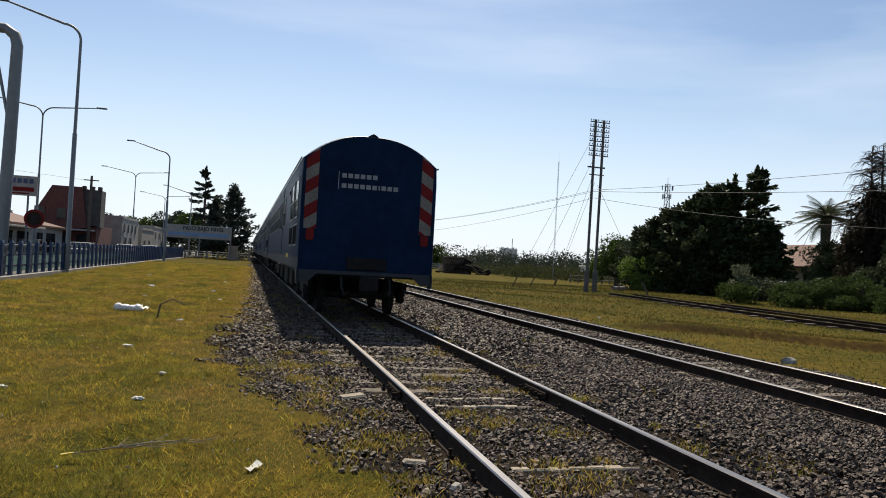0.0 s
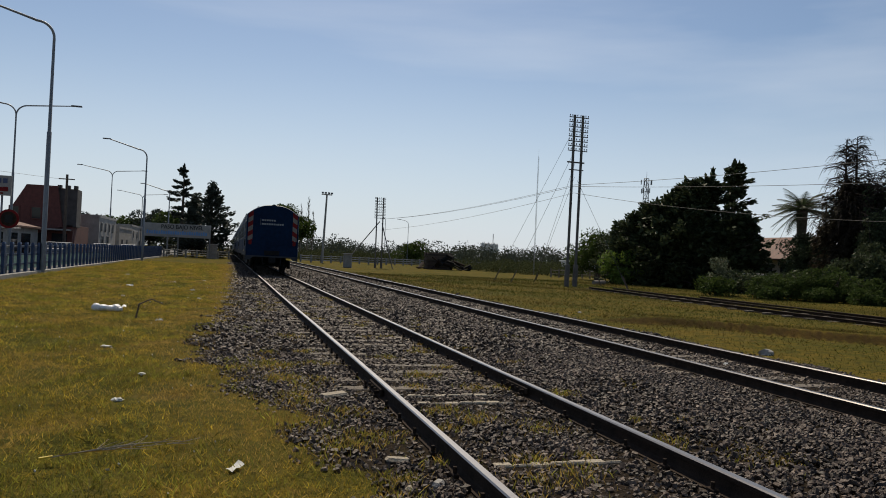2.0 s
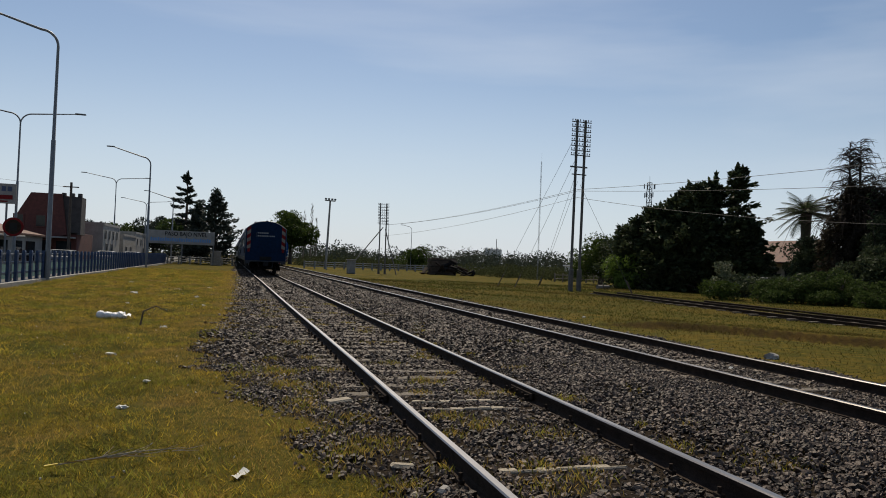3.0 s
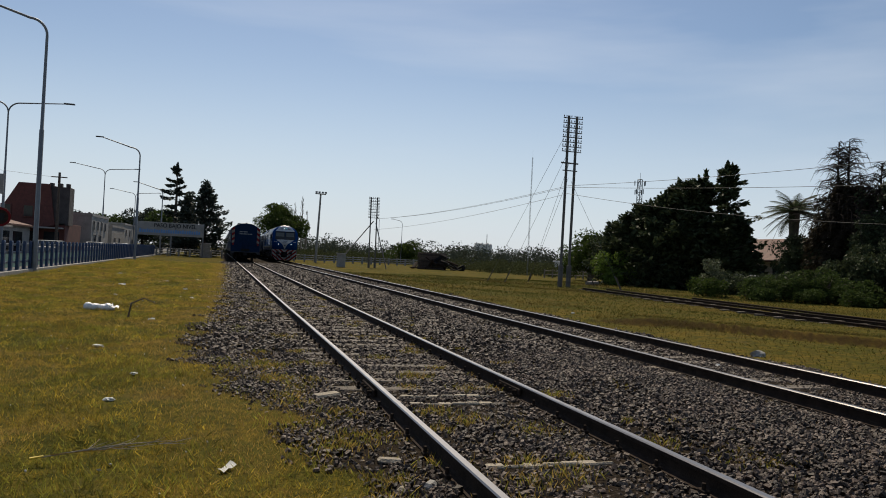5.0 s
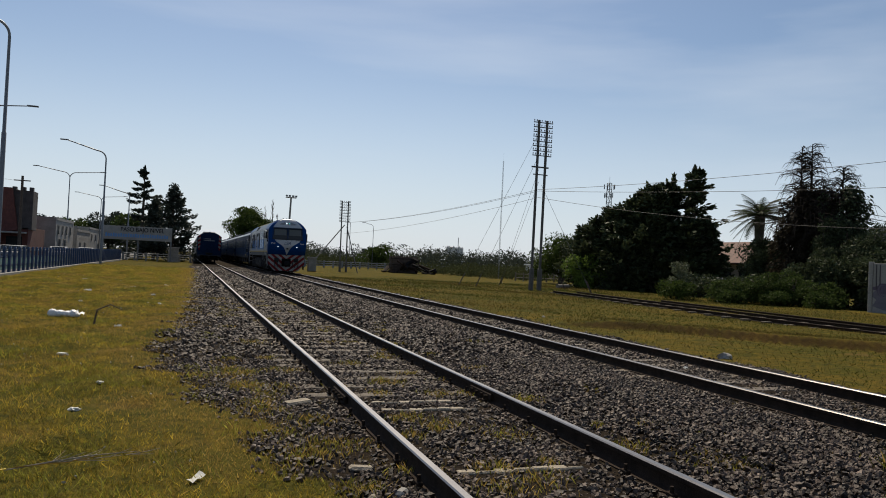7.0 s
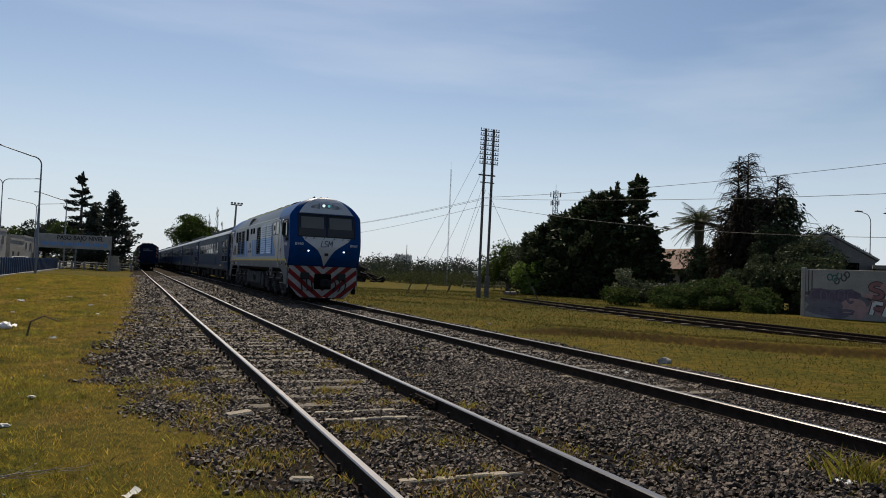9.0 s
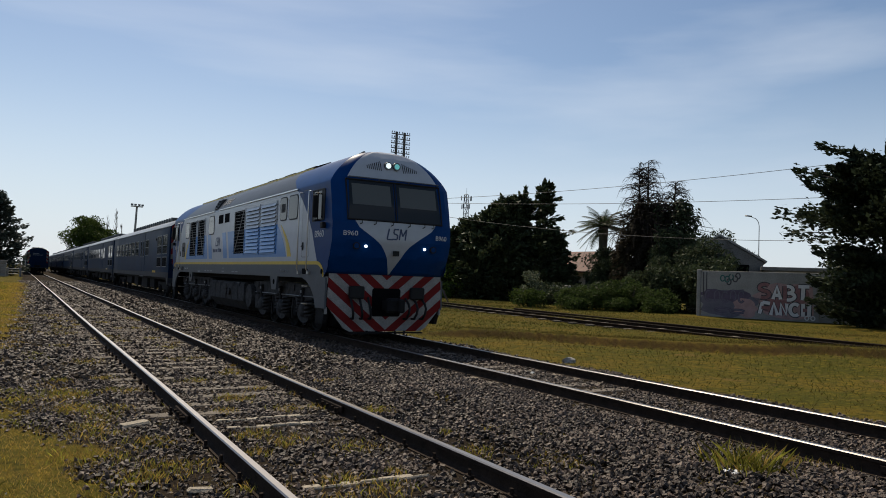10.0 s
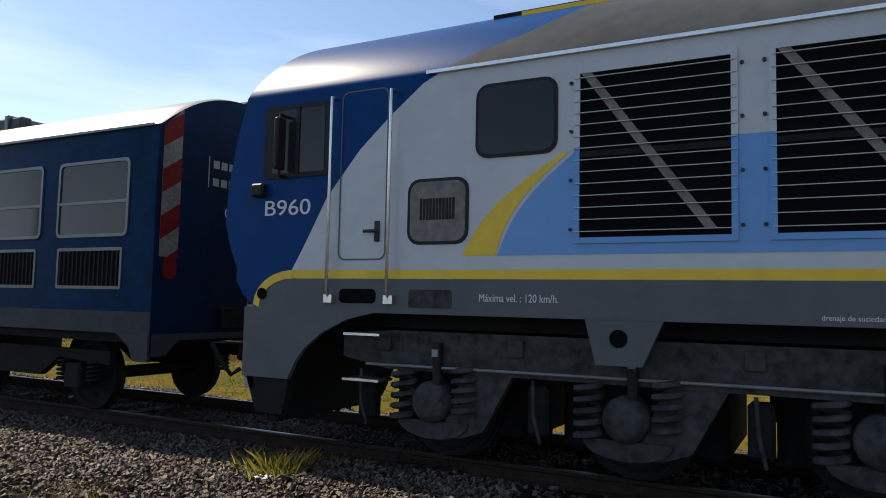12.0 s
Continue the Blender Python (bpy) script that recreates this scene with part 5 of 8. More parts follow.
def locomotive():
    t = thing("locomotive", "blue, white and grey diesel locomotive with red-striped ends", "locomotive")
    loco_shell(t)
    for end in (0, 1):
        loco_end(t, end)
    for side in (-1, 1):
        loco_side(t, side)
    # roof fittings: walkway, hatches, exhaust, horns
    rf = Shape()
    rf.box(-0.42, 0.42, 2.6, LOCO_L - 2.6, 4.71, 4.775, c=0.02)
    rf.make("roof_walkway", UNDER, t, "dark roof walkway")
    for side in (-1, 1):
        ys = Shape()
        ys.box(*sorted((side * 0.90, side * 0.96)), 2.9, LOCO_L - 2.9, 4.50, 4.565)
        ys.make("walkway_edge", YELLOW, t, "yellow walkway edge")
    for side in (-1, 1):
        for k in range(9):  # chequer plates laid end to end along the roof
            y0 = 2.5 + 1.625 * k
            pl = Shape().prism([(side * 0.60, 4.66), (side * 0.90, 4.53), (side * 0.90, 4.60), (side * 0.60, 4.72)], "y", y0, y0 + 1.58)
            pl.make("roof_plate", UNDER, t, "dark ribbed roof plate")
    for y in (4.4, 6.3, 8.2, 12.6, 14.6, 15.6):
        h = Shape().box(-0.5, 0.5, y - 0.5, y + 0.5, 4.72, 4.79, c=0.01)
        h.tube([(0, y, 4.79), (0, y, 4.82)], 0.34, 16)
        h.make("roof_hatch", UNDER, t, "low round roof fan hatch", 50)
    for side in (-1, 1):
        v = Shape()
        v.add([(side * x, y, z) for y in (11.28, 11.8) for x, z in ((1.50, 3.93), (1.57, 3.95), (1.40, 4.30), (1.20, 4.32))],
              [(0, 1, 2, 3), (7, 6, 5, 4), (0, 4, 5, 1), (1, 5, 6, 2), (2, 6, 7, 3), (3, 7, 4, 0)])
        hood = v.make("roof_vent_hood", ROOF_GREY, t, "louvred roof vent hood")
        for k in range(5):
            z = 3.98 + 0.06 * k
            xs = 1.565 - 0.486 * (z - 3.95)
            Shape().box(*sorted((side * (xs - 0.03), side * (xs + 0.012))), 11.32, 11.76, z, z + 0.03).make("slat", OPENING_SHADE, hood)
    lettering("roof_number", "B960", 0.42, LETTER_FADED, t, pose(-1.414, 10.3, 4.121, 51, 0, -90), 1.05, "large white roof number", 0.25)
    for k, x in enumerate((-0.3, 0.0, 0.3)):
        Shape().tube([(x, 1.3, 4.70), (x, 1.3, 4.80), (x, 1.0, 4.81)], [0.02, 0.025, 0.04], 8).make("air_horn", BLACK, t, "", 50)
    # underframe: fuel tank, reservoirs, traction gear
    u = Shape()
    u.box(-1.1, 1.1, 0.4, LOCO_L - 0.4, 1.42, 1.58)
    u.make("underframe", UNDER, t, "dark underframe")
    for side in (-1, 1):
        fp = [(1.40, 1.32), (1.46, 1.25), (1.46, 0.72), (1.2, 0.42), (0.0, 0.40), (0.0, 1.32)]
        ft = Shape().prism([(side * a, b) for a, b in fp], "y", 7.55, 12.25).make("fuel_tank", BOGIE, t, "grey fuel tank with bolted panels")
        for y in (8.3, 9.05, 9.9, 10.75, 11.5):
            Shape().box(*sorted((side * 1.46, side * 1.475)), y - 0.015, y + 0.015, 0.74, 1.26).make("tank_seam", BOGIE, ft)
        for y in (9.35, 9.75):
            Shape().tube([(side * 1.45, y, 0.98), (side * 1.52, y, 0.98)], 0.12, 14).make("filler_cap", BOGIE, ft, "", 50)
        for y in (7.9, 8.6, 10.3, 11.2):
            Shape().tube([(side * 1.47, y, 1.32), (side * 1.52, y, 1.25), (side * 1.52, y, 1.18)], 0.016, 6).make("tank_cock", BOGIE, ft, "", 60)
        Shape().tube([(side * 0.95, 7.0, 0.92), (side * 1.45, 7.0, 0.92)], 0.36, 18).make("air_reservoir", BOGIE, t, "round air reservoir end", 50)
        Shape().box(*sorted((side * 1.0, side * 1.38)), 6.1, 6.5, 0.55, 1.0, c=0.03).make("sand_box", BOGIE, t)
        Shape().box(*sorted((side * 1.0, side * 1.38)), 12.6, 13.0, 0.55, 1.0, c=0.03).make("sand_box", BOGIE, t)
    for c in (4.03, LOCO_L - 4.03):
        Shape().box(-0.78, 0.78, c - 2.75, c + 2.75, 1.08, 1.36, c=0.05).make("bogie_core", UNDER, t, "dark bogie transom")
        for q in (-1.85, 0.0, 1.85):
            Shape().box(-0.76, 0.76, c + q - 0.74, c + q + 0.74, 0.34, 1.07, c=0.06).make("traction_motor", UNDER, t, "dark traction motor on its axle")
    loco_bogie(t, 4.03, 1)
    loco_bogie(t, LOCO_L - 4.03, -1)
    return t


# ---- coaches ----
COACH_L, COACH_W = 23.6, 1.56


def coach_outline():
    zs = [1.24, 1.5, 1.51, 2.3, 3.3, 3.70, 3.74]
    pts = [(-COACH_W + (0.02 if z > 3.5 else 0), z) for z in zs]
    for i in range(1, 13):
        u = 1 - (i / 12) ** 0.85
        pts.append((-(COACH_W - 0.02) * u, 3.74 + 0.60 * (1 - u ** 2.4)))
    return pts + [(-x, z) for x, z in pts[-2::-1]]


def coach_bogie(t, centre, keyed):
    for y in (centre - 1.25, centre + 1.25):
        w = wheelset(t, y, RAIL_TOP + 0.46, 0.46)
        if keyed:
            WHEELS.append((t, w, y, RAIL_TOP + 0.46, 0.46))
    for side in (-1, 1):
        xo = side * 1.1
        beam = [(centre - 1.9, 0.98), (centre - 1.9, 0.8), (centre - 0.9, 0.86), (centre - 0.5, 0.6), (centre + 0.5, 0.6), (centre + 0.9, 0.86), (centre + 1.9, 0.8), (centre + 1.9, 0.98)]
        f = Shape().prism(beam, "x", *sorted((xo, xo + side * 0.1))).make("bogie_frame", UNDER, t, "dark bogie side frame")
        for y in (centre - 1.25, centre + 1.25):
            a = Shape().box(*sorted((xo + side * 0.0, xo + side * 0.16)), y - 0.16, y + 0.16, 0.46, 0.8, c=0.03)
            a.make("axle_box", UNDER, f)
            for q in (-0.3, 0.3):
                coil(xo + side * 0.06, y + q, 0.56, 0.84, 0.07).make("spring", UNDER, f, "", 60)


def coach_window(t, side, y0, y1, z0, z1, split=0.55, lower=None):
    x = side * COACH_W
    fr = Shape()
    o, i = rounded(y0, y1, z0, z1, 0.08, 3), rounded(y0 + 0.04, y1 - 0.04, z0 + 0.04, z1 - 0.04, 0.05, 3)
    n = len(o)
    ring = [(x + side * d, *p) for d, loop in ((0.0, o), (0.022, o), (0.022, i), (0.0, i)) for p in loop]
    fr.add(ring, [(r * n + a, r * n + (a + 1) % n, (r + 1) * n + (a + 1) % n, (r + 1) * n + a) for r in range(3) for a in range(n)])
    zs = z0 + (z1 - z0) * split
    fr.box(*sorted((x + side * 0.004, x + side * 0.02)), y0 + 0.04, y1 - 0.04, zs - 0.018, zs + 0.018)
    w = fr.make("window", ALU, t, "aluminium-framed coach window")
    Shape().box(*sorted((x + side * 0.002, x + side * 0.006)), y0 + 0.03, y1 - 0.03, zs, z1 - 0.03).make("pane", GLASS_DUSTY, w, "dusty upper pane")
    Shape().box(*sorted((x + side * 0.002, x + side * 0.006)), y0 + 0.03, y1 - 0.03, z0 + 0.03, zs - 0.002).make("pane", lower or GLASS, w, "dark lower pane")


def coach(label, keyed_wheels, striped_end=True):
    t = thing("passenger_coach", label, "coach", group="coaches")
    s = Shape()
    out = coach_outline()
    ys = [0.0, 0.06] + [COACH_L * i / 8 for i in range(1, 8)] + [COACH_L - 0.06, COACH_L]
    rows = []
    for x, z in out:
        rows.append([(x * (0.985 if j in (0, len(ys) - 1) else 1.0), y, z - (0.02 if z > 3.8 and j in (0, len(ys) - 1) else 0)) for j, y in enumerate(ys)])
    n = len(ys)
    for i in range(len(rows) - 1):
        z = (out[i][1] + out[i + 1][1]) / 2
        k = 0 if z < 1.5 else 2 if z > 3.74 else 1
        for j in range(n - 1):
            s.add([rows[i][j], rows[i][j + 1], rows[i + 1][j + 1], rows[i + 1][j]], [(0, 1, 2, 3)], k)
    me = s.mesh("body", [COACH_GREY, COACH_BLUE, COACH_ROOF])
    bm = bmesh.new()
    bm.from_mesh(me)
    bmesh.ops.remove_doubles(bm, verts=bm.verts, dist=0.0005)
    bmesh.ops.recalc_face_normals(bm, faces=bm.faces)
    bm.to_mesh(me)
    bm.free()
    me.polygons.foreach_set("use_smooth", [True] * len(me.polygons))
    me.set_sharp_from_angle(angle=radians(35))
    part("body", me, t, "blue coach body with a grey lower band and silver roof")
    # end walls
    for end, y in ((0, 0.0), (1, COACH_L)):
        wall = [(x * 0.985, z - (0.02 if z > 3.8 else 0)) for x, z in out]
        d = -1 if not end else 1
        ew = Shape().prism(wall, "y", *sorted((y, y - d * 0.05))).make("end_wall", COACH_END_SHADE, t, "coach end wall, its blue darkened for shade")
        low = Shape().prism([(-1.53, 1.24), (1.53, 1.24), (1.53, 0.98), (1.3, 0.98), (1.1, 1.16), (-1.1, 1.16), (-1.3, 0.98), (-1.53, 0.98)], "y", *sorted((y, y - d * 0.08)))
        low.make("buffer_beam", COACH_GREY, t, "grey buffer beam")
        for side in (-1, 1):
            col = [(side * 1.18, 2.16), (side * 1.46, 2.16), (side * 1.46, 3.72), (side * 1.18, 4.0)]
            base = Shape().prism(col, "y", *sorted((y + d * 0.0005, y + d * 0.004))).make("warning_column", CREAM_DULL, ew, "red and cream striped column")
            for k in range(7):
                z = 2.0 + 0.56 * k
                poly = clipped([(abs(a), b) for a, b in col], 0.65, 1.0, z + 0.65 * 1.46 - 0.2 + 0.28)
                poly = clipped(poly, -0.65, -1.0, -(z + 0.65 * 1.46 - 0.2)) if len(poly) > 2 else poly
                if len(poly) > 2:
                    Shape().prism([(side * a, b) for a, b in poly], "y", *sorted((y + d * 0.004, y + d * 0.008))).make("red_stripe", RED, base)
            tl = Shape().prism(rounded(*sorted((side * 1.22, side * 1.40)), 1.9, 2.16, 0.06), "y", *sorted((y + d * 0.002, y + d * 0.035)))
            tl.make("tail_lamp", RED, ew, "red tail lamp")
        # operator's name as plain white bars, one to a letter
        fx = 1 if not end else -1
        a, b = sorted((y + d * 0.001, y + d * 0.005))
        wide, slim = [Shape().box(*sorted((0, fx * w)), a, b, -0.05, 0.05).mesh("letter_bar", LETTER_FADED) for w in (0.105, 0.035)]
        for row, (letters, z) in enumerate((("TRENES", 3.40), ("ARGENTINOS", 3.17))):
            x0 = -0.66
            for ch in letters:
                w = 0.035 if ch == "I" else 0.105
                part("letter_bar", wide if w > 0.05 else slim, ew, "", pose(fx * x0, 0, z))
                x0 += w + 0.035
        Shape().box(*sorted((fx * -0.74, fx * -0.725)), a, b, 3.09, 3.49).make("upright_bar", LETTER_FADED, ew)
        # gangway plate, coupler, hoses
        cp = Shape()
        cp.box(-0.45, 0.45, *sorted((y, y + d * 0.06)), 1.28, 1.56, c=0.02)
        cp.box(-0.12, 0.12, *sorted((y, y + d * 0.45)), 0.86, 1.1, c=0.03)
        cp.box(-0.2, 0.2, *sorted((y + d * 0.4, y + d * 0.62)), 0.8, 1.16, c=0.05)
        cp.make("coupler", UNDER, t, "dark knuckle coupler", 30)
        for side in (-1, 1):
            h = Shape().tube([(side * 0.55, y, 1.1), (side * 0.55, y + d * 0.14, 0.9), (side * 0.5, y + d * 0.3, 0.72), (side * 0.42, y + d * 0.38, 0.8)], 0.03, 7)
            h.make("brake_hose", BLACK, t, "", 60)
        peak = Shape().prism([(-0.2, 4.28), (0.2, 4.28), (0.07, 4.37), (0.0, 4.40), (-0.07, 4.36)], "y", *sorted((y - d * 0.02, y - d * 0.5)))
        peak.make("roof_peak", UNDER, t, "dark peaked roof cowl")
    # side fittings
    for side in (-1, 1):
        x = side * COACH_W
        for y0, y1 in ((0.42, 1.76), (2.08, 3.42)):
            coach_window(t, side, y0, y1, 2.40, 3.36, 0.45)
            g = Shape().prism(rounded(y0 + 0.08, y1 - 0.04, 1.76, 2.27, 0.03), "x", *sorted((x, x + side * 0.015))).make("grille", ALU, t, "framed vent grille")
            Shape().box(*sorted((x + side * 0.014, x + side * 0.018)), y0 + 0.12, y1 - 0.08, 1.80, 2.23).make("grille_back", OPENING_SHADE, g)
            for k in range(14):
                y = y0 + 0.16 + (y1 - y0 - 0.28) * k / 13
                Shape().box(*sorted((x + side * 0.018, x + side * 0.024)), y - 0.014, y + 0.014, 1.80, 2.23).make("slat", UNDER, g)
        coach_window(t, side, 6.35, 7.6, 2.38, 3.28, 0.5)
        # double door
        dr = Shape()
        for y0, y1 in ((7.8, 8.65), (8.69, 9.54)):
            dr.box(*sorted((x + side * 0.002, x + side * 0.014)), y0, y1, 1.52, 3.66, c=0.004)
        door = dr.make("door", COACH_BLUE, t, "blue double side door")
        for y0, y1 in ((8.0, 8.42), (8.92, 9.34)):
            Shape().prism(rounded(y0, y1, 2.3, 3.26, 0.14), "x", *sorted((x + side * 0.013, x + side * 0.022))).make("door_window_frame", ALU, door)
            Shape().prism(rounded(y0 + 0.05, y1 - 0.05, 2.35, 3.21, 0.1), "x", *sorted((x + side * 0.021, x + side * 0.026))).make("pane", GLASS, door)
        Shape().box(*sorted((x - side * 0.2, x + side * 0.03)), 7.9, 9.4, 1.20, 1.23).make("door_step", ALU, t)
        for k in range(7):
            y0 = 10.3 + 1.72 * k
            coach_window(t, side, y0, y0 + 1.36, 2.40, 3.27, 0.5)
        Shape().box(*sorted((x, x + side * 0.03)), 0.05, COACH_L - 0.05, 3.715, 3.745).make("gutter", COACH_ROOF, t)
        Shape().box(*sorted((x + side * 0.001, x + side * 0.006)), 3.75, 4.8, 1.46, 1.57).make("class_bar", YELLOW, t, "yellow class marking")
        Shape().tube([(x, 3.75, 3.2), (x + side * 0.04, 3.75, 3.2)], 0.06, 10).make("side_lamp", UNDER, t, "", 60)
        for y in (0.0, COACH_L):
            d = 1 if y == 0 else -1
            Shape().prism([(y, 1.24), (y + d * 0.55, 1.24), (y + d * 0.32, 1.08), (y + d * 0.25, 0.92), (y, 0.92)], "x", *sorted((x - side * 0.05, x))).make("corner_gusset", COACH_GREY, t)
    # roof ventilator ridge
    rf = Shape()
    for side in (-1, 1):
        rf.box(*sorted((side * 0.55, side * 0.75)), 4.0, COACH_L - 4.0, 4.22, 4.42, c=0.03)
    rf.make("roof_duct", ROOF_GREY, t, "low ribbed roof duct")
    rib = Shape().box(-0.8, 0.8, -0.04, 0.04, 4.2, 4.45, c=0.01).mesh("duct_rib", ALU)
    for k in range(20):
        part("duct_rib", rib, t, "", pose(0, 4.3 + k * 0.79, 0))
    # underframe boxes
    u = Shape()
    u.box(-1.4, 1.4, 0.1, COACH_L - 0.1, 1.12, 1.26)
    u.make("underframe", UNDER, t)
    for y0, y1, z0 in ((5.6, 7.2, 0.62), (8.2, 10.4, 0.55), (12.0, 13.6, 0.6), (15.0, 17.5, 0.66)):
        Shape().box(-1.3, 1.3, y0, y1, z0, 1.12, c=0.04).make("equipment_box", UNDER, t)
    for c in (3.0, COACH_L - 3.0):
        coach_bogie(t, c, keyed_wheels)
    return t


loco = locomotive()
LABEL_COACH = "dark blue passenger coach with striped ends and a silver roof"
coach_b = coach("blue passenger coach with striped ends, coupled behind the locomotive", True)
coach_a = coach("blue passenger coach with striped ends, last of its train", True)
TRAIN_B = [(loco, 0.0), (coach_b, LOCO_L + 1.46)]
TRAIN_A = [(coach_a, 0.0)]
plain = coach(LABEL_COACH, False)
TRAIN_B.append((plain, LOCO_L + 1.46 + COACH_L + 0.75))
for i in range(2, 7):
    TRAIN_B.append((copy_thing(plain, pose(0, 0, 0)), LOCO_L + 1.46 + i * (COACH_L + 0.75)))
for i in range(1, 6):
    TRAIN_A.append((copy_thing(plain, pose(0, 0, 0)), i * (COACH_L + 0.75)))

# ---- trees and bushes ----
def foliage_mesh(name, clumps, per, size, mat, droop=0.0, seed=1, stretch=1.0):
    """Many small leaf sprays around clumps given as rows of centre and radii."""
    g = np.random.default_rng(seed)
    c = np.array(clumps, float)
    n = len(c) * per
    ci = np.repeat(np.arange(len(c)), per)
    d = g.normal(0, 1, (n, 3))
    d /= np.linalg.norm(d, axis=1)[:, None]
    r = g.uniform(0.45, 1.08, n) ** 0.6
    p = c[ci, :3] + d * r[:, None] * c[ci, 3:6]
    u = g.normal(0, 1, (n, 3)) + d * 0.5
    u[:, 2] -= droop
    u /= np.linalg.norm(u, axis=1)[:, None]
    w = np.cross(u, g.normal(0, 1, (n, 3)))
    w /= np.linalg.norm(w, axis=1)[:, None] + 1e-9
    s = size * g.uniform(0.5, 1.4, n)[:, None]
    a, b = u * s * stretch, w * s * 0.42
    v = np.stack([p - a * 0.5, p + b * 0.5, p + a * 0.6, p - b * 0.5], 1)
    f = np.arange(n * 4).reshape(n, 4)
    me = bpy.data.meshes.new(name)
    me.from_pydata(v.reshape(-1, 3).tolist(), [], f.tolist())
    me.materials.append(mat)
    return me


def make_tree(label, x, y, clumps, trunk_h, trunk_r, mat, per, size, category="tree", seed=1, droop=0.0, bark=None, name="tree", limbs=14, stretch=1.0):
    t = thing(name, label, category, pose(x, y, ground_height(np.float64(x), np.float64(y))))
    g = np.random.default_rng(seed + 50)
    s = Shape()
    s.tube([(0, 0, -0.1), (0.05, 0.02, trunk_h * 0.3), (-0.04, 0.05, trunk_h * 0.65), (0.02, 0, trunk_h)], [trunk_r * 1.25, trunk_r, trunk_r * 0.7, trunk_r * 0.25], 8)
    pick = g.permutation(len(clumps))[:limbs]
    for i in pick:
        c = clumps[i]
        z0 = min(max(0.25 * trunk_h, c[2] - 0.35 * math.hypot(c[0], c[1])), trunk_h * 0.95)
        s.tube([(0, 0, z0), (c[0] * 0.5, c[1] * 0.5, z0 + (c[2] - z0) * 0.6), (c[0], c[1], c[2])], [trunk_r * 0.4, trunk_r * 0.25, 0.02], 6)
    s.make("trunk", bark or BARK, t, "", 60)
    part("crown", foliage_mesh("crown", clumps, per, size, mat, droop, seed, stretch), t)
    return t


def conifer_clumps(h, r, low, tiers, g, power=0.8, core=0.45, ragged=0.18):
    """Layered boughs round a stem: every tier has a core and boughs of three clumps each."""
    out = []
    step = (h - low) / tiers
    for i in range(tiers + 1):
        f = i / tiers
        z = low + (h - low) * f
        rr = max(r * (1 - f) ** power * (1 + ragged * g.normal()), 0.03 * h)
        out.append((0.1 * rr * g.normal(), 0.1 * rr * g.normal(), z - 0.2 * step, core * rr, core * rr, step * 0.8))
        k = int(g.integers(5, 8)) if f < 0.85 else 3
        a0 = g.uniform(0, 6.3)
        for j in range(k):
            a = a0 + 6.283 * j / k + g.normal(0, 0.3)
            reach = rr * g.uniform(0.6, 1.12)
            tilt = g.uniform(-0.05, 0.28)
            for q in (0.45, 0.72, 0.96):
                w = rr * (0.30 - 0.16 * q) + 0.08
                out.append((reach * q * math.cos(a), reach * q * math.sin(a), z + tilt * reach * q + g.normal(0, 0.1 * step), w, w, min(step * 0.42, w)))
    return out


def broad_clumps(rx, ry, z0, z1, n, size, g):
    out = []
    while len(out) < n:
        d = g.normal(0, 1, 3)
        d /= np.linalg.norm(d)
        q = g.uniform(0.35, 0.92)
        c = (d[0] * rx * q, d[1] * ry * q, (z0 + z1) / 2 + d[2] * (z1 - z0) / 2 * q)
        k = size * g.uniform(0.6, 1.25)
        out.append((*c, k, k, k * 0.8))
    return out


def bough_mesh(name, boughs, per, size, mat, seed=1, hang=0.0):
    """Flat sprays of needles along boughs given as rows of root, tip, half width and half thickness."""
    g = np.random.default_rng(seed)
    b = np.array(boughs, float)
    root, tip, wide, thick = b[:, 0:3], b[:, 3:6], b[:, 6], b[:, 7]
    n = len(b) * per
    i = np.repeat(np.arange(len(b)), per)
    way = tip - root
    long = np.linalg.norm(way, axis=1)[:, None] + 1e-6
    way = way / long
    side = np.stack([-way[:, 1], way[:, 0], np.zeros(len(b))], 1)
    side /= np.linalg.norm(side, axis=1)[:, None] + 1e-6
    f = g.uniform(0.12, 1.0, n) ** 0.75
    across = g.normal(0, 0.5, n) * wide[i] * (1.12 - 0.75 * f)
    p = root[i] + (tip - root)[i] * f[:, None] + side[i] * across[:, None]
    p[:, 2] += g.normal(0, 0.5, n) * thick[i] - 0.25 * np.abs(across) + 0.10 * long[i, 0] * (f ** 3 - f) - hang * g.uniform(0, 1, n) ** 2 * f
    u = way[i] + side[i] * (across / (wide[i] + 1e-6))[:, None] * 0.7 + g.normal(0, 0.35, (n, 3))
    u[:, 2] += 0.12 - hang
    u /= np.linalg.norm(u, axis=1)[:, None]
    w = np.cross(u, g.normal(0, 1, (n, 3)) + np.array([0, 0, 1.4]))
    w /= np.linalg.norm(w, axis=1)[:, None] + 1e-9
    k = size * g.uniform(0.5, 1.4, n)[:, None]
    a, c = u * k, w * k * 0.26
    v = np.stack([p - a * 0.5, p + c + a * 0.05, p + a * 0.6, p - c + a * 0.05], 1)
    me = bpy.data.meshes.new(name)
    me.from_pydata(v.reshape(-1, 3).tolist(), [], np.arange(n * 4).reshape(n, 4).tolist())
    me.materials.append(mat)
    return me


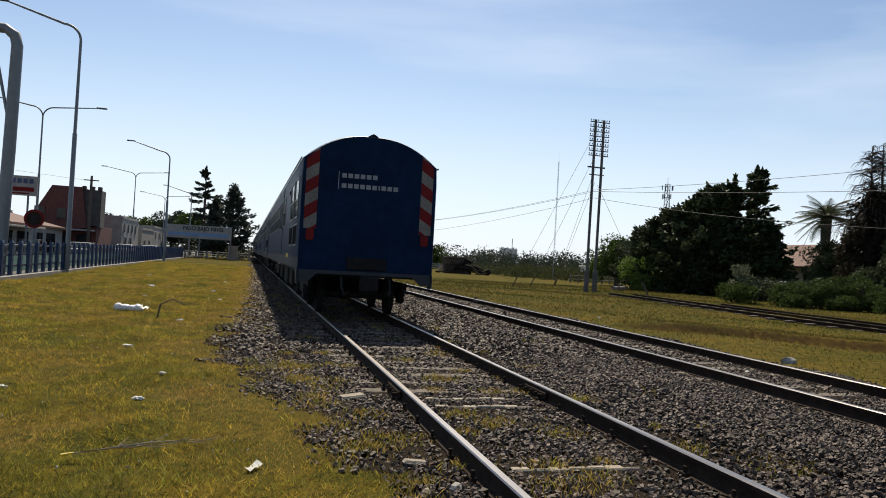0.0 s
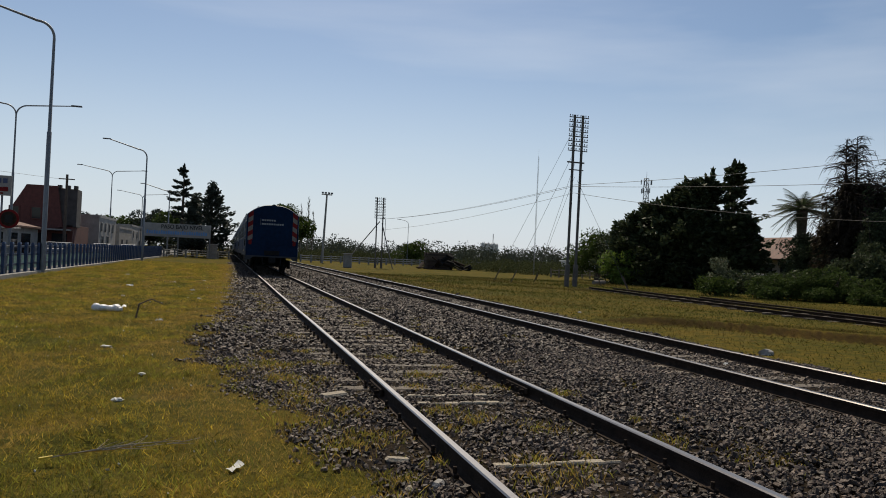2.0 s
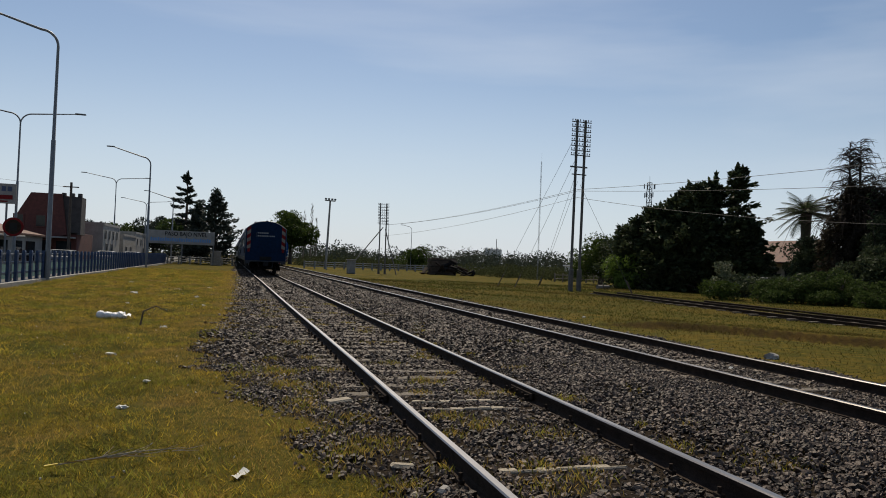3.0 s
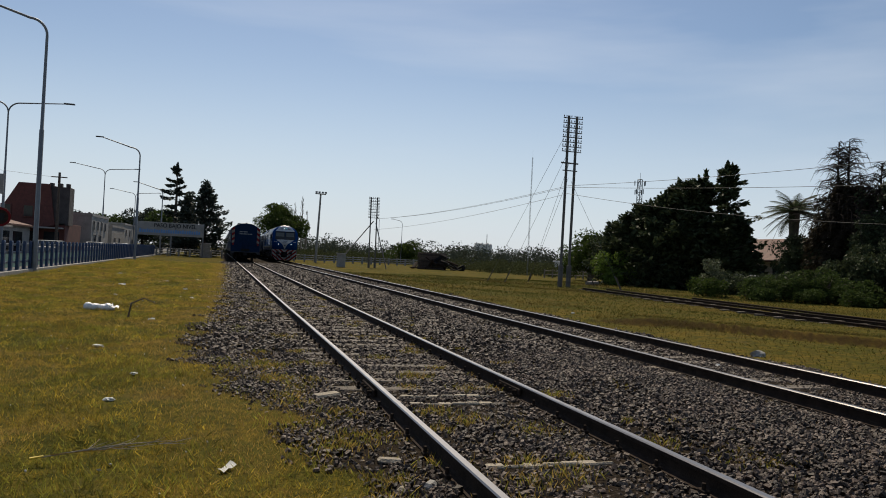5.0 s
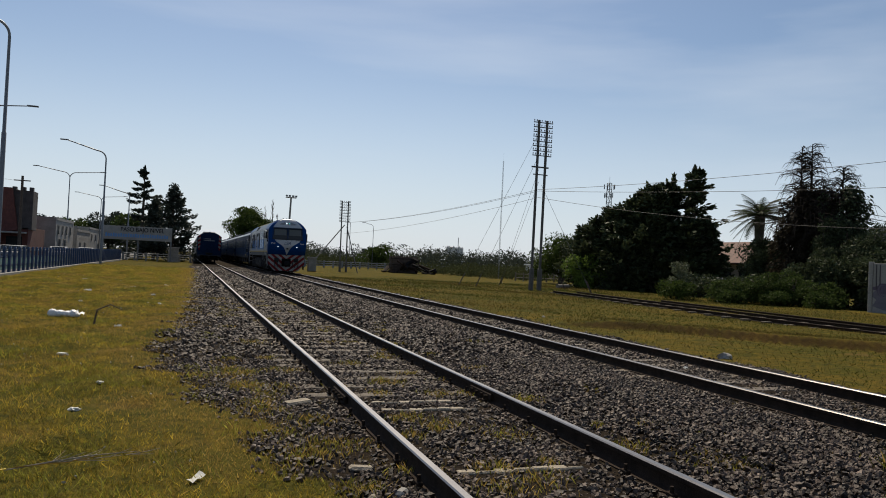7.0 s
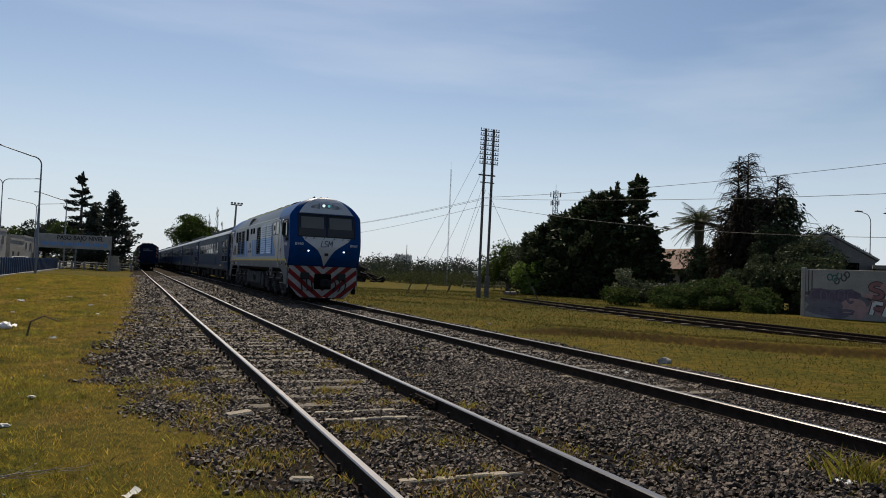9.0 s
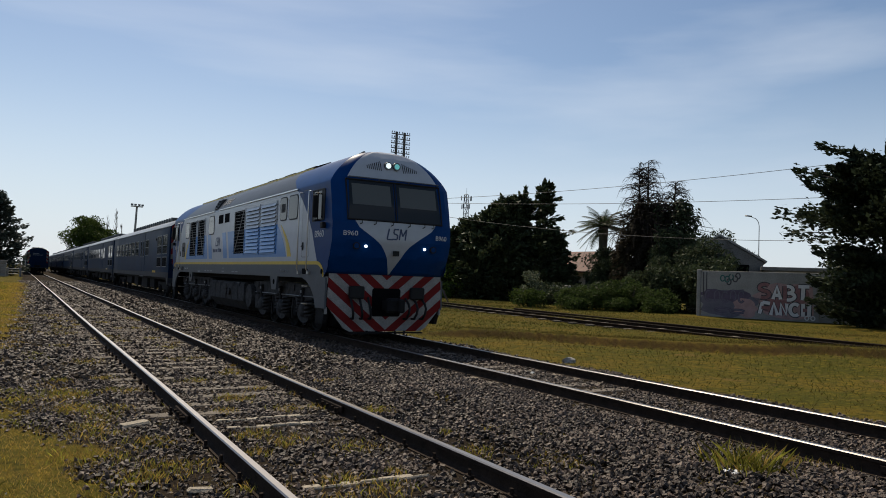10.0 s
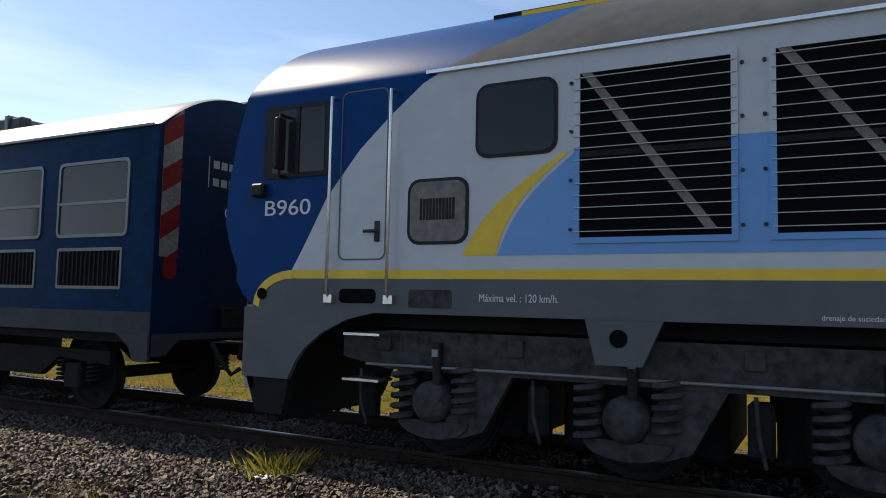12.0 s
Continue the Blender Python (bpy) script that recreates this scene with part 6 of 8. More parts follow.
def leader_boughs(x, y, h, low, reach, g, tiers, tilt=(0.05, 0.35), count=(5, 8), flat=0.34, deep=1.0, vary=(0.62, 1.12)):
    """Boughs round one stem at x, y; reach gives a bough's length for a height from 0 to 1."""
    out = []
    step = (h - low) / tiers
    for q in range(tiers):
        f = (q + g.uniform(0, 0.6)) / tiers
        k = int(g.integers(*count))
        a0 = g.uniform(0, 6.3)
        for j in range(k):
            a = a0 + 6.283 * j / k + g.normal(0, 0.3)
            z = low + (h - low) * f + g.normal(0, 0.25) * step
            L = max(reach(f) * g.uniform(*vary), 0.25)
            rise = g.uniform(*tilt) * L
            out.append((x, y, z, x + L * math.cos(a), y + L * math.sin(a), z + rise, flat * L + 0.15, deep * (0.10 * L + 0.22 * step)))
    # the pointed shoot at the top
    for k in range(4):
        out.append((x, y, h - 1.3 * step - 0.25 * k, x + g.normal(0, 0.12), y + g.normal(0, 0.12), h + 0.2 - 0.3 * k, 0.3, 0.2))
    return out


def bough_tree(label, x, y, stems, boughs, mat, per, size, seed, name, category="tree", hang=0.0, bark=None, core=(), core_size=0.5):
    """Stems as rows of x, y, height, radius; thin limbs run along every third bough."""
    t = thing(name, label, category, pose(x, y, float(ground_height(np.float64(x), np.float64(y)))))
    s = Shape()
    for sx, sy, h, r in stems:
        s.tube([(sx * 0.35, sy * 0.35, -0.1), (sx * 0.8, sy * 0.8, h * 0.3), (sx + 0.05, sy, h * 0.65), (sx, sy, h * 0.98)], [r * 1.3, r, r * 0.6, r * 0.12], 8)
    for b in boughs[::3]:
        mid = [(b[0] + b[3]) / 2, (b[1] + b[4]) / 2, (b[2] + b[5]) / 2 - 0.06]
        s.tube([b[0:3], mid, b[3:6]], [0.07, 0.04, 0.012], 5)
    s.make("trunk", bark or BARK, t, "", 60)
    part("crown", bough_mesh("crown", boughs, per, size, mat, seed, hang), t)
    if core:
        part("inner_crown", foliage_mesh("inner_crown", core, 60, core_size, mat, 0.0, seed + 7), t)
    return t


def core_of(boughs, every=4, k=0.5):
    return [(b[0] + 0.38 * (b[3] - b[0]), b[1] + 0.38 * (b[4] - b[1]), b[2] - 0.1, k, k, k) for b in boughs[::every]]


def build_trees():
    g = np.random.default_rng(11)
    # tall conifers behind the road fence
    cone = lambda r, p: lambda f: r * (1 - f) ** p
    bs = leader_boughs(0, 0, 14.4, 1.5, cone(5.0, 0.8), g, 15, (-0.15, 0.3), (4, 6), 0.22, 0.5, (0.45, 1.3))
    bough_tree("tall ragged dark conifer beside the level road", -7.2, 125, [(0, 0, 14.2, 0.28)], bs, LEAF_STREET_HAZE, 80, 0.45, 3, "conifer", core=core_of(bs, 8, 0.4))
    bs = leader_boughs(0, 0, 11.4, 0.6, cone(5.2, 0.7), g, 13, (0.0, 0.4), (5, 8), 0.35, 0.7, (0.5, 1.2))
    bough_tree("dense dark conifer behind the stone pillar", -2.6, 119, [(0, 0, 11.2, 0.3)], bs, LEAF_STREET_HAZE, 80, 0.5, 4, "conifer", core=core_of(bs, 3, 0.8))
    bs = leader_boughs(0, 0, 9.4, 0.8, cone(3.0, 0.7), g, 12, (0.0, 0.35), (5, 8), 0.35)
    bough_tree("slim dark conifer in the group", -5.2, 122, [(0, 0, 9.2, 0.22)], bs, LEAF_STREET_HAZE, 70, 0.45, 5, "conifer", core=core_of(bs, 3, 0.6))
    for i, (x, y, h, r) in enumerate(((-20, 150, 7.4, 4.2), (-14.5, 152, 8.8, 4.6), (-10.5, 146, 7.6, 3.6), (-27, 160, 7.5, 4.5), (-31, 100, 6.0, 2.5))):
        make_tree("broad dark street tree behind the houses", x, y, broad_clumps(r, r, 1.5, h, 34, r * 0.38, g), h * 0.7, 0.25, LEAF_STREET_HAZE if i % 2 else LEAF_HEDGE, 230, 0.5, seed=10 + i)
    # round tree past the end of the sidings
    make_tree("round leafy green tree beyond the trains", 13.0, 172, broad_clumps(6.3, 5.5, 2.6, 11.8, 52, 2.2, g), 8, 0.4, LEAF_GREEN, 360, 0.5, seed=21)
    for x, y, h in ((18.4, 180, 15.0), (16.8, 181, 13.4), (19.4, 178, 11.5)):
        t = thing("poplar", "leafless slender poplar beyond the tracks", "tree", pose(x, y, 0))
        s = Shape()
        s.tube([(0, 0, 0), (0.1, 0, h * 0.5), (0, 0.1, h)], [0.22, 0.13, 0.02], 6)
        for k in range(46):
            z = h * g.uniform(0.25, 0.95)
            a = g.uniform(0, 6.28)
            q = 1.1 * (1 - z / h) + 0.25
            s.tube([(0, 0, z), (q * 0.6 * math.cos(a), q * 0.6 * math.sin(a), z + q * 1.1), (q * 0.8 * math.cos(a), q * 0.8 * math.sin(a), z + q * 2.2)], [0.05, 0.035, 0.012], 4)
        s.make("trunk", BARE, t, "bare grey branches")
    # big cypress mass on the right
    # one old cypress with many leaders that step down to one side (along the line of sight's right: 0.8, -0.6)
    stems, bs = [], []
    for across, back, h, r, low, tiers, power in ((0.7, 0.0, 10.8, 3.5, 0.4, 12, 0.5), (-1.1, 0.8, 10.1, 3.4, 0.4, 11, 0.5), (-2.2, -0.6, 9.0, 3.6, 0.4, 12, 0.4), (-3.3, 1.2, 9.2, 3.0, 0.4, 12, 0.45),
                                                  (-4.4, -0.2, 8.1, 3.2, 0.3, 11, 0.35), (-5.6, 0.8, 7.4, 3.2, 0.3, 10, 0.35), (-7.2, 0.2, 6.2, 2.9, 0.3, 9, 0.35), (-8.4, 1.2, 5.2, 2.6, 0.3, 8, 0.35), (2.0, -0.8, 6.0, 2.3, 0.3, 9, 0.4),
                                                  (-2.4, -2.2, 6.6, 3.0, 0.2, 9, 0.35), (-5.0, -2.0, 5.6, 2.8, 0.2, 8, 0.35), (0.6, -2.4, 6.0, 2.8, 0.2, 9, 0.4)):
        lx, ly = 0.8 * across + 0.6 * back, -0.6 * across + 0.8 * back
        stems.append((lx, ly, h * 0.96, 0.26))
        top = h > 10
        bs += leader_boughs(lx, ly, h, low, lambda f, r=r, q=power: r * (1 - f) ** q, g, tiers, (-0.05, 0.28) if top else (0.0, 0.45), (5, 8), 0.3 if top else 0.45, 0.6 if top else 1.0, (0.5, 1.2))
    bough_tree("huge dark spreading cypress with many ragged leaders", 40.0, 53.0, stems, bs, LEAF_CEDAR, 62, 0.40, 31, "cypress_tree", core=core_of(bs, 3, 0.6), core_size=0.45)
    make_tree("rounded dark evergreen tree by the meadow", 38.5, 63.0, broad_clumps(4.6, 4.2, 0.4, 7.2, 40, 1.5, g), 5, 0.35, LEAF_CEDAR, 480, 0.26, seed=33, name="evergreen_tree")
    make_tree("rounded dark evergreen tree by the meadow", 37.5, 70.0, broad_clumps(4.2, 4.2, 0.3, 5.8, 36, 1.4, g), 4, 0.3, LEAF_GREEN, 420, 0.26, seed=34, name="evergreen_tree")
    make_tree("bright green bush at the trees' foot", 33.2, 57.5, broad_clumps(2.1, 1.8, 0.1, 2.9, 22, 0.75, g), 1.6, 0.08, LEAF_BUSH, 180, 0.26, "bush", 37, name="bush")
    make_tree("dark rounded shrub in the grass", 29.9, 40.2, broad_clumps(1.2, 1.0, 0.0, 1.25, 14, 0.6, g), 0.9, 0.06, LEAF_GREEN, 170, 0.18, "bush", 38, name="bush")
    make_tree("pale-leaved young shrub by the sidings", 31.2, 41.6, broad_clumps(0.8, 0.8, 0.4, 2.7, 14, 0.4, g), 2.2, 0.04, leafy("pale grey-green leaves", (0.11, 0.13, 0.08)), 90, 0.16, "bush", 39, name="bush")
    for i, (x, y, h) in enumerate(((32.8, 38.8, 1.5), (33.9, 36.9, 1.9), (34.6, 35.2, 1.8), (35.0, 33.4, 1.6), (31.9, 37.8, 0.7), (33.3, 37.7, 1.3), (34.9, 36.4, 2.1), (33.4, 35.6, 0.8), (34.4, 32.6, 0.8))):
        make_tree("tangled green hedge plants by the sidings", x, y, broad_clumps(1.3, 1.2, 0.0, h, 24, 0.42, g), h * 0.6, 0.05, LEAF_HEDGE, 150, 0.15, "bush", 40 + i, name="hedge_bush")
    # half-dead trees: bare drooping tops, brown hanging foliage low down, one dark living lobe
    for i, (x, y, h, bare, r, hung) in enumerate(((40.8, 41.2, 11.3, 7.4, 2.5, LEAF_DRY), (41.3, 40.8, 11.5, 8.2, 2.1, LEAF_DRY), (42.6, 39.3, 9.8, 8.2, 1.9, LEAF_CEDAR), (42.2, 40.6, 9.0, 7.6, 1.9, LEAF_DRY))):
        bs = []
        for q in range(76 if hung is LEAF_CEDAR else 80):
            z = 1.6 + (bare - 1.6) * g.uniform() ** 0.8
            a = g.uniform(0, 6.283)
            dome = math.sqrt(max(1 - ((z - 5.6) / 3.6) ** 2, 0.05)) if hung is LEAF_CEDAR else 0.45 + 0.55 * (1 - z / bare)
            L = r * dome * g.uniform(0.6, 1.15) + 0.2
            bs.append((0, 0, z, L * math.cos(a), L * math.sin(a), z - 0.1 * L, 0.45, 0.5))
        t = bough_tree("half-dead tree hung with brown creeper" if hung is LEAF_DRY else "dark living tree among the dead ones", x, y, [(0, 0, h, 0.17)], bs, hung, 110, 0.24, 50 + i, "dead_tree", hang=0.9, bark=BARE_DARK)
        s = Shape()
        for k in range(120):
            z = h * (0.42 + 0.56 * g.uniform())
            a = g.uniform(0, 6.283)
            L = ((h - z) * 0.46 + 0.4) * g.uniform(0.5, 1.2)
            tip = (L * math.cos(a), L * math.sin(a), z + 0.12 * L)
            end = (tip[0] * 1.22, tip[1] * 1.22, tip[2] - 0.55 * L * g.uniform(0.3, 1.2))
            s.tube([(0, 0, z - 0.05), (tip[0] * 0.5, tip[1] * 0.5, z + 0.22 * L), tip, end], [0.035, 0.028, 0.017, 0.008], 4)
            for q2 in range(4):
                c = a + g.normal(0, 0.6)
                q3 = g.uniform(0.4, 1.1)
                p0 = (tip[0] * q3, tip[1] * q3, z + 0.15 * L)
                s.tube([p0, (p0[0] + 0.35 * math.cos(c), p0[1] + 0.35 * math.sin(c), p0[2] - g.uniform(-0.15, 0.55))], [0.012, 0.006], 3)
        s.make("twig_crown", BARE_DARK, t, "bare drooping twigs")
    for i, (x, y) in enumerate(((41.0, 37.4), (43.6, 36.0), (40.2, 34.6))):
        make_tree("dark ivy-covered tree behind the wall", x, y, broad_clumps(2.2, 2.2, 0.2, 6.2 - i * 0.5, 30, 0.95, g), 4.5, 0.25, LEAF_CEDAR, 420, 0.22, seed=60 + i, name="ivy_tree")
    # cedars by the painted wall
    for i, (x, y, h, r, label) in enumerate(((37.2, 20.4, 8.9, 5.0, "broad dark layered cedar beside the painted wall"), (37.6, 14.6, 8.6, 4.4, "broad dark layered cedar behind the sidings"),
                                             (38.2, 8.2, 8.2, 4.4, "broad dark layered cedar behind the sidings"), (38.4, 2.0, 8.0, 4.0, "broad dark layered cedar behind the sidings"))):
        bs = leader_boughs(0, 0, h, 0.5, lambda f, r=r: r * (0.72 + 0.6 * f if f < 0.42 else math.sqrt(max(1 - ((f - 0.42) / 0.64) ** 2, 0.05))), g, 11, (0.02, 0.24), (7, 10), 0.28, 0.5, (0.55, 1.15))
        for ox, oy in ((0.9, 0.8), (-0.7, -0.9), (-1.6, 1.0)):
            bs += leader_boughs(ox, oy, h * 0.96, h * 0.55, lambda f, r=r: 0.5 * r * (1 - 0.7 * f), g, 4, (0.1, 0.4), (4, 6), 0.26, 0.45, (0.5, 1.25))
        bough_tree(label, x, y, [(0, 0, h, 0.35), (0.9, 0.8, h * 0.9, 0.2), (-0.7, -0.9, h * 0.88, 0.2)], bs, LEAF_DARK, 290 if i == 0 else 170 if i == 1 else 90, 0.27, 70 + i, "cedar_tree", core=core_of(bs, 2, 0.5), core_size=0.35)
    for i, (x, y, h) in enumerate(((38.5, 18.4, 5.0), (38.2, 13.8, 5.2), (39.0, 8.4, 5.0), (39.5, 22.6, 4.2), (37.4, 20.8, 3.4))):
        make_tree("dense dark evergreen shrub between the cedars", x, y, broad_clumps(2.6, 2.6, 0.1, h, 30, 1.1, g), 3, 0.2, LEAF_CEDAR, 260, 0.28, "tree", 80 + i, name="evergreen_tree")
    for i, (x, y, h) in enumerate(((35.0, 43.0, 1.5), (36.2, 40.6, 1.6), (41.9, 45.4, 4.8), (42.6, 46.3, 5.4), (43.4, 44.6, 4.6), (37.9, 37.6, 2.6), (38.0, 35.8, 4.2), (38.4, 33.4, 4.0), (37.6, 31.6, 3.6))):
        make_tree("dark shaded undergrowth along the gardens", x, y, broad_clumps(1.7, 1.7, 0.0, h, 26, 0.75, g), h * 0.6, 0.1, LEAF_CEDAR, 240, 0.24, "bush", 110 + i, name="bush")
    # palm
    t = thing("palm_tree", "feather palm with grey-green drooping fronds", "palm tree", pose(42.9, 47.4, 0))
    Shape().tube([(0, 0, -0.1), (0.1, 0, 2), (0.05, 0.05, 4.4), (0, 0, 6.6)], [0.42, 0.36, 0.34, 0.42], 9).make("trunk", BARK, t, "", 60)
    for k in range(40):
        a = 6.283 * k / 20 + g.normal(0, 0.1)
        e = g.uniform(0.15, 1.4) if k % 4 else g.uniform(-0.6, 0.3)
        L = g.uniform(2.0, 2.7)
        pts = []
        for q in range(8):
            f = q / 7
            pts.append(Vector((math.cos(a) * L * f * math.cos(e * (1 - 0.4 * f)), math.sin(a) * L * f * math.cos(e * (1 - 0.4 * f)), 6.6 + L * f * math.sin(e) - 0.95 * f * f)))
        s = Shape().tube(pts, [0.03] * 4 + [0.015] * 4, 4)
        side = Vector((-math.sin(a), math.cos(a), 0))
        for q in range(26):
            f = 0.12 + 0.86 * q / 25
            i = min(int(f * 7), 6)
            p = pts[i].lerp(pts[i + 1], f * 7 - i)
            d = (pts[i + 1] - pts[i]).normalized()
            for sg in (-1, 1):
                l = 0.62 * math.sin(math.pi * min(f * 0.9 + 0.08, 1)) + 0.12
                tip = p + side * sg * l * 0.75 + d * l * 0.45 + Vector((0, 0, -0.32 * l))
                s.add([p - d * 0.032, p + d * 0.032, tip], [(0, 1, 2)])
        s.make("frond", LEAF_PALM, t)
    # far tree line with haze in its leaf colour, and scrub in the distance
    clumps = []
    for k in range(520):
        az = radians(g.uniform(4.5, 62))
        d = g.uniform(210, 330)
        h = g.uniform(3.0, 7.2) * (1.25 if g.uniform() < 0.12 else 1)
        clumps.append((d * math.sin(az), d * math.cos(az), h * 0.42, g.uniform(2.5, 6), g.uniform(2.5, 6), h * 0.62))
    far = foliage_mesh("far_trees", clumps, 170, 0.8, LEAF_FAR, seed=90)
    tagged(new("far_trees", far), "belt of distant trees along the horizon, haze in their leaf colour", "trees", kind="stuff")
    clumps = []
    for k in range(200):
        az = radians(g.uniform(-24, -3))
        d = g.uniform(230, 300)
        clumps.append((d * math.sin(az), d * math.cos(az), 2, g.uniform(3, 6), g.uniform(3, 6), g.uniform(2, 4.5)))
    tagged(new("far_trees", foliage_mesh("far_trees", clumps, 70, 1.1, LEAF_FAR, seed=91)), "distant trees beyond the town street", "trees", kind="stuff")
    clumps = []
    for k in range(240):
        x = g.uniform(14, 44)
        y = 134 + (x - 14) * 0.5 + g.uniform(0, 30)
        h = g.uniform(0.7, 2.6)
        clumps.append((x, y, h * 0.4, g.uniform(1, 2.6), g.uniform(1, 2.6), h * 0.6))
    for k in range(170):
        x, y = g.uniform(33, 60), g.uniform(80, 130)
        h = g.uniform(0.5, 2.0)
        clumps.append((x, y, h * 0.4, g.uniform(1, 2.2), g.uniform(1, 2.2), h * 0.6))
    tagged(new("scrub", foliage_mesh("scrub", clumps, 190, 0.26, LEAF_SCRUB, seed=92)), "green scrub beyond the crossing fence", "scrub", kind="stuff")
    make_tree("single round roadside bush", 34.0, 139, broad_clumps(3.2, 3, 0.2, 4.6, 24, 1.2, g), 2.6, 0.15, LEAF_GREEN, 120, 0.45, "bush", 95, name="bush")


build_trees()


# ---- telegraph poles, masts, lamps, wires ----
def telegraph_pole(x, y, h, arms, label, lean=0.0, spread=0.62, pair=0.62, thick=0.085):
    t = thing("telegraph_pole", label, "telegraph pole", pose(x, y, 0, 0, lean, 0))
    for s in (-1, 1):
        p = Shape()
        xx = s * pair / 2
        p.box(xx - thick, xx + thick, -0.05, 0.05, 0, h, c=0.015)
        p.box(xx - thick * 1.7, xx + thick * 1.7, -0.12, 0.12, -0.1, h * 0.13, c=0.03)
        p.make("post", POLE_RAIL, t, "dark steel rail post")
    for k in range(arms):
        z = h - 0.18 - 0.33 * k
        a = Shape().box(-pair / 2 - spread, pair / 2 + spread, -0.07, -0.055 + 0.03, z - 0.03, z + 0.03)
        arm = a.make("crossarm", POLE_RAIL, t)
        for xx in (-pair / 2 - spread * 0.9, -pair / 2 - spread * 0.45, -0.12, 0.12, pair / 2 + spread * 0.45, pair / 2 + spread * 0.9):
            ins = Shape().tube([(xx, -0.05, z + 0.03), (xx, -0.05, z + 0.09), (xx, -0.05, z + 0.10), (xx, -0.05, z + 0.19)], [0.014, 0.014, 0.04, 0.028], 7)
            ins.make("insulator", CERAMIC, arm, "", 60)
    return t


tp = telegraph_pole(22.75, 46.3, 11.9, 8, "tall twin-post telegraph pole with eight insulator arms in the meadow", 0.45, 0.42, 0.62)
Shape().box(-0.75, 0.55, -0.08, -0.03, 8.55, 8.65).make("crossarm", POLE_RAIL, tp)
Shape().box(-0.6, 0.5, -0.08, -0.03, 8.05, 8.12).make("crossarm", POLE_RAIL, tp)
tp2 = telegraph_pole(17.4, 87.0, 8.5, 8, "shorter twin-post telegraph pole with a strut by the crossing fence", -0.5, 0.28, 0.75, 0.07)
Shape().tube([(0.0, 0, 5.6), (-3.6, -2.0, 1.5)], 0.07, 6).make("strut", POLE_RAIL, tp2, "slanting strut", 60)
Shape().tube([(0.3, 0, 5.4), (1.0, -3.6, 0.0)], 0.06, 6).make("strut", POLE_RAIL, tp2, "slanting strut", 60)
Shape().tube([(0.35, 0, 6.2), (0.7, 0, 5.9), (0.72, 0, 2.0)], 0.03, 6).make("cable_pipe", GALV, tp2, "", 60)


def sagging(a, b, sag, n=24):
    a, b = Vector(a), Vector(b)
    return [a.lerp(b, i / n) + Vector((0, 0, -sag * 4 * (i / n) * (1 - i / n))) for i in range(n + 1)]


def wire(name, label, a, b, sag, r=0.012, mat=None):
    ob = Shape().tube(sagging(a, b, sag), r, 5).make(name, mat or POLE_RAIL, None, label, 60)
    return tagged(ob, category="wire", group="wires")


WIRE = material("bare aluminium wire", (0.45, 0.45, 0.46), 0.45, 0.6, 0.9, 1.1)
for za, end, sag in ((7.05, (35.24, 22.85, 8.52), 0.35), (6.95, (35.25, 22.83, 6.82), 0.3), (6.5, (35.26, 22.81, 5.09), 0.75)):
    wire("overhead_wire", "thin sagging overhead wire between two poles", (22.7, 46.3, za), (17.4, 87.0, 5.9 if za > 6.9 else 4.6), 0.4)
    far_end = Vector((22.7, 46.3, za)).lerp(Vector(end), 1.35)
    wire("overhead_wire", "thin overhead wire across the meadow", (22.7, 46.3, za), far_end, sag * 1.4, 0.014)
for top, foot in (((22.7, 46.3, 11.3), (19.4, 52.5, 0)), ((22.7, 46.3, 9.6), (20.4, 51.5, 0)), ((22.7, 46.3, 8.6), (24.5, 56.5, 0)), ((22.7, 46.3, 7.6), (26.5, 60.8, 0)), ((22.9, 46.3, 7.4), (25.6, 43.5, 0))):
    w = Shape().tube([top, foot], 0.011, 5)
    a, b = Vector(foot), Vector(top)
    q = b - a
    w.tube([a, a + q * (1.1 / q.length)], 0.045, 6)
    tagged(w.make("guy_wire", POLE_RAIL, None, "taut guy wire with a turnbuckle at its foot", 60), category="wire", group="guy wires")

# lattice mast and telecom tower
def lattice(name, label, x, y, h, w, bays, r, antennas=0):
    t = thing(name, label, "mast", pose(x, y, 0))
    s = Shape()
    cs = [(w * math.cos(2.094 * k), w * math.sin(2.094 * k)) for k in range(3)]
    for cx, cy in cs:
        s.tube([(cx, cy, 0), (cx * 0.7, cy * 0.7, h)], r, 5)
    for b in range(bays):
        f0, f1 = b / bays, (b + 1) / bays
        for k in range(3):
            (ax, ay), (bx, by) = cs[k], cs[(k + 1) % 3]
            m0, m1 = 1 - 0.3 * f0, 1 - 0.3 * f1
            s.tube([(ax * m0, ay * m0, h * f0), (bx * m1, by * m1, h * f1)], r * 0.6, 4)
            s.tube([(ax * m1, ay * m1, h * f1), (bx * m1, by * m1, h * f1)], r * 0.6, 4)
    s.make("lattice", GALV, t, "grey steel lattice")
    for k in range(antennas):
        a = 6.283 * k / antennas
        q = Shape()
        for z in (h - 1.6 - 3.4 * (k % 2),):
            q.box(w * 1.35 * math.cos(a) - 0.15, w * 1.35 * math.cos(a) + 0.15, w * 1.35 * math.sin(a) - 0.15, w * 1.35 * math.sin(a) + 0.15, z - 0.9, z + 1.0, c=0.04)
        q.make("antenna", GALV, t, "grey panel antenna")
    Shape().tube([(0, 0, h), (0, 0, h + h * 0.07)], r * 0.5, 4).make("lightning_rod", GALV, t)
    return t


lattice("guyed_mast", "thin guyed lattice mast in the meadow", 35.7, 82.6, 14.4, 0.09, 34, 0.010)
lattice("telecom_tower", "distant steel telecom tower with panel antennas", 157.0, 255.5, 36.5, 1.5, 14, 0.14, 9)

